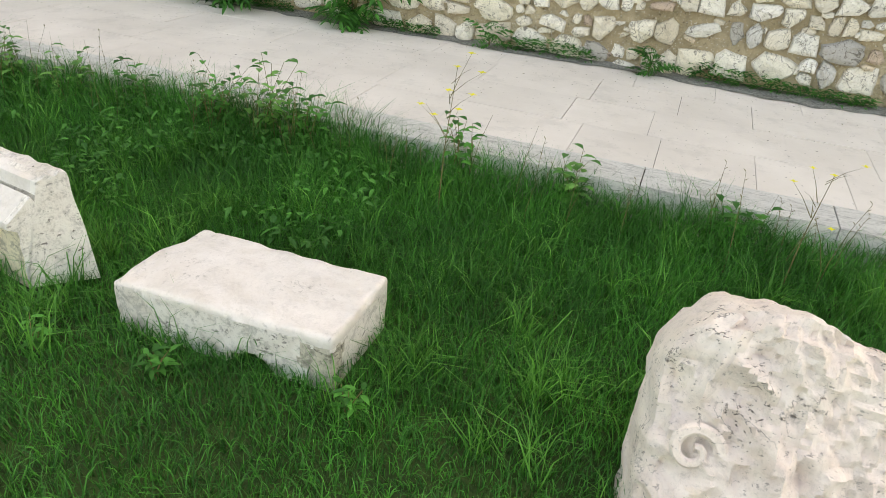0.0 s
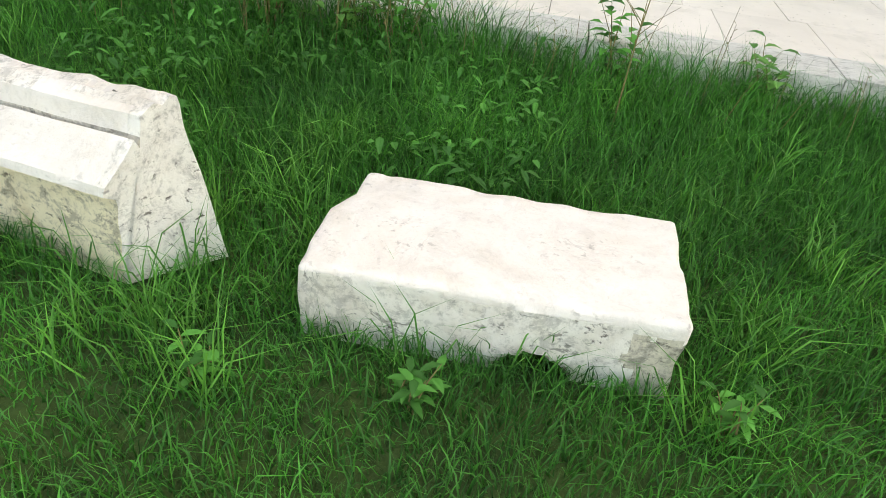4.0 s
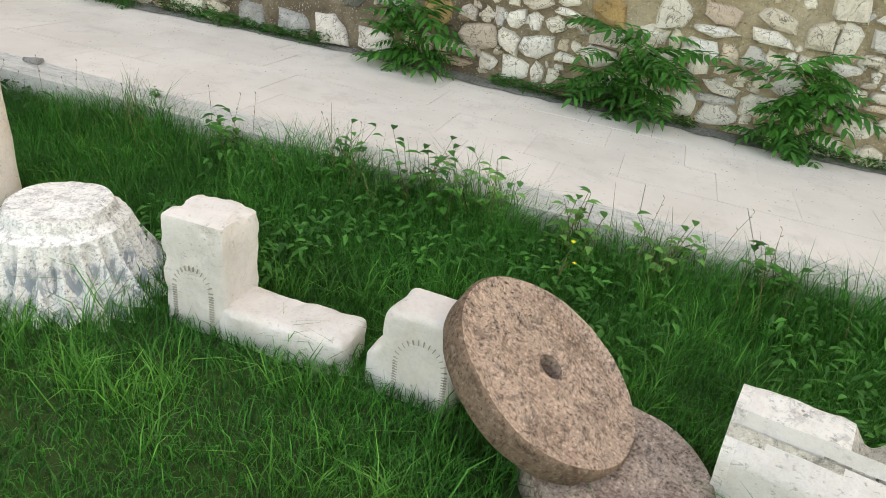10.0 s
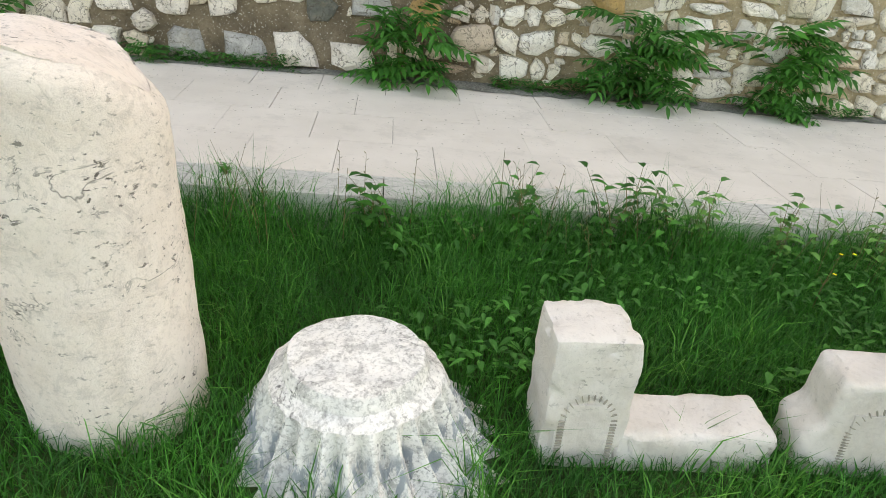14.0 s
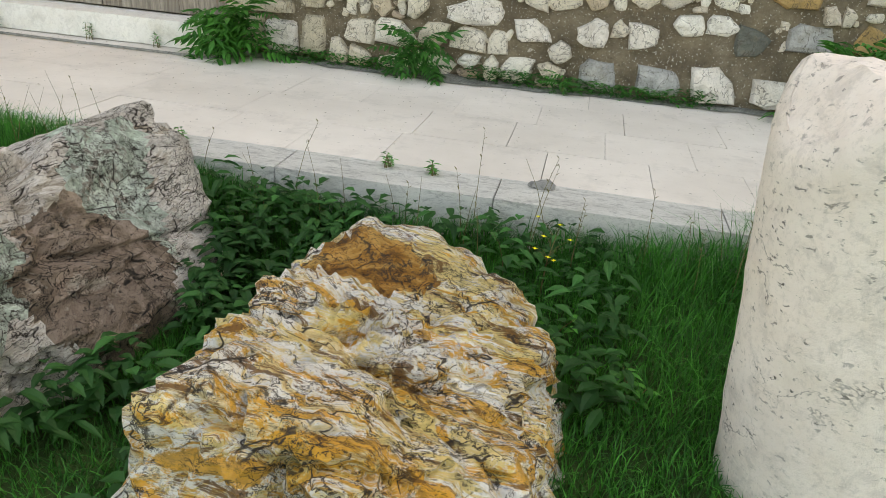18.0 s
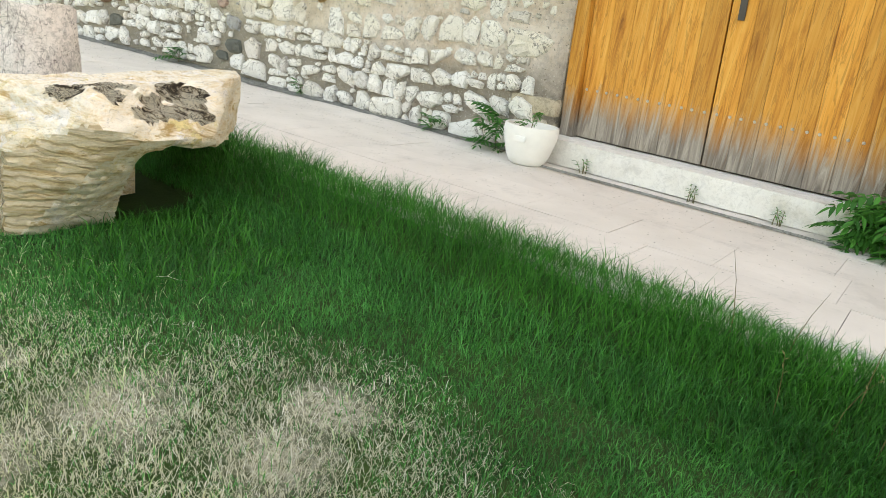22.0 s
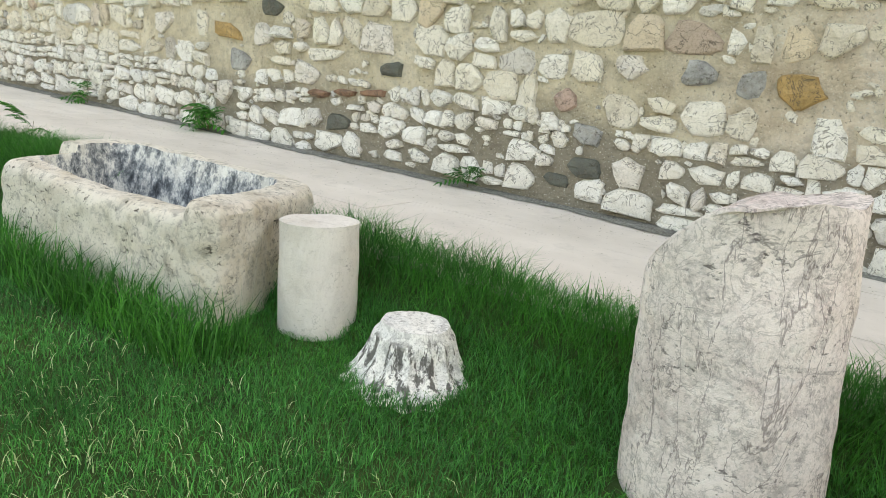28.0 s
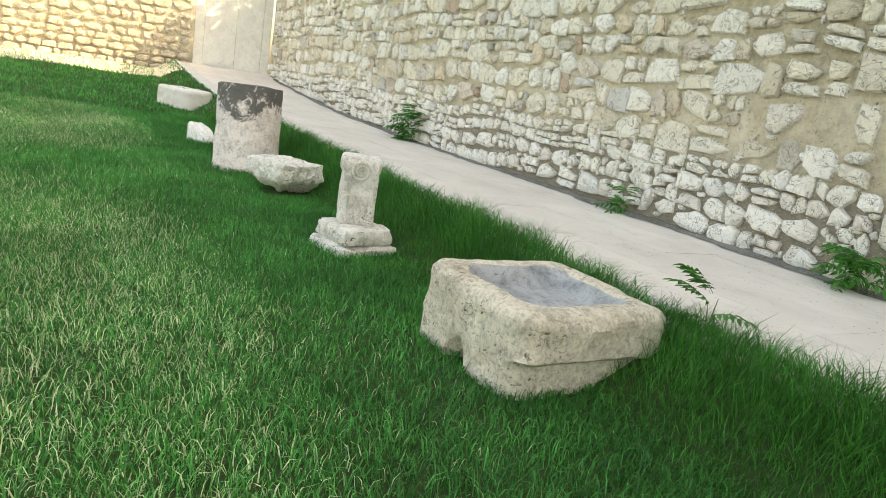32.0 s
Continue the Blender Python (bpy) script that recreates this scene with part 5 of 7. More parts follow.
ob = column("dark_drum", at_lawn(-28.0, -3.42, 0, 0.05, 0, -4), 0.36, 0.345, 1.02, DRUM_STONE, "thick rose-grey column drum with a dark hollow top", 12.0, 0.014, hollow_head)
for head in ob.children:
    head.data.materials[0] = DARK_CRUST
lone("marble_fragment", poly_rock([((1, 0, 0), 0.22), ((-1, 0, 0), 0.22), ((0, 1, 0), 0.12), ((0, -1, 0), 0.12), ((0.4, 0, 1), 0.12), ((0, 0, -1), 0.1)], 10, 0.03, 5, 7.0, ICO3), MARBLE_GREY, at_lawn(-30.1, -3.55, 25, -0.05), "small broken grey marble fragment in the grass", "stone fragment")
trough("far_trough", at_lawn(-34.5, -3.2, 25, 0.05), (1.05, 0.6, 0.42), (0.1, 0.1), 0.2, MARBLE, TROUGH_IN, "broken pale stone trough beyond the other pieces", None, 11.0)


# ---- door, step, flower pot ----
def door():
    lean = -3.5
    x0, x1, zb = -13.66, -11.42, 0.225
    fr = tagged(empty("door_1", pose(0, 0, 0)), "weathered orange double wooden door, closed", "door", kind="structure")
    shear = math.tan(radians(-lean))

    def sh(p):
        return Vector((p.x - (p.z - zb) * shear, p.y, p.z))

    # jambs, then two leaves of boards with studs
    for name, a, b, y0, y1 in (("jamb", x0 - 0.13, x0, 0.06, 0.28), ("jamb", x1, x1 + 0.26, 0.06, 0.28)):
        v, f = grid_box((b - a, y1 - y0, 3.0), 0.25, 0.008, amp=0)
        link_mesh(name, [sh(p + Vector(((a + b) / 2, (y0 + y1) / 2, zb))) for p in v], f, WOOD, fr)
    mid = (x0 + x1) / 2
    for leaf, (a, b) in enumerate(((x0 + 0.004, mid - 0.006), (mid + 0.006, x1 - 0.004))):
        holder = None
        n = 6
        for i in range(n):
            u, w = a + (b - a) * i / n, a + (b - a) * (i + 1) / n
            v, f = grid_box((w - u - 0.0015, 0.05, 2.85), 0.4, 0.002, amp=0)
            ob = link_mesh("board", [sh(p + Vector(((u + w) / 2, 0.15, zb + 0.015))) for p in v], f, WOOD, holder or fr)
            for zz in (0.42, 1.55, 2.4):
                for dx in (-0.05, 0.05):
                    sv, sf = lathe([(0.013, 0.0), (0.011, 0.006), (0.004, 0.010)], 8)
                    link_mesh("stud", [sh(Vector((p.x + (u + w) / 2 + dx, 0.124 - p.z, p.y + zb + zz))) for p in sv], [g[::-1] for g in sf], BRASS, ob)
    v, f = grid_box((0.05, 0.02, 0.22), 0.05, 0.004, amp=0)
    link_mesh("lock_plate", [sh(p + Vector((mid + 0.09, 0.112, zb + 1.12))) for p in v], f, IRON, fr)
    v, f = grid_box((0.16, 0.02, 0.04), 0.05, 0.004, amp=0)
    link_mesh("hasp", [sh(p + Vector((mid - 0.22, 0.112, zb + 1.33))) for p in v], f, IRON, fr)
    v, f = grid_box((2.9, 0.25, 0.4), 0.3, 0.01, amp=0)
    link_mesh("lintel", [p + Vector((mid, 0.2, 3.02)) for p in v], f, WOOD, fr)
    v, f = grid_box((2.62, 0.42, 0.225), 0.08, 0.02, None, 0.004, 4, 3.0, 0.01)
    tagged(link_mesh("door_step", [p + Vector((-12.62, 0.03, 0.0)) for p in v], f, WHITE_PLASTER), "long white marble step under the wooden door", "step", kind="structure")
    # added unseen panel that closes the opening behind the door
    v, f = grid_box((2.8, 0.1, 3.4), 0.5, 0.01, amp=0)
    tagged(link_mesh("door_backing", [p + Vector((mid, 0.55, -0.1)) for p in v], f, MORTAR), "unseen backing panel behind the closed door", "wall", kind="structure")


door()


def flower_pot():
    e = empty("flower_pot", pose(-13.80, -0.42, 0.0))
    tagged(e, "white ceramic flower pot with a leafy seedling", "flower pot")
    prof = [(0.13, 0.0), (0.15, 0.01), (0.185, 0.08), (0.222, 0.22), (0.228, 0.30), (0.225, 0.325), (0.205, 0.325), (0.20, 0.26), (0.02, 0.25)]
    link_mesh("body", *lathe(prof, 40), POT_WHITE, e)
    v, f = grid_box((0.11, 0.02, 0.05), 0.02, 0.008, amp=0)
    link_mesh("handle", [p + Vector((0.03, -0.222, 0.20)) for p in v], f, POT_WHITE, e)
    link_mesh("earth", *lathe([(0.199, 0.262), (0.1, 0.27), (0.01, 0.275)], 20, 0.01), EARTH, e)


flower_pot()


# ---- end wall and gate ----
def end_of_path():
    global WALL_WEST
    z0 = 0.45
    bm = bmesh.new()
    def box(x0, x1, y0, y1, za, zb):
        r = bmesh.ops.create_cube(bm, size=1.0)
        for v in r["verts"]:
            v.co = Vector((x0 + (x1 - x0) * (v.co.x + 0.5), y0 + (y1 - y0) * (v.co.y + 0.5), za + (zb - za) * (v.co.z + 0.5)))
    box(-41.6, -41.0, -60, -2.15, -0.3, 3.2)
    WALL_WEST = part("wall_west", bm, MORTAR)
    tagged(WALL_WEST, "sunlit rubble stone boundary wall", "wall", kind="structure")
    e = tagged(empty("gate", pose(-41.1, -1.15, z0)), "tall white metal gate with a sunlit face", "gate")
    for name, y0, y1, x in (("post", -1.0, -0.75, 0.0), ("leaf", -0.74, 0.12, 0.03), ("leaf", 0.13, 0.85, 0.03), ("post", 0.86, 1.1, 0.0)):
        v, f = grid_box((0.16 if name == "post" else 0.06, y1 - y0, 3.1), 0.3, 0.01, amp=0)
        link_mesh(name, [p + Vector((x, (y0 + y1) / 2, -0.6)) for p in v], f, WHITE_PLASTER, e)


end_of_path()


def sunlit_path():
    """The bare pale path that crosses in front of the boundary wall."""
    verts, faces, n = [], [], 60
    for i in range(n + 1):
        y = -2.62 - 13.0 * i / n
        edge = -38.6 + 0.9 * math.sin(y * 0.5) * 0.4 + 0.5 * noise3((0, y, 0), 0.9, 3) + 0.10 * (y + 2.6)
        for k in range(7):
            x = -41.0 + (edge + 41.0) * k / 6
            verts.append(Vector((x, y, lawn_z(x, y) + (0.03 if k < 6 else -0.02))))
    for i in range(n):
        for k in range(6):
            faces.append((i * 7 + k, i * 7 + k + 1, (i + 1) * 7 + k + 1, (i + 1) * 7 + k)[::-1])
    tagged(link_mesh("path", verts, faces, PALE_EARTH), "bare pale sunlit path before the boundary wall", "path", kind="structure")


sunlit_path()


# ---- rubble stones of the wall ----
def stone_shapes(n=26):
    """Unit stones: irregular angular outlines with a broken, nearly flat face towards -y."""
    shapes = []
    rng = random.Random(5)
    for k in range(n):
        ring = []
        for sx, sz in ((-1, -1), (1, -1), (1, 1), (-1, 1)):
            c = Vector((sx * rng.uniform(0.66, 1.0), sz * rng.uniform(0.66, 1.0)))
            if rng.random() < 0.72:
                a, b = rng.uniform(0.2, 0.8), rng.uniform(0.2, 0.8)
                first, second = Vector((c.x, c.y - sz * a)), Vector((c.x - sx * b, c.y))
                ring += [first, second] if sx * sz > 0 else [second, first]
            else:
                ring.append(c)
        pts = []
        for i in range(len(ring)):
            p0, p1 = ring[i], ring[(i + 1) % len(ring)]
            pts += [p0, (p0 + p1) / 2 * rng.uniform(0.93, 1.12)]
        lo = Vector((min(p.x for p in pts), min(p.y for p in pts)))
        hi = Vector((max(p.x for p in pts), max(p.y for p in pts)))
        pts = [Vector(((p.x - lo.x) / (hi.x - lo.x) - 0.5, (p.y - lo.y) / (hi.y - lo.y) - 0.5)) for p in pts]
        m = len(pts)
        verts, faces = [], []
        tilt = (rng.uniform(-0.28, 0.28), rng.uniform(-0.28, 0.28))
        for f, y in ((1.0, 0.6), (1.0, -0.05), (0.90, -0.34), (0.55, -0.47)):
            for p in pts:
                j = rng.uniform(-0.035, 0.035) if f < 1 else 0.0
                q = p * (f + j)
                yy = y + (tilt[0] * q.x + tilt[1] * q.y + rng.uniform(-0.07, 0.07) if f < 1 else rng.uniform(-0.05, 0.05))
                verts.append(Vector((q.x, yy, q.y)))
        verts.append(Vector((0, -0.49 + rng.uniform(-0.08, 0.05), 0)))
        for r in range(3):
            for i in range(m):
                t = (i + 1) % m
                faces.append((r * m + i, r * m + t, (r + 1) * m + t, (r + 1) * m + i))
        for i in range(m):
            faces.append((3 * m + i, 3 * m + (i + 1) % m, 4 * m))
        shapes.append((verts, faces))
    return shapes


SHAPES = stone_shapes()
MESHES = {}


def stone_mesh(k, material):
    if (k, material.name) not in MESHES:
        me = bpy.data.meshes.new("stone")
        me.from_pydata([tuple(p) for p in SHAPES[k][0]], [], SHAPES[k][1])
        me.materials.append(material)
        MESHES[k, material.name] = me
    return MESHES[k, material.name]


# stones that stand out by colour: x, z, width, height, material
ODD_LEFT = [(-16.85, 1.14, 0.34, 0.25, RUBBLE_ORANGE), (-18.32, 0.36, 0.30, 0.17, RUBBLE_DARK), (-18.55, 0.22, 0.24, 0.11, RUBBLE_DARK), (-17.55, 1.20, 0.26, 0.19, RUBBLE_GREY), (-17.18, 1.16, 0.20, 0.22, RUBBLE_GREY), (-18.58, 0.88, 0.22, 0.20, RUBBLE_PINK), (-18.07, 1.19, 0.27, 0.20, RUBBLE_WHITE), (-17.95, 0.38, 0.27, 0.26, RUBBLE_WHITE), (-18.34, 0.63, 0.26, 0.17, RUBBLE_GREY), (-22.05, 1.43, 0.32, 0.19, RUBBLE_DARK), (-22.18, 1.14, 0.30, 0.25, RUBBLE_WHITE), (-23.89, 1.15, 0.34, 0.26, RUBBLE_WHITE), (-22.74, 0.46, 0.25, 0.28, RUBBLE_WHITE), (-21.30, 0.61, 0.30, 0.08, RUBBLE_RED), (-20.95, 0.66, 0.30, 0.07, RUBBLE_RED), (-20.6, 0.70, 0.32, 0.07, RUBBLE_RED), (-22.75, 1.14, 0.50, 0.17, RUBBLE_ORANGE), (-21.48, 0.80, 0.34, 0.24, RUBBLE_WHITE), (-22.5, 0.84, 0.30, 0.24, RUBBLE_GREY), (-20.6, 1.22, 0.42, 0.30, RUBBLE_WHITE), (-20.4, 0.95, 0.26, 0.14, RUBBLE_DARK), (-21.0, 0.36, 0.30, 0.17, RUBBLE_DARK)]
ODD_RIGHT = [(-7.15, 0.50, 0.25, 0.23, RUBBLE_DARK), (-9.20, 0.52, 0.46, 0.22, RUBBLE_WHITE), (-8.74, 0.42, 0.30, 0.18, RUBBLE_WHITE), (-8.29, 0.45, 0.24, 0.22, RUBBLE_WHITE), (-7.92, 0.46, 0.23, 0.20, RUBBLE_WHITE), (-6.76, 0.56, 0.34, 0.20, RUBBLE_GREY), (-6.35, 0.52, 0.26, 0.34, RUBBLE_ORANGE), (-6.93, 0.85, 0.34, 0.22, RUBBLE_ORANGE), (-4.9, 0.78, 0.30, 0.26, RUBBLE_ORANGE), (-9.5, 0.75, 0.22, 0.20, RUBBLE_RED), (-8.2, 0.14, 0.30, 0.24, RUBBLE_GREY), (-7.75, 0.14, 0.34, 0.22, RUBBLE_GREY), (-7.35, 0.16, 0.36, 0.28, RUBBLE_WHITE), (-6.9, 0.14, 0.36, 0.22, RUBBLE_WHITE)]
ODD_STONES = ODD_LEFT + ODD_RIGHT


def wall_layout():
    """Stones as (x, z, width, height, turn, material) in wavering, broken courses."""
    rng = random.Random(11)
    rows = [(x, z, w, h, rng.uniform(-5, 5), mat) for x, z, w, h, mat in ODD_STONES]
    odd = list(rows)

    def put(x, z, w, h, turn):
        if -14.0 < x < -11.15 and z < 3.5 or -11.4 < x < -10.4 and z < 1.45:
            return
        if any(abs(x - o[0]) < (w + o[2]) * 0.44 and abs(z - o[1]) < (h + o[3]) * 0.44 for o in odd):
            return
        rows.append((x, z, w, h, turn, RUBBLE))

    z = 0.02
    while z < 4.2:
        low = z < 0.62
        h = rng.uniform(0.15, 0.22) if low else rng.uniform(0.19, 0.30)
        x = 8.0 + rng.uniform(0, 0.2)
        while x > WALL_END + 0.3:
            spaced = -11.4 < x < -5.0 and not low
            loose = -16.4 < x < -13.8 and z > 0.80
            w = h * rng.choice((0.6, 0.8, 0.95, 1.1, 1.25, 1.5, 1.8))
            gap = rng.uniform(0.0, 0.022) if not spaced else rng.uniform(0.008, 0.05)
            wob = 0.06 * math.sin(x * 0.9 + z * 1.7) + 0.03 * math.sin(x * 2.7 + z * 5)
            cx, cz = x - w / 2, z + h / 2 + wob
            roll = rng.random()
            empty_at = 0.45 if loose else (0.09 if spaced else 0.03)
            if roll < empty_at:
                for q in range(rng.randint(1, 4)):
                    put(cx + rng.uniform(-0.4, 0.4) * w, cz + rng.uniform(-0.4, 0.4) * h, rng.uniform(0.05, 0.12), rng.uniform(0.03, 0.08), rng.uniform(-25, 25))
            elif roll < empty_at + 0.20:
                cut = rng.uniform(0.35, 0.62)
                put(cx, z + wob + h * cut / 2, w * rng.uniform(0.8, 1), h * cut * 0.94, rng.uniform(-5, 5))
                if rng.random() < 0.5:
                    put(cx, z + wob + h * (1 + cut) / 2, w * rng.uniform(0.7, 1), h * (1 - cut) * 0.94, rng.uniform(-8, 8))
                else:
                    for q in (-0.25, 0.25):
                        put(cx + q * w, z + wob + h * (1 + cut) / 2, w * 0.46, h * (1 - cut) * 0.9, rng.uniform(-12, 12))
            elif roll < empty_at + 0.30:
                put(cx, cz, w * 0.8, h * rng.uniform(0.55, 0.8), rng.uniform(-15, 15))
                put(cx + w * 0.3, cz + h * 0.42, 0.09, 0.05, rng.uniform(-25, 25))
                put(cx - w * 0.25, cz - h * 0.42, 0.11, 0.05, rng.uniform(-15, 15))
            else:
                s = rng.uniform(0.98, 1.10) if not spaced else rng.uniform(0.90, 1.08)
                put(cx, cz, w * s, h * s * rng.uniform(0.85, 1.06), rng.uniform(-6, 6))
            if rng.random() < 0.35:
                put(x + gap / 2, cz + rng.uniform(-0.5, 0.5) * h, rng.uniform(0.03, 0.06), rng.uniform(0.03, 0.09), rng.uniform(-30, 30))
            x -= w + gap
        z += h + rng.uniform(0.0, 0.02)
    return rows


def build_wall_stones():
    rng = random.Random(3)
    rows = wall_layout()
    near = [r for r in rows if (-12.0 < r[0] < -4.0 and r[1] < 1.1 or -22.5 < r[0] < -14 and r[1] < 1.0) and r[2] > 0.13]
    picked = set(id(r) for r in near[:: max(1, -(-len(near) // 290))])
    picked |= set(id(r) for r in rows[: len(ODD_STONES)])
    verts, faces = [], []
    for r in rows:
        cx, cz, w, h, turn, mat = r
        k = rng.randrange(len(SHAPES))
        d = rng.uniform(0.07, 0.13) if w > 0.12 else 0.05
        sunk = rng.uniform(-0.004, 0.020) if -17.5 < cx < -13.8 and cz > 0.75 else rng.uniform(-0.020, 0.004)
        m = pose(cx, sunk * (d / 0.08), cz, 0, turn, 0) @ Matrix.Diagonal((w, d, h, 1))
        if id(r) in picked:
            ob = new("stone", stone_mesh(k, mat))
            ob.parent = WALL
            ob.matrix_world = m
        else:
            b = len(verts)
            verts += [m @ p for p in SHAPES[k][0]]
            faces += [tuple(i + b for i in f) for f in SHAPES[k][1]]
    ob = link_mesh("stones", verts, faces, RUBBLE, WALL, "", False)
    tagged(ob, kind="stuff")


build_wall_stones()


def end_wall_stones():
    """Coursed stones on the sunlit boundary wall."""
    rng = random.Random(21)
    verts, faces = [], []
    z = 0.2
    while z < 3.1:
        h = rng.uniform(0.16, 0.26)
        y = -2.25
        while y > -22:
            w = h * rng.uniform(0.9, 2.3)
            k = rng.randrange(len(SHAPES))
            m = pose(-41.0 + 0.01, 0, 0) @ Matrix.Translation((0, y - w / 2, z + h / 2)) @ Matrix.Rotation(radians(90), 4, "Z") @ Matrix.Diagonal((w * 0.96, 0.09, h * 0.94, 1))
            b = len(verts)
            verts += [m @ p for p in SHAPES[k][0]]
            faces += [tuple(i + b for i in f) for f in SHAPES[k][1]]
            y -= w + 0.02
        z += h + 0.015
    tagged(link_mesh("stones", verts, faces, RUBBLE_SUNLIT, WALL_WEST, "", False), kind="stuff")


end_wall_stones()


def foot_dirt():
    """Washed-down dirt lying along the foot of the wall, with a ragged edge."""
    verts, faces = [], []
    n = 900
    for i in range(n + 1):
        x = 4.0 - 44.0 * i / n
        w = 0.13 + 0.14 * (noise3((x, 0, 0), 0.8, 4) + 0.5) + 0.06 * noise3((x, 0, 0), 6, 2)
        if -13.95 < x < -11.2:
            w = 0.0
        z = far_rise(x)
        y0 = -0.005 if w else -0.42
        verts += [Vector((x, y0, z + 0.022)), Vector((x, y0 - max(0.012, w * 0.5), z + 0.011)), Vector((x, y0 - max(0.02, w), z + 0.0045))]
    for i in range(n):
        for j in range(2):
            faces.append((i * 3 + j, i * 3 + j + 1, i * 3 + j + 4, i * 3 + j + 3))
    tagged(link_mesh("foot_dirt", verts, faces, DIRT), "grey dirt washed against the foot of the wall", "dirt", kind="stuff")


foot_dirt()


def quoins():
    """Dressed blocks and the plastered strip beside the door."""
    for x0, x1, z0, z1, mat, d in ((-11.28, -10.78, 1.16, 1.46, RUBBLE_TAN, 0.05), (-11.28, -11.06, 0.48, 1.15, PLASTER_TAN, 0.03), (-11.05, -10.40, 0.70, 0.96, RUBBLE_TAN, 0.06), (-11.05, -10.72, 0.97, 1.14, RUBBLE_GREY, 0.04), (-10.76, -10.44, 0.98, 1.15, RUBBLE_PINK, 0.04), (-11.26, -10.68, 0.35, 0.46, RUBBLE_TAN, 0.07), (-11.02, -10.84, 0.48, 0.68, RUBBLE_PINK, 0.05), (-10.82, -10.66, 0.49, 0.69, RUBBLE_RED, 0.06), (-10.62, -10.42, 0.42, 0.68, RUBBLE_TAN, 0.06), (-11.2, -10.95, 0.04, 0.33, RUBBLE_TAN, 0.06), (-10.93, -10.66, 0.04, 0.30, RUBBLE_WHITE, 0.07), (-10.63, -10.42, 0.06, 0.36, RUBBLE_TAN, 0.05), (-11.28, -10.85, 1.48, 1.85, RUBBLE_TAN, 0.05), (-10.83, -10.42, 1.18, 1.5, RUBBLE_TAN, 0.04), (-14.30, -13.82, 0.36, 0.52, PLASTER_TAN, 0.03), (-14.24, -13.84, 0.02, 0.33, RUBBLE_TAN, 0.03)):
        v, f = grid_box((x1 - x0, 0.2, z1 - z0), 0.05, 0.03, None, 0.014, 7, x0, 0.05)
        link_mesh("quoin", [p + Vector(((x0 + x1) / 2, 0.1 - d, z0)) for p in v], f, mat, WALL)


quoins()


# ---- paving slabs and curb ----
def paving():
    rng = random.Random(8)
    unit = {}
    def slab(name, x0, x1, y0, y1, z, th, material, key, parent=PAVEMENT):
        if key not in unit:
            bm = bmesh.new()
            bmesh.ops.create_cube(bm, size=1.0)
            bmesh.ops.bevel(bm, geom=bm.edges[:], offset=0.004, segments=1, affect="EDGES")
            me = bpy.data.meshes.new(name)
            bm.to_mesh(me)
            bm.free()
            me.materials.append(material)
            unit[key] = me
        ob = new(name, unit[key])
        ob.parent = parent
        ob.matrix_world = Matrix.Translation(((x0 + x1) / 2, (y0 + y1) / 2, z - th / 2 + far_rise((x0 + x1) / 2))) @ Matrix.Rotation(math.atan(2 * 0.52 / 12.0 * min(1.0, max(0.0, (-29.0 - (x0 + x1) / 2) / 12.0))), 4, "Y") @ Matrix.Rotation(radians(rng.uniform(-0.12, 0.12)), 4, "X") @ Matrix.Diagonal((x1 - x0, y1 - y0, th, 1))
        return ob
    ys = [CURB_Y + 0.30, -1.72, -1.16, -0.60, -0.04]
    for r, (a, b) in enumerate(zip(ys, ys[1:])):
        x = 6.0 - 0.2 * r
        while x > WALL_END:
            w = rng.choice((0.5, 0.56, 0.62, 0.85)) if x > -15 else rng.uniform(1.0, 1.9)
            g = rng.choice((0.0008, 0.0012, 0.0024))
            slab("slab", x - w + g, x - g, a + g, b - g, 0.0 + rng.uniform(-0.002, 0.002), 0.05, SLAB, "slab")
            x -= w
    x = 6.0
    while x > WALL_END:
        w = rng.uniform(0.95, 1.15)
        slab("curb_stone", x - w + 0.003, x - 0.003, CURB_Y, CURB_Y + 0.295, 0.004, 0.34, CURB, "curb")
        x -= w


paving()


# ---- grass ----
def lawn_z_np(x, y):
    f = np.clip((x + 11.0) / 1.6, 0, 1)
    c = -0.03 - 0.17 * f
    k = np.clip((-2.6 - y) / (0.6 + 0.5 * f), 0, 1)
    r = np.clip((-29.0 - x) / 12.0, 0, 1)
    return 0.52 * r * r + c + (-0.30 - c) * k * k * (3 - 2 * k) + 0.015 * np.sin(x * 1.7) * np.cos(y * 2.1)


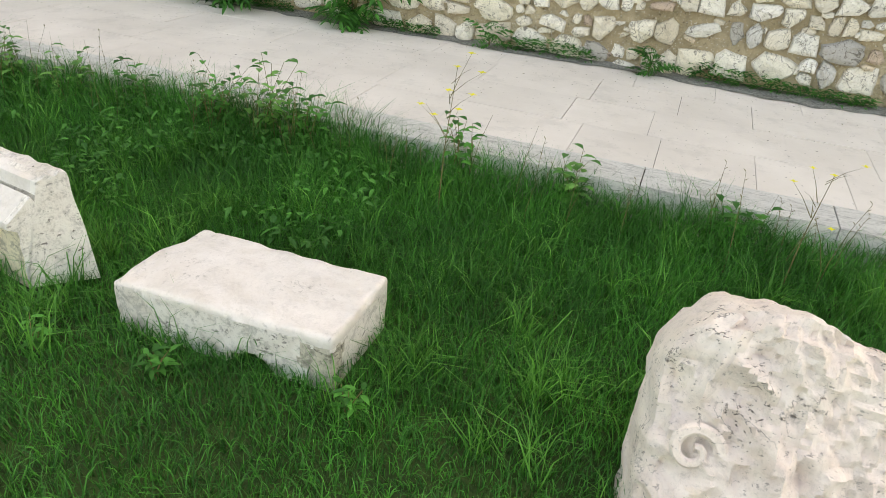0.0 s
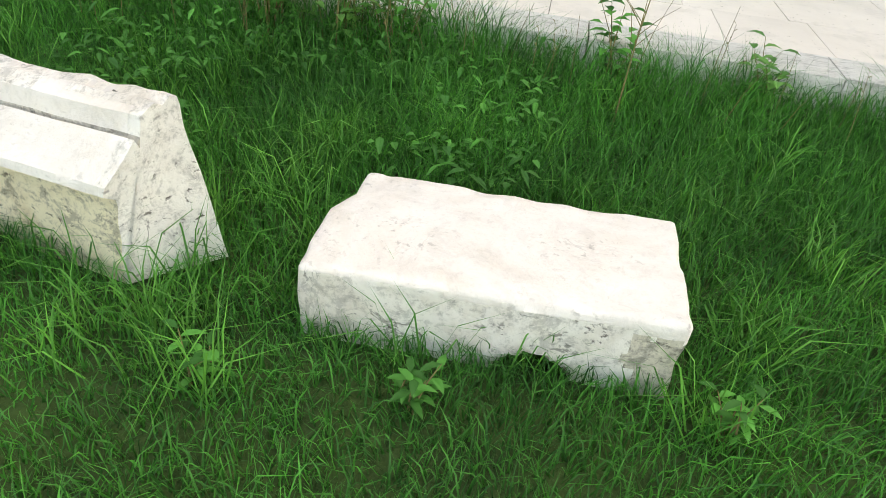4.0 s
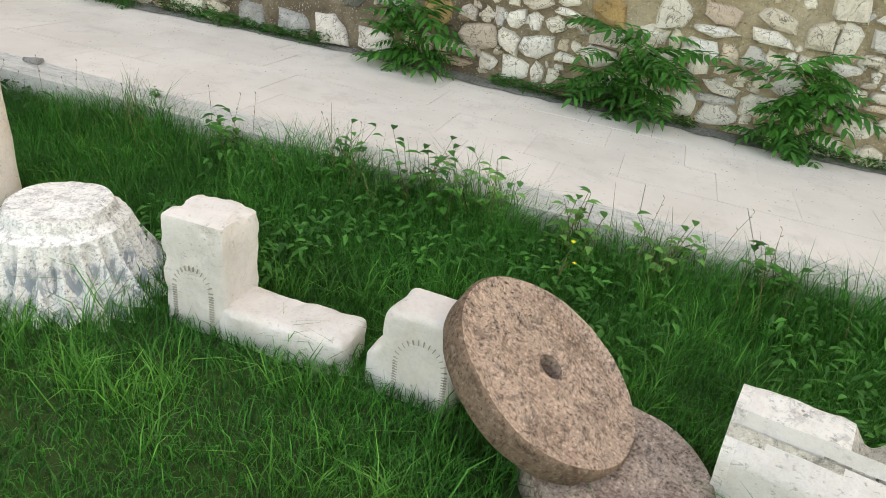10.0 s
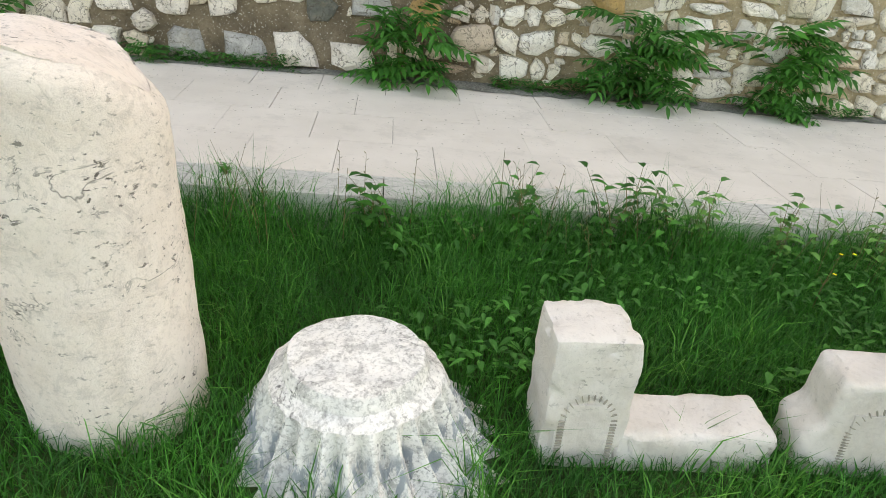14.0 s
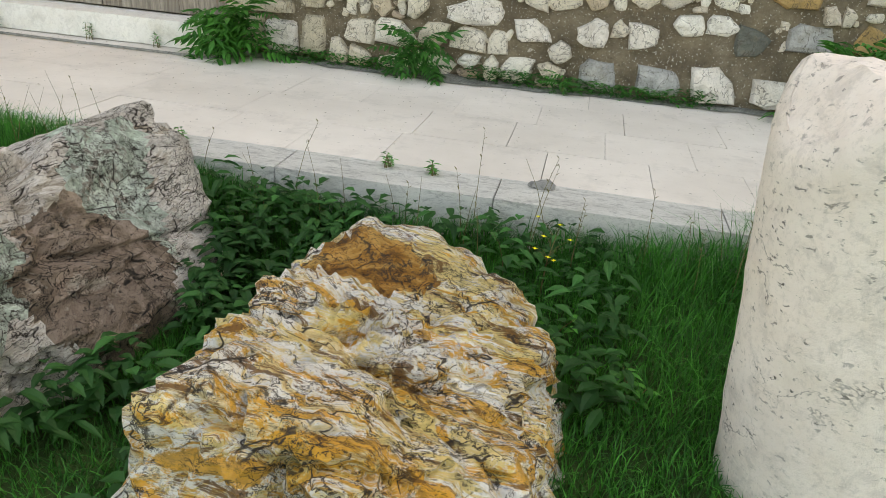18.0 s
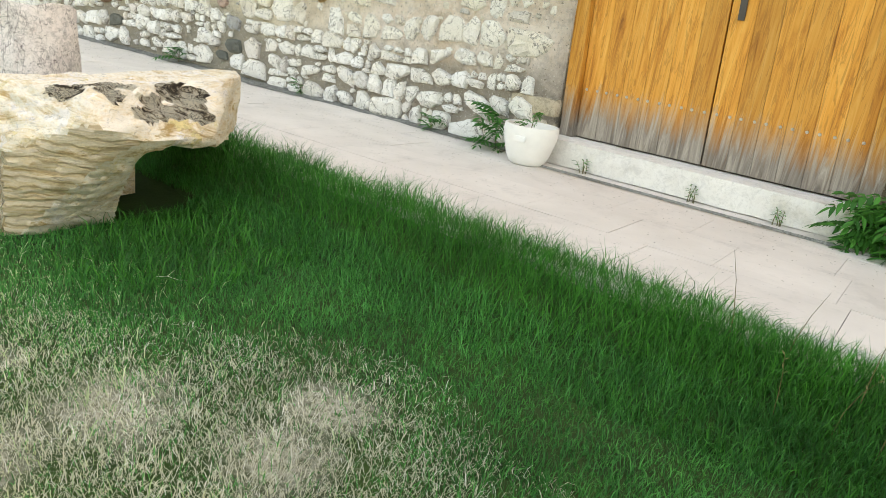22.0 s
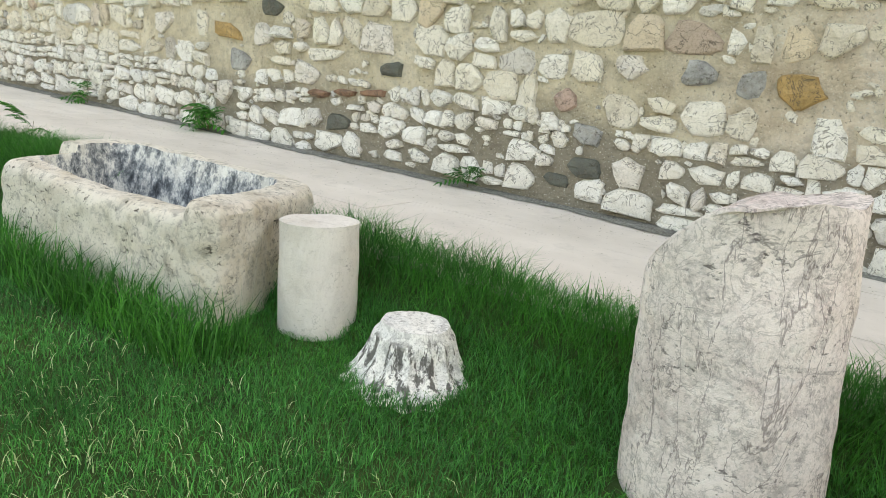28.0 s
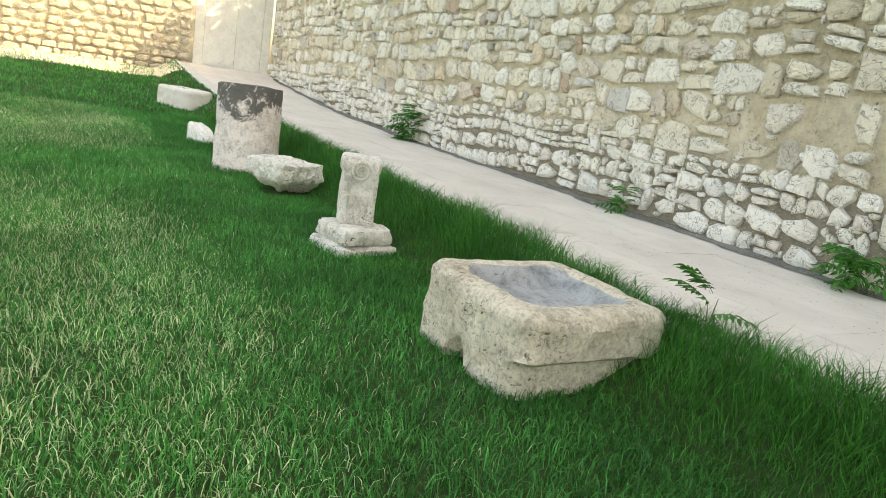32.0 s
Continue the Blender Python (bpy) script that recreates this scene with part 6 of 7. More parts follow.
def blades(name, x, y, h, w, lean, material, rng, label):
    """Bent tapering blades, two joints each, as one mesh."""
    ok = outside(x, y)
    x, y, h, w, lean = x[ok], y[ok], h[ok], w[ok], lean[ok]
    n = len(x)
    a = rng.uniform(0, 2 * np.pi, n)
    b = rng.uniform(0, 2 * np.pi, n)
    z = lawn_z_np(x, y)
    base = np.stack([x, y, z], 1)
    side = np.stack([np.cos(a), np.sin(a), 0 * a], 1)
    out = np.stack([np.cos(b), np.sin(b), 0 * b], 1)
    up = np.array([0, 0, 1.0])
    l = lean[:, None]
    h_, w_ = h[:, None], w[:, None]
    mid = base + out * h_ * l * 0.30 + up * h_ * 0.55
    tip = base + out * h_ * l * 0.95 + up * h_ * (1.0 - 0.35 * l)
    v = np.stack([base - side * w_, base + side * w_, mid + side * w_ * 0.75, mid - side * w_ * 0.75, tip], 1).reshape(-1, 3)
    me = bpy.data.meshes.new(name)
    me.vertices.add(5 * n)
    me.vertices.foreach_set("co", v.astype(np.float32).ravel())
    o = np.arange(n)[:, None] * 5
    loops = (o + np.array([0, 1, 2, 3, 3, 2, 4])[None]).ravel()
    me.loops.add(7 * n)
    me.loops.foreach_set("vertex_index", loops.astype(np.int32))
    me.polygons.add(2 * n)
    me.polygons.foreach_set("loop_start", (np.arange(n)[:, None] * 7 + np.array([0, 4])[None]).ravel().astype(np.int32))
    me.polygons.foreach_set("loop_total", np.tile([4, 3], n).astype(np.int32))
    me.update(calc_edges=True)
    me.materials.append(material)
    me.shade_smooth()
    ob = new(name, me)
    return tagged(ob, label, "grass", kind="stuff")


def scatter(rng, x0, x1, y0, y1, per_m2):
    n = int((x1 - x0) * (y1 - y0) * per_m2)
    return rng.uniform(x0, x1, n), rng.uniform(y0, y1, n)


def wave(x, y, s, ph=0.0):
    return 0.5 + 0.25 * np.sin(x * s + ph + 1.3 * np.sin(y * s * 0.8)) + 0.25 * np.sin(y * s * 1.3 - ph + 1.7 * np.sin(x * s * 0.6))


FOOT = [(-1.70, -4.17, 0.49, 0.22, 0.0), (-3.21, -4.16, 0.62, 0.11, -14.0), (-4.16, -4.20, 0.33, 0.33, 0.0), (-4.93, -3.95, 0.13, 0.08, 0.0), (-5.64, -3.93, 0.36, 0.09, 0.0), (-6.65, -3.92, 0.33, 0.33, 0.0), (-7.44, -3.72, 0.22, 0.22, 0.0), (-8.76, -4.05, 0.38, 0.55, 0.0), (-10.2, -3.75, 0.42, 0.68, 0.0), (-15.0, -3.5, 0.36, 0.5, 0.0), (-16.48, -3.12, 0.27, 0.27, 0.0), (-17.72, -3.15, 0.17, 0.17, 0.0), (-18.33, -3.08, 0.15, 0.15, 0.0), (-19.64, -3.05, 0.90, 0.49, 0.0), (-22.64, -3.13, 0.40, 0.39, 1.0), (-24.65, -3.36, 0.21, 0.21, 12.0), (-26.7, -3.33, 0.22, 0.22, 0.0), (-28.0, -3.42, 0.32, 0.32, 0.0), (-34.5, -3.2, 0.48, 0.26, 25.0), (0.25, -4.54, 0.40, 0.14, 8.0)]


def outside(x, y):
    """True where no stone piece stands."""
    ok = np.ones(len(x), bool)
    for cx, cy, a, b, rz in FOOT:
        c, s = math.cos(radians(rz)), math.sin(radians(rz))
        u, w = (x - cx) * c + (y - cy) * s, -(x - cx) * s + (y - cy) * c
        ok &= ~((np.abs(u) < a) & (np.abs(w) < b))
    return ok


def thin(rng, x, y):
    """Thins the blades over bare earth."""
    keep = np.ones(len(x), bool)
    for cx, cy, r in EARTH_SPOTS:
        d = np.hypot((x - cx) / 1.25, y - cy) / r
        keep &= rng.uniform(0, 1, len(x)) < np.clip(d * 0.6, 0.22, 1)
    return x[keep], y[keep]


def grass():
    rng = np.random.default_rng(4)
    # long grass round the first pieces and along the curb
    x, y = scatter(rng, -11.8, 1.6, -5.7, CURB_Y + 0.0, 5200)
    ok = (x > -10.9 + 0.4 * wave(x, y, 3.0)) | (y > -3.15)
    x, y = x[ok], y[ok]
    k = wave(x, y, 2.3) * 0.6 + wave(x, y, 6.1, 2.0) * 0.4
    far = np.clip((-3.0 - y) / 0.9, 0, 1)
    left = np.clip((-7.2 - x) / 1.2, 0, 1)
    h = (0.13 + 0.17 * k) * (1 - 0.42 * far) * (1 - 0.42 * left) * rng.uniform(0.55, 1.25, len(x))
    h *= 1 - 0.38 * np.clip((-4.35 - y) / 0.4, 0, 1)
    h *= 1 + (0.5 + 0.5 * wave(x, y, 5.0)) * np.clip((y + 2.95) / 0.3, 0, 1) * (1 - 0.6 * left) * np.clip((1.0 - x) / 3.0, 0.15, 1)
    blades("long_grass", x, y, h, rng.uniform(0.0013, 0.0031, len(x)), rng.uniform(0.15, 1.25, len(x)), GRASS_TALL, rng, "long dark green grass round the stones")
    # arching tufts: many blades from one root
    n = 330
    rx, ry = rng.uniform(-7.5, 1.2, n), rng.uniform(-4.7, -2.7, n)
    x, y = np.repeat(rx, 26) + rng.normal(0, 0.035, n * 26), np.repeat(ry, 26) + rng.normal(0, 0.035, n * 26)
    y = np.minimum(y, CURB_Y - 0.01)
    h = np.repeat(rng.uniform(0.16, 0.34, n), 26) * rng.uniform(0.6, 1.15, len(x))
    blades("grass_tufts", x, y, h, rng.uniform(0.0016, 0.0036, len(x)), rng.uniform(0.3, 1.3, len(x)), GRASS_TUFT, rng, "bright arching tufts of long grass")
    # mown lawn further along
    x, y = thin(rng, *scatter(rng, -21.0, -10.4, -6.0, -2.9, 7500))
    edge = np.clip((y + 3.3) / 0.5, 0, 1)
    h = (0.036 + 0.026 * wave(x, y, 3.1) + 0.09 * edge) * rng.uniform(0.5, 1.35, len(x))
    blades("mown_grass", x, y, h, rng.uniform(0.0011, 0.0024, len(x)), rng.uniform(0.2, 1.1, len(x)), GRASS_SHORT, rng, "short mown green lawn with dry patches")
    x, y = thin(rng, *scatter(rng, -33.0, -20.8, -8.4, -3.1, 3600))
    edge = np.clip((y + 3.0) / 0.35, 0, 1)
    h = (0.055 + 0.03 * wave(x, y, 3.1) + 0.10 * edge) * rng.uniform(0.55, 1.3, len(x))
    blades("mown_grass", x, y, h, rng.uniform(0.0016, 0.0036, len(x)), rng.uniform(0.2, 1.1, len(x)), GRASS_SHORT, rng, "short mown green lawn with dry patches")
    x, y = scatter(rng, -42.0, -32.8, -14, CURB_Y, 350)
    blades("mown_grass", x, y, rng.uniform(0.05, 0.09, len(x)), rng.uniform(0.006, 0.012, len(x)), rng.uniform(0.2, 1.1, len(x)), GRASS_SHORT, rng, "short mown green lawn with dry patches")
    # uncut strip spilling over the curb; its darker green also stands for shade
    x, y = scatter(rng, -33.0, -9.8, -3.75, CURB_Y + 0.26, 6400)
    k = wave(x, y, 2.1, 1.0) * 0.6 + wave(x, y, 7.3) * 0.4
    f = np.clip((-9.8 - x) / 0.9, 0, 1)
    start = np.where(x > -14.2, 3.35, 3.75)
    ok = (rng.uniform(0, 1, len(x)) < np.clip((y + start) / 0.5, 0, 1)) & (y < CURB_Y - 0.05 + f * (0.14 + 0.16 * k))
    x, y, k, f = x[ok], y[ok], k[ok], f[ok]
    crest = np.clip((y + 3.05) / 0.3, 0, 1)
    tall = np.clip(0.6 + (-11.5 - x) / 4.0, 0.6, 1.0)
    h = (0.035 + 0.045 * k + (0.10 + 0.09 * k) * crest * f * tall) * rng.uniform(0.5, 1.35, len(x))
    blades("long_grass", x, y, h, rng.uniform(0.0011, 0.0025, len(x)), rng.uniform(0.3, 1.4, len(x)), GRASS_TALL, rng, "uncut grass along the curb, green darkened for shade")
    # pale seed heads over the drier lawn
    x, y = scatter(rng, -31.0, -10.5, -7.4, -3.6, 420)
    keep = wave(x, y, 1.4, 0.5) * np.clip((-3.4 - y) / 0.9, 0, 1) > rng.uniform(0.1, 0.75, len(x))
    x, y = x[keep], y[keep]
    blades("seed_heads", x, y, rng.uniform(0.035, 0.08, len(x)), rng.uniform(0.0014, 0.0028, len(x)), rng.uniform(0.3, 1.2, len(x)), SEED, rng, "pale grass seed heads on the drier lawn")
    x, y = scatter(rng, -33.0, -20.5, -8.4, -4.0, 2000)
    keep = wave(x, y, 1.1, 2.5) * np.clip((-3.9 - y) / 0.8, 0, 1) > rng.uniform(0.2, 0.75, len(x))
    x, y = x[keep], y[keep]
    blades("seed_heads", x, y, rng.uniform(0.04, 0.085, len(x)), rng.uniform(0.0014, 0.0034, len(x)), rng.uniform(0.3, 1.2, len(x)), SEED, rng, "pale grass seed heads on the drier lawn")
    # straw lying in the dry patches
    sx, sy = [], []
    for cx, cy, r in EARTH_SPOTS:
        n = int(9000 * r)
        a, q = rng.uniform(0, 6.283, n), np.sqrt(rng.uniform(0, 1, n)) * 1.9 * r
        sx.append(cx + 1.3 * q * np.cos(a))
        sy.append(cy + q * np.sin(a))
    x, y = np.concatenate(sx), np.concatenate(sy)
    blades("dry_straw", x, y, rng.uniform(0.02, 0.05, len(x)), rng.uniform(0.0009, 0.0020, len(x)), rng.uniform(0.5, 1.5, len(x)), STRAW, rng, "pale dry straw over the worn lawn")
    # rank grass under the overhang of the petrified log, darker green for its shade
    x, y = scatter(rng, -14.55, -13.5, -4.15, -2.7, 1500)
    ok = np.hypot((x + 14.0) / 0.55, (y + 3.4) / 0.75) < 1
    x, y = x[ok], y[ok]
    blades("long_grass", x, y, rng.uniform(0.06, 0.18, len(x)), rng.uniform(0.0022, 0.0044, len(x)), rng.uniform(0.2, 1.2, len(x)), GRASS_TALL, rng, "rank grass beside the petrified log, darkened for its shade")
    # a tall fringe of grass against the long trough
    x, y = scatter(rng, -20.7, -18.3, -3.85, -3.50, 2600)
    blades("long_grass", x, y, rng.uniform(0.10, 0.34, len(x)), rng.uniform(0.002, 0.004, len(x)), rng.uniform(0.2, 0.9, len(x)), GRASS_TALL, rng, "fringe of uncut grass against the long trough")


grass()


# ---- weeds and flowers ----
def leaf_geo(verts, faces, base, way, up, length, width, droop=0.3):
    """One folded leaf: two rows of quads either side of a sunken midrib."""
    way, up = way.normalized(), up.normalized()
    side = way.cross(up).normalized()
    b = len(verts)
    for t, w in ((0.0, 0.06), (0.3, 0.85), (0.62, 0.75), (1.0, 0.02)):
        c = base + way * length * t - up * length * droop * t * t
        verts += [c - side * width * 0.5 * w + up * width * 0.16 * w, c, c + side * width * 0.5 * w + up * width * 0.16 * w]
    for k in range(3):
        o = b + 3 * k
        faces += [(o, o + 1, o + 4, o + 3), (o + 1, o + 2, o + 5, o + 4)]


def stem_geo(verts, faces, pts, r):
    b = len(verts)
    for i, p in enumerate(pts):
        rr = r * (1 - 0.7 * i / max(1, len(pts) - 1))
        for s in range(4):
            verts.append(p + Vector((math.cos(s * 1.571) * rr, math.sin(s * 1.571) * rr, 0)))
    for i in range(len(pts) - 1):
        for s in range(4):
            t = (s + 1) % 4
            faces.append((b + i * 4 + s, b + i * 4 + t, b + i * 4 + 4 + t, b + i * 4 + 4 + s))


def frond(length, pairs, width, rng):
    """A pinnate leaf arching along +x."""
    verts, faces = [], []
    pts = [Vector((length * t, 0, length * (0.35 * t - 0.55 * t * t))) for t in (i / 8 for i in range(9))]
    stem_geo(verts, faces, pts, 0.004)
    for k in range(pairs):
        t = 0.2 + 0.75 * k / (pairs - 1)
        p = Vector((length * t, 0, length * (0.35 * t - 0.55 * t * t)))
        size = length * 0.36 * (1 - 0.45 * abs(t - 0.5))
        for sgn in (-1, 1):
            way = Vector((0.55, sgn, -0.1 + rng.uniform(-0.2, 0.1)))
            leaf_geo(verts, faces, p, way, Vector((0, 0, 1)), size, size * width, 0.35)
    leaf_geo(verts, faces, pts[-1], Vector((1, 0, -0.4)), Vector((0, 0, 1)), length * 0.3, length * 0.3 * width, 0.3)
    return verts, faces


FRONDS = []
for k in range(4):
    fv, ff = frond(0.26 + 0.04 * k, 5 + k % 3, 0.40, random.Random(k))
    me = bpy.data.meshes.new("frond")
    me.from_pydata([tuple(p) for p in fv], [], ff)
    me.materials.append(LEAF)
    FRONDS.append(me)


def bush(x, y, z, size, n, seed, label="leafy green wall weed with feathered leaves", spread=1.0, base="wall_weed"):
    rng = random.Random(seed)
    e = tagged(empty(base, pose(x, y, z)), label, "plant")
    sv, sf = [], []
    for k in range(max(2, n // 5)):
        a, t = rng.uniform(0, 6.28), rng.uniform(0.4, 1.0) * size
        stem_geo(sv, sf, [Vector((math.cos(a) * 0.12 * t * q * spread, math.sin(a) * 0.12 * t * q, t * q)) for q in (0, 0.5, 1.0)], 0.006)
    link_mesh("stem", sv, sf, STEM, e)
    for k in range(int(n * 1.5)):
        ob = new("frond", rng.choice(FRONDS))
        ob.parent = e
        h = rng.uniform(0.06, 0.95) * size
        a = rng.uniform(-3.4, 0.3)
        s = min(1.2, size / 0.36) * rng.uniform(0.6, 1.05)
        ob.matrix_basis = pose(rng.uniform(-0.10, 0.10) * spread * size / 0.4, -rng.uniform(0.0, 0.05), h, rng.uniform(-25, 25), rng.uniform(-45, 15), math.degrees(a)) @ Matrix.Scale(s, 4)


for args in ((-6.52, -0.12, 0.0, 0.60, 34, 1), (-4.60, -0.12, 0.0, 0.70, 48, 2, "leafy green wall weed with feathered leaves", 1.6), (-3.32, -0.12, 0.0, 0.66, 40, 3), (-11.08, -0.18, 0.0, 0.38, 46, 4, "leafy green wall weed with feathered leaves", 1.5), (-9.62, -0.14, 0.0, 0.30, 30, 5, "leafy green wall weed with feathered leaves", 1.5), (-22.85, -0.15, 0.0, 0.30, 20, 6), (-25.35, -0.12, 0.0, 0.22, 10, 7), (-19.35, -0.10, 0.0, 0.20, 12, 8), (-30.6, -0.15, 0.0, 0.46, 20, 9), (-14.28, -0.16, 0.0, 0.30, 10, 10), (-8.45, -0.14, 0.0, 0.16, 9, 11), (-17.0, -0.08, 0.0, 0.14, 8, 12), (-15.1, -0.08, 0.0, 0.16, 9, 13), (-0.6, -0.12, 0.0, 0.22, 12, 14), (-2.0, -0.1, 0.0, 0.2, 10, 15)):
    bush(*args)
bush(-22.2, -2.45, -0.02, 0.24, 9, 21, "dark weed with feathered leaves at the lawn edge", base="lawn_weed")
bush(-13.82, -0.40, 0.26, 0.16, 4, 22, "small green seedling in the white pot", base="seedling")


def sprig(name, x, y, z, size, n, seed, material, label, leaf=0.07, wide=0.5):
    """An upright weed with broad leaves up its stems."""
    rng = random.Random(seed)
    e = tagged(empty(name, pose(x, y, z)), label, "plant")
    for k in range(n):
        a, lean, h = rng.uniform(0, 6.28), rng.uniform(0.1, 0.55), size * rng.uniform(0.55, 1.0)
        pts = [Vector((math.cos(a) * lean * h * q * q, math.sin(a) * lean * h * q * q, h * q)) for q in (0, 0.35, 0.7, 1.0)]
        off = Vector((rng.uniform(-0.06, 0.06), rng.uniform(-0.05, 0.05), 0)) * (size / 0.3)
        pts = [p + off for p in pts]
        sv, sf = [], []
        stem_geo(sv, sf, pts, 0.004)
        st = link_mesh("stem", sv, sf, STEM, e)
        lv, lf = [], []
        for q in range(7):
            t = 0.25 + 0.75 * q / 6
            p = pts[0].lerp(pts[-1], t)
            b = q * 2.4 + k
            leaf_geo(lv, lf, p, Vector((math.cos(b), math.sin(b), 0.35)), Vector((0, 0, 1)), leaf * rng.uniform(0.7, 1.2), leaf * wide, 0.35)
        link_mesh("leaves", lv, lf, material, e)


for i, (x, y, size, n) in enumerate(((-2.62, -2.72, 0.34, 9), (-2.95, -2.75, 0.30, 8), (-2.35, -2.70, 0.24, 6), (-5.05, -2.66, 0.30, 6), (-5.45, -2.72, 0.30, 7), (-5.9, -2.66, 0.26, 6), (-4.6, -2.72, 0.26, 5), (-6.6, -2.7, 0.2, 4), (-1.35, -2.66, 0.24, 4), (-0.75, -2.64, 0.18, 5), (0.1, -2.62, 0.16, 4), (-3.6, -2.66, 0.2, 4), (-4.1, -2.7, 0.22, 4))):
    sprig("curb_weed", x, y, lawn_z(x, y), size * 1.7, n + 3, 40 + i, LEAF_LIGHT if i % 3 == 0 else LEAF, "broad-leaved weed growing along the curb", 0.092)
for i, (x, y) in enumerate(((-1.85, -4.62), (-2.35, -4.66), (-1.1, -4.55), (-8.0, -3.55), (-8.3, -3.3), (-3.35, -4.62), (-16.11, -3.80), (-16.29, -4.41))):
    sprig("lawn_weed", x, y, lawn_z(x, y), 0.15, 4, 70 + i, LEAF, "broad-leaved weed among the lawn grass", 0.06, 0.4)


def straw_twig(x0, y0, x1, y1, seed):
    """A dry stalk lying on the mown grass, with a knot and a side shoot."""
    rng = random.Random(seed)
    a, b = Vector((0, 0, 0)), Vector((x1 - x0, y1 - y0, lawn_z(x1, y1) - lawn_z(x0, y0)))
    side = Vector((-b.y, b.x, 0)).normalized()
    bend = rng.uniform(-0.06, 0.06)
    e = tagged(empty("dry_stalk", pose(x0, y0, lawn_z(x0, y0) + 0.055)), "pale dry straw stalk lying on mown grass", "twig")
    sv, sf = [], []
    stem_geo(sv, sf, [a, a.lerp(b, 0.35) + side * bend * b.length + Vector((0, 0, 0.012)), a.lerp(b, 0.7) + side * bend * 1.2 * b.length, b], 0.003)
    link_mesh("stalk", sv, sf, STRAW, e)
    sv, sf = [], []
    k = a.lerp(b, 0.35) + side * bend * b.length + Vector((0, 0, 0.012))
    stem_geo(sv, sf, [k, k + b * 0.14 + side * 0.03 * (1 if bend < 0 else -1) + Vector((0, 0, 0.02))], 0.0028)
    link_mesh("shoot", sv, sf, STRAW, e)


for i, line in enumerate(((-16.72, -3.81, -16.13, -4.07), (-19.17, -4.78, -18.89, -4.62), (-14.47, -4.28, -14.39, -4.21), (-13.72, -3.84, -13.60, -3.75))):
    straw_twig(*line, 300 + i)


def flower(x, y, z, h, seed, heads=7):
    """A thin branched stalk with small yellow heads and dry pods."""
    rng = random.Random(seed)
    e = tagged(empty("wild_mustard", pose(x, y, z)), "thin wild mustard stalk with small yellow flowers", "flower")
    sv, sf = [], []
    top = Vector((0.04, 0.0, h))
    stem_geo(sv, sf, [Vector((0, 0, 0)), Vector((0.01, 0, h * 0.5)), top], 0.004)
    tips = [top]
    for k in range(heads):
        t, a = rng.uniform(0.45, 0.95), rng.uniform(0, 6.28)
        p = Vector((0.02 * t, 0, h * t))
        q = p + Vector((math.cos(a), math.sin(a), 0.9)) * h * rng.uniform(0.12, 0.25)
        stem_geo(sv, sf, [p, p.lerp(q, 0.5) + Vector((0, 0, 0.01)), q], 0.0022)
        tips.append(q)
    link_mesh("stalk", sv, sf, STEM, e)
    for i, p in enumerate(tips):
        if i % 3 != 1:
            fv, ff = [], []
            for k in range(4):
                leaf_geo(fv, ff, p, Vector((math.cos(k * 1.57), math.sin(k * 1.57), 0.4)), Vector((0, 0, 1)), 0.004 + 0.027 * h, 0.003 + 0.016 * h, 0.2)
            link_mesh("petals", fv, ff, YELLOW, e)


flower(-1.36, -3.02, lawn_z(-1.36, -3.02), 0.82, 1, 11)
flower(0.35, -3.0, lawn_z(0.35, -3.0), 0.62, 2)
flower(-8.35, -3.0, lawn_z(-8.35, -3.0), 0.34, 3, 9)
flower(-4.6, -3.1, lawn_z(-4.6, -3.1), 0.36, 4, 4)
flower(-3.35, -4.66, lawn_z(-3.35, -4.66), 0.15, 5, 4)


def dry_stalks():
    """Thin dry stems with specks of seed along the curb."""
    rng = random.Random(9)
    verts, faces = [], []
    for k in range(150):
        x = rng.uniform(-7.5, 1.0) if k < 110 else rng.uniform(-11.5, -7.5)
        y = rng.uniform(-2.95, CURB_Y - 0.02)
        z, h = lawn_z(x, y), rng.uniform(0.25, 0.52)
        a, l = rng.uniform(0, 6.28), rng.uniform(0.02, 0.15)
        pts = [Vector((x + math.cos(a) * l * q * q, y + math.sin(a) * l * q * q, z + h * q)) for q in (0, 0.35, 0.7, 1.0)]
        stem_geo(verts, faces, pts, 0.0024)
        if k % 2:
            for q in range(5):
                p = pts[2].lerp(pts[3], q / 4)
                leaf_geo(verts, faces, p, Vector((math.cos(q * 2.2), math.sin(q * 2.2), 0.8)), Vector((0, 0, 1)), 0.022, 0.008, 0.1)
    tagged(link_mesh("dry_stalks", verts, faces, STEM, None, "", False), "thin dry seed stalks along the curb", "grass", kind="stuff")


dry_stalks()


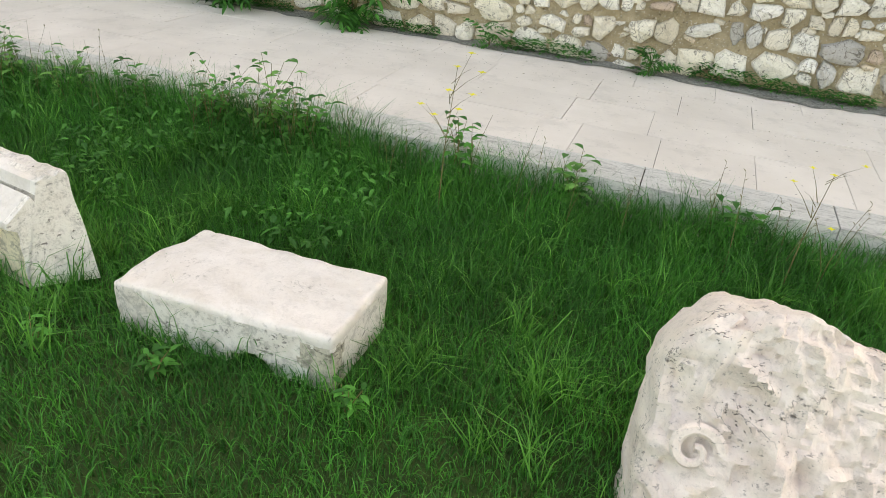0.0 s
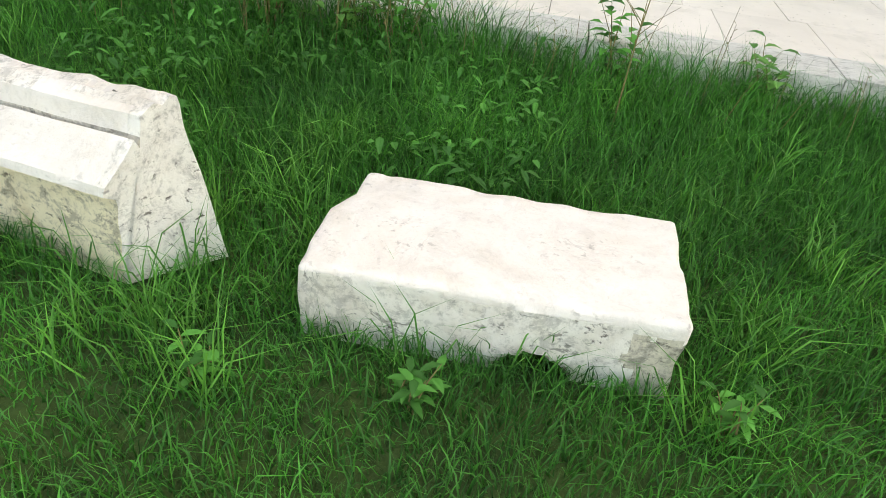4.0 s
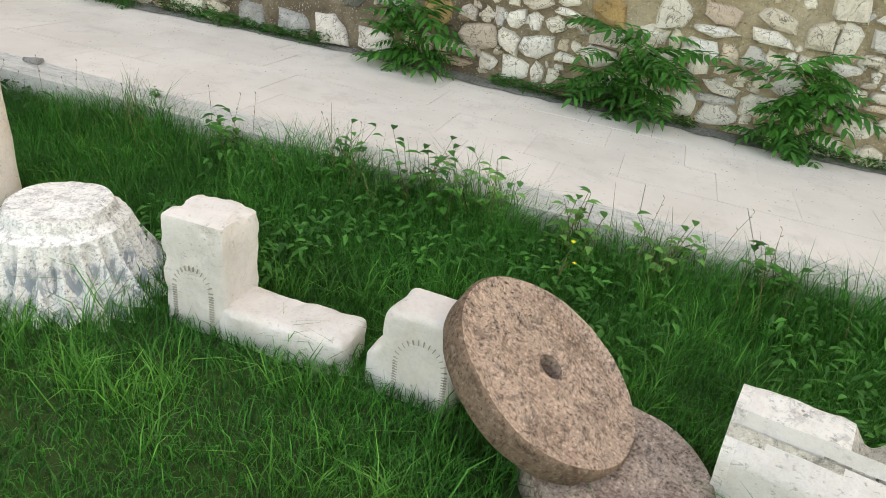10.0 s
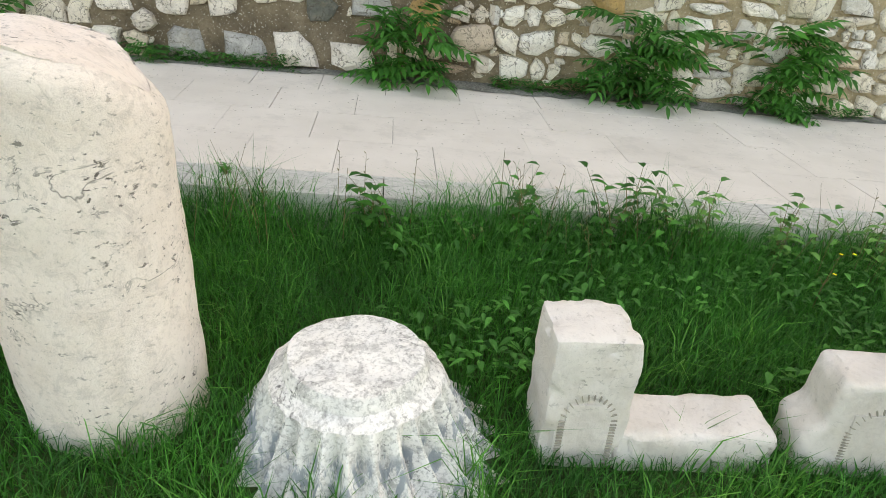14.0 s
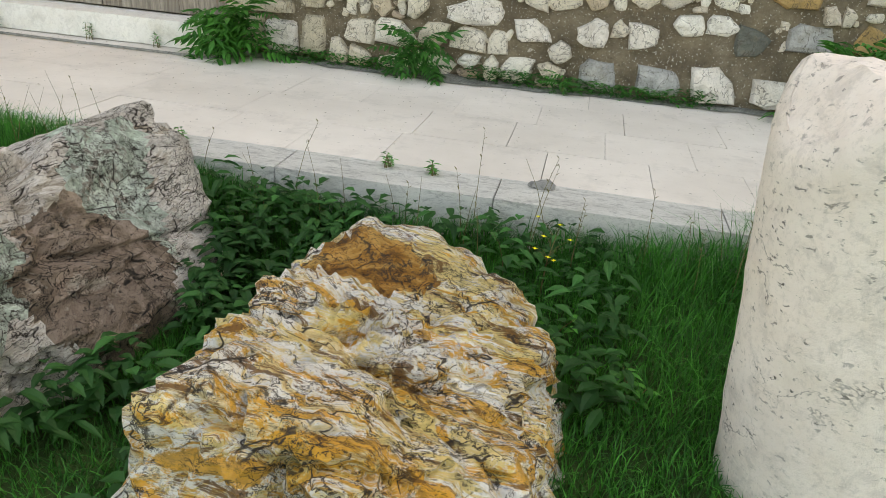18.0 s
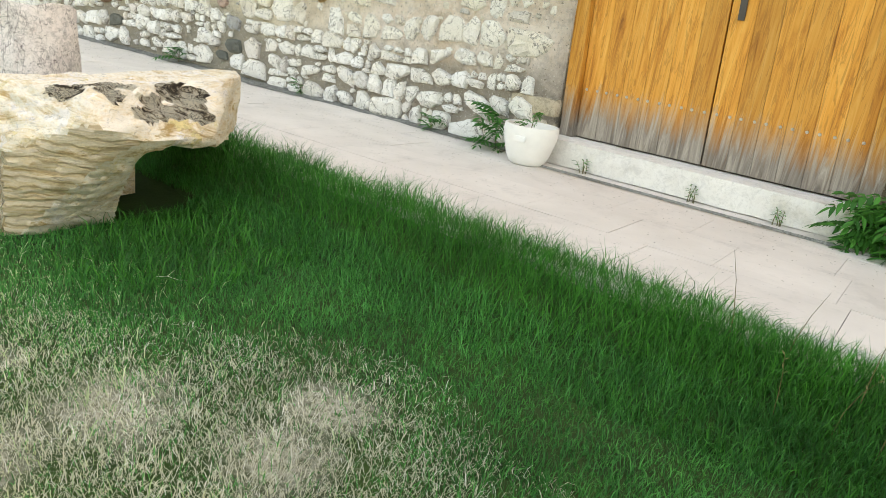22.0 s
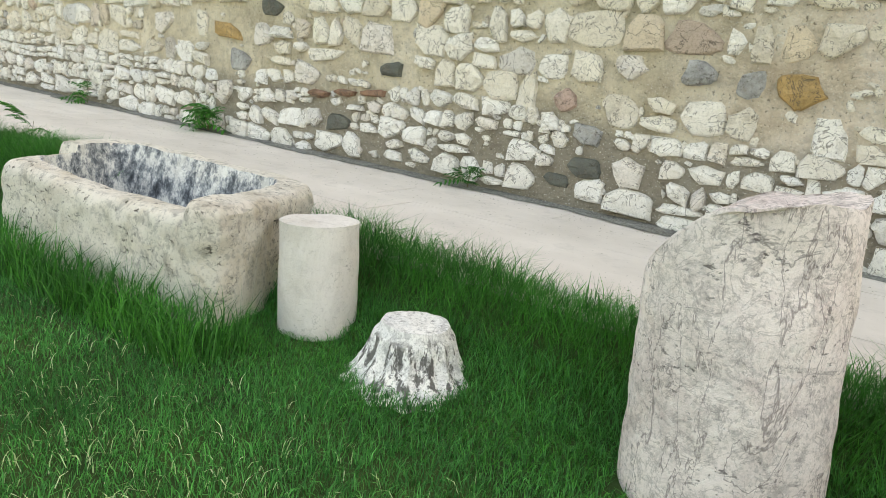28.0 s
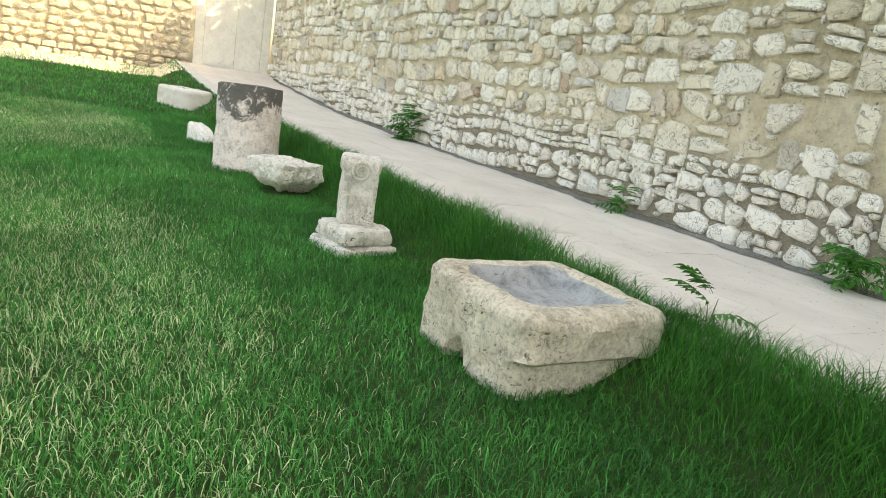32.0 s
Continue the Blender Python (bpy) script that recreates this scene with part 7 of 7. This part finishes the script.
def foot_weeds():
    """Low creeping weeds and litter where the wall meets the paving, and leafy cover under the long grass."""
    rng = random.Random(12)
    verts, faces = [], []
    for k in range(6500):
        x = rng.uniform(-11.0, 2.0)
        if noise3((x, 0, 0), 0.9, 4) < -0.12:
            continue
        p = Vector((x, -0.03 - abs(rng.gauss(0, 0.05)), rng.uniform(0.0, 0.09 + 0.12 * max(0.0, noise3((x, 0, 0), 1.3, 9)))))
        a = rng.uniform(-3.3, 0.2)
        leaf_geo(verts, faces, p, Vector((math.cos(a), math.sin(a), rng.uniform(0.1, 0.9))), Vector((0, 0, 1)), rng.uniform(0.03, 0.085), rng.uniform(0.014, 0.034), 0.4)
    tagged(link_mesh("creeping_weeds", verts, faces, LEAF, None, "", False), "low creeping weeds along the foot of the wall", "plant", kind="stuff")
    for material, spans, n, size, lift in ((LEAF, ((-6.6, -3.6), (-3.6, -1.6), (-6.6, -4.4)), 2600, 1.0, 0.0), (LEAF_DARK, ((-10.0, -8.0), (-9.75, -9.2)), 2000, 1.55, -0.02)):
        verts, faces = [], []
        for k in range(n):
            x = rng.uniform(*rng.choice(spans))
            y = rng.uniform(-4.5 if -9.75 < x < -9.25 else -3.75, -2.65)
            if noise3((x, y, 0), 1.5, 7) < -0.1:
                continue
            h = rng.uniform(0.08, 0.22) + lift
            a = rng.uniform(0, 6.28)
            leaf_geo(verts, faces, Vector((x, y, lawn_z(x, y) + h)), Vector((math.cos(a), math.sin(a), rng.uniform(-0.2, 0.4))), Vector((0, 0, 1)), size * rng.uniform(0.03, 0.075), size * rng.uniform(0.018, 0.036), 0.4)
        tagged(link_mesh("leafy_cover", verts, faces, material, None, "", False), "leafy undergrowth among the long grass", "plant", kind="stuff")
    verts, faces = [], []
    for k in range(1700):
        x, y = rng.uniform(-24, 2), -0.03 - abs(rng.gauss(0, 0.8))
        if y < -2.3:
            continue
        leaf_geo(verts, faces, Vector((x, y, 0.006)), Vector((rng.uniform(-1, 1), rng.uniform(-1, 1), 0.05)), Vector((0, 0, 1)), rng.uniform(0.006, 0.022), rng.uniform(0.004, 0.010), 0.1)
    tagged(link_mesh("litter", verts, faces, STEM, None, "", False), "dry leaf litter scattered over the paving", "litter", kind="stuff")


foot_weeds()


def dark_weed(x, y, seed, size=0.14):
    sprig("step_weed", x, y, 0.0, size if x < -11 else size * 0.55, 4, seed, LEAF, "small dark weed in the joint of the paving", 0.045, 0.35)


for i, (x, y) in enumerate(((-13.36, -0.24), (-12.44, -0.24), (-11.82, -0.24), (-9.2, -2.36), (-8.96, -2.38), (-10.3, -2.4), (-7.4, -2.4))):
    dark_weed(x, y, 90 + i)
lone("stone_chip", poly_rock([((1, 0.4, 0), 0.05), ((-0.7, 0.7, 0), 0.035), ((0, -1, 0), 0.025), ((0, 0, 1), 0.018), ((0, 0, -1), 0.015)], 10, 0.01, 9, 2.0, ICO3), GREY_STONE, pose(-8.42, -2.35, 0.02), "small grey stone chip on the curb", "stone")
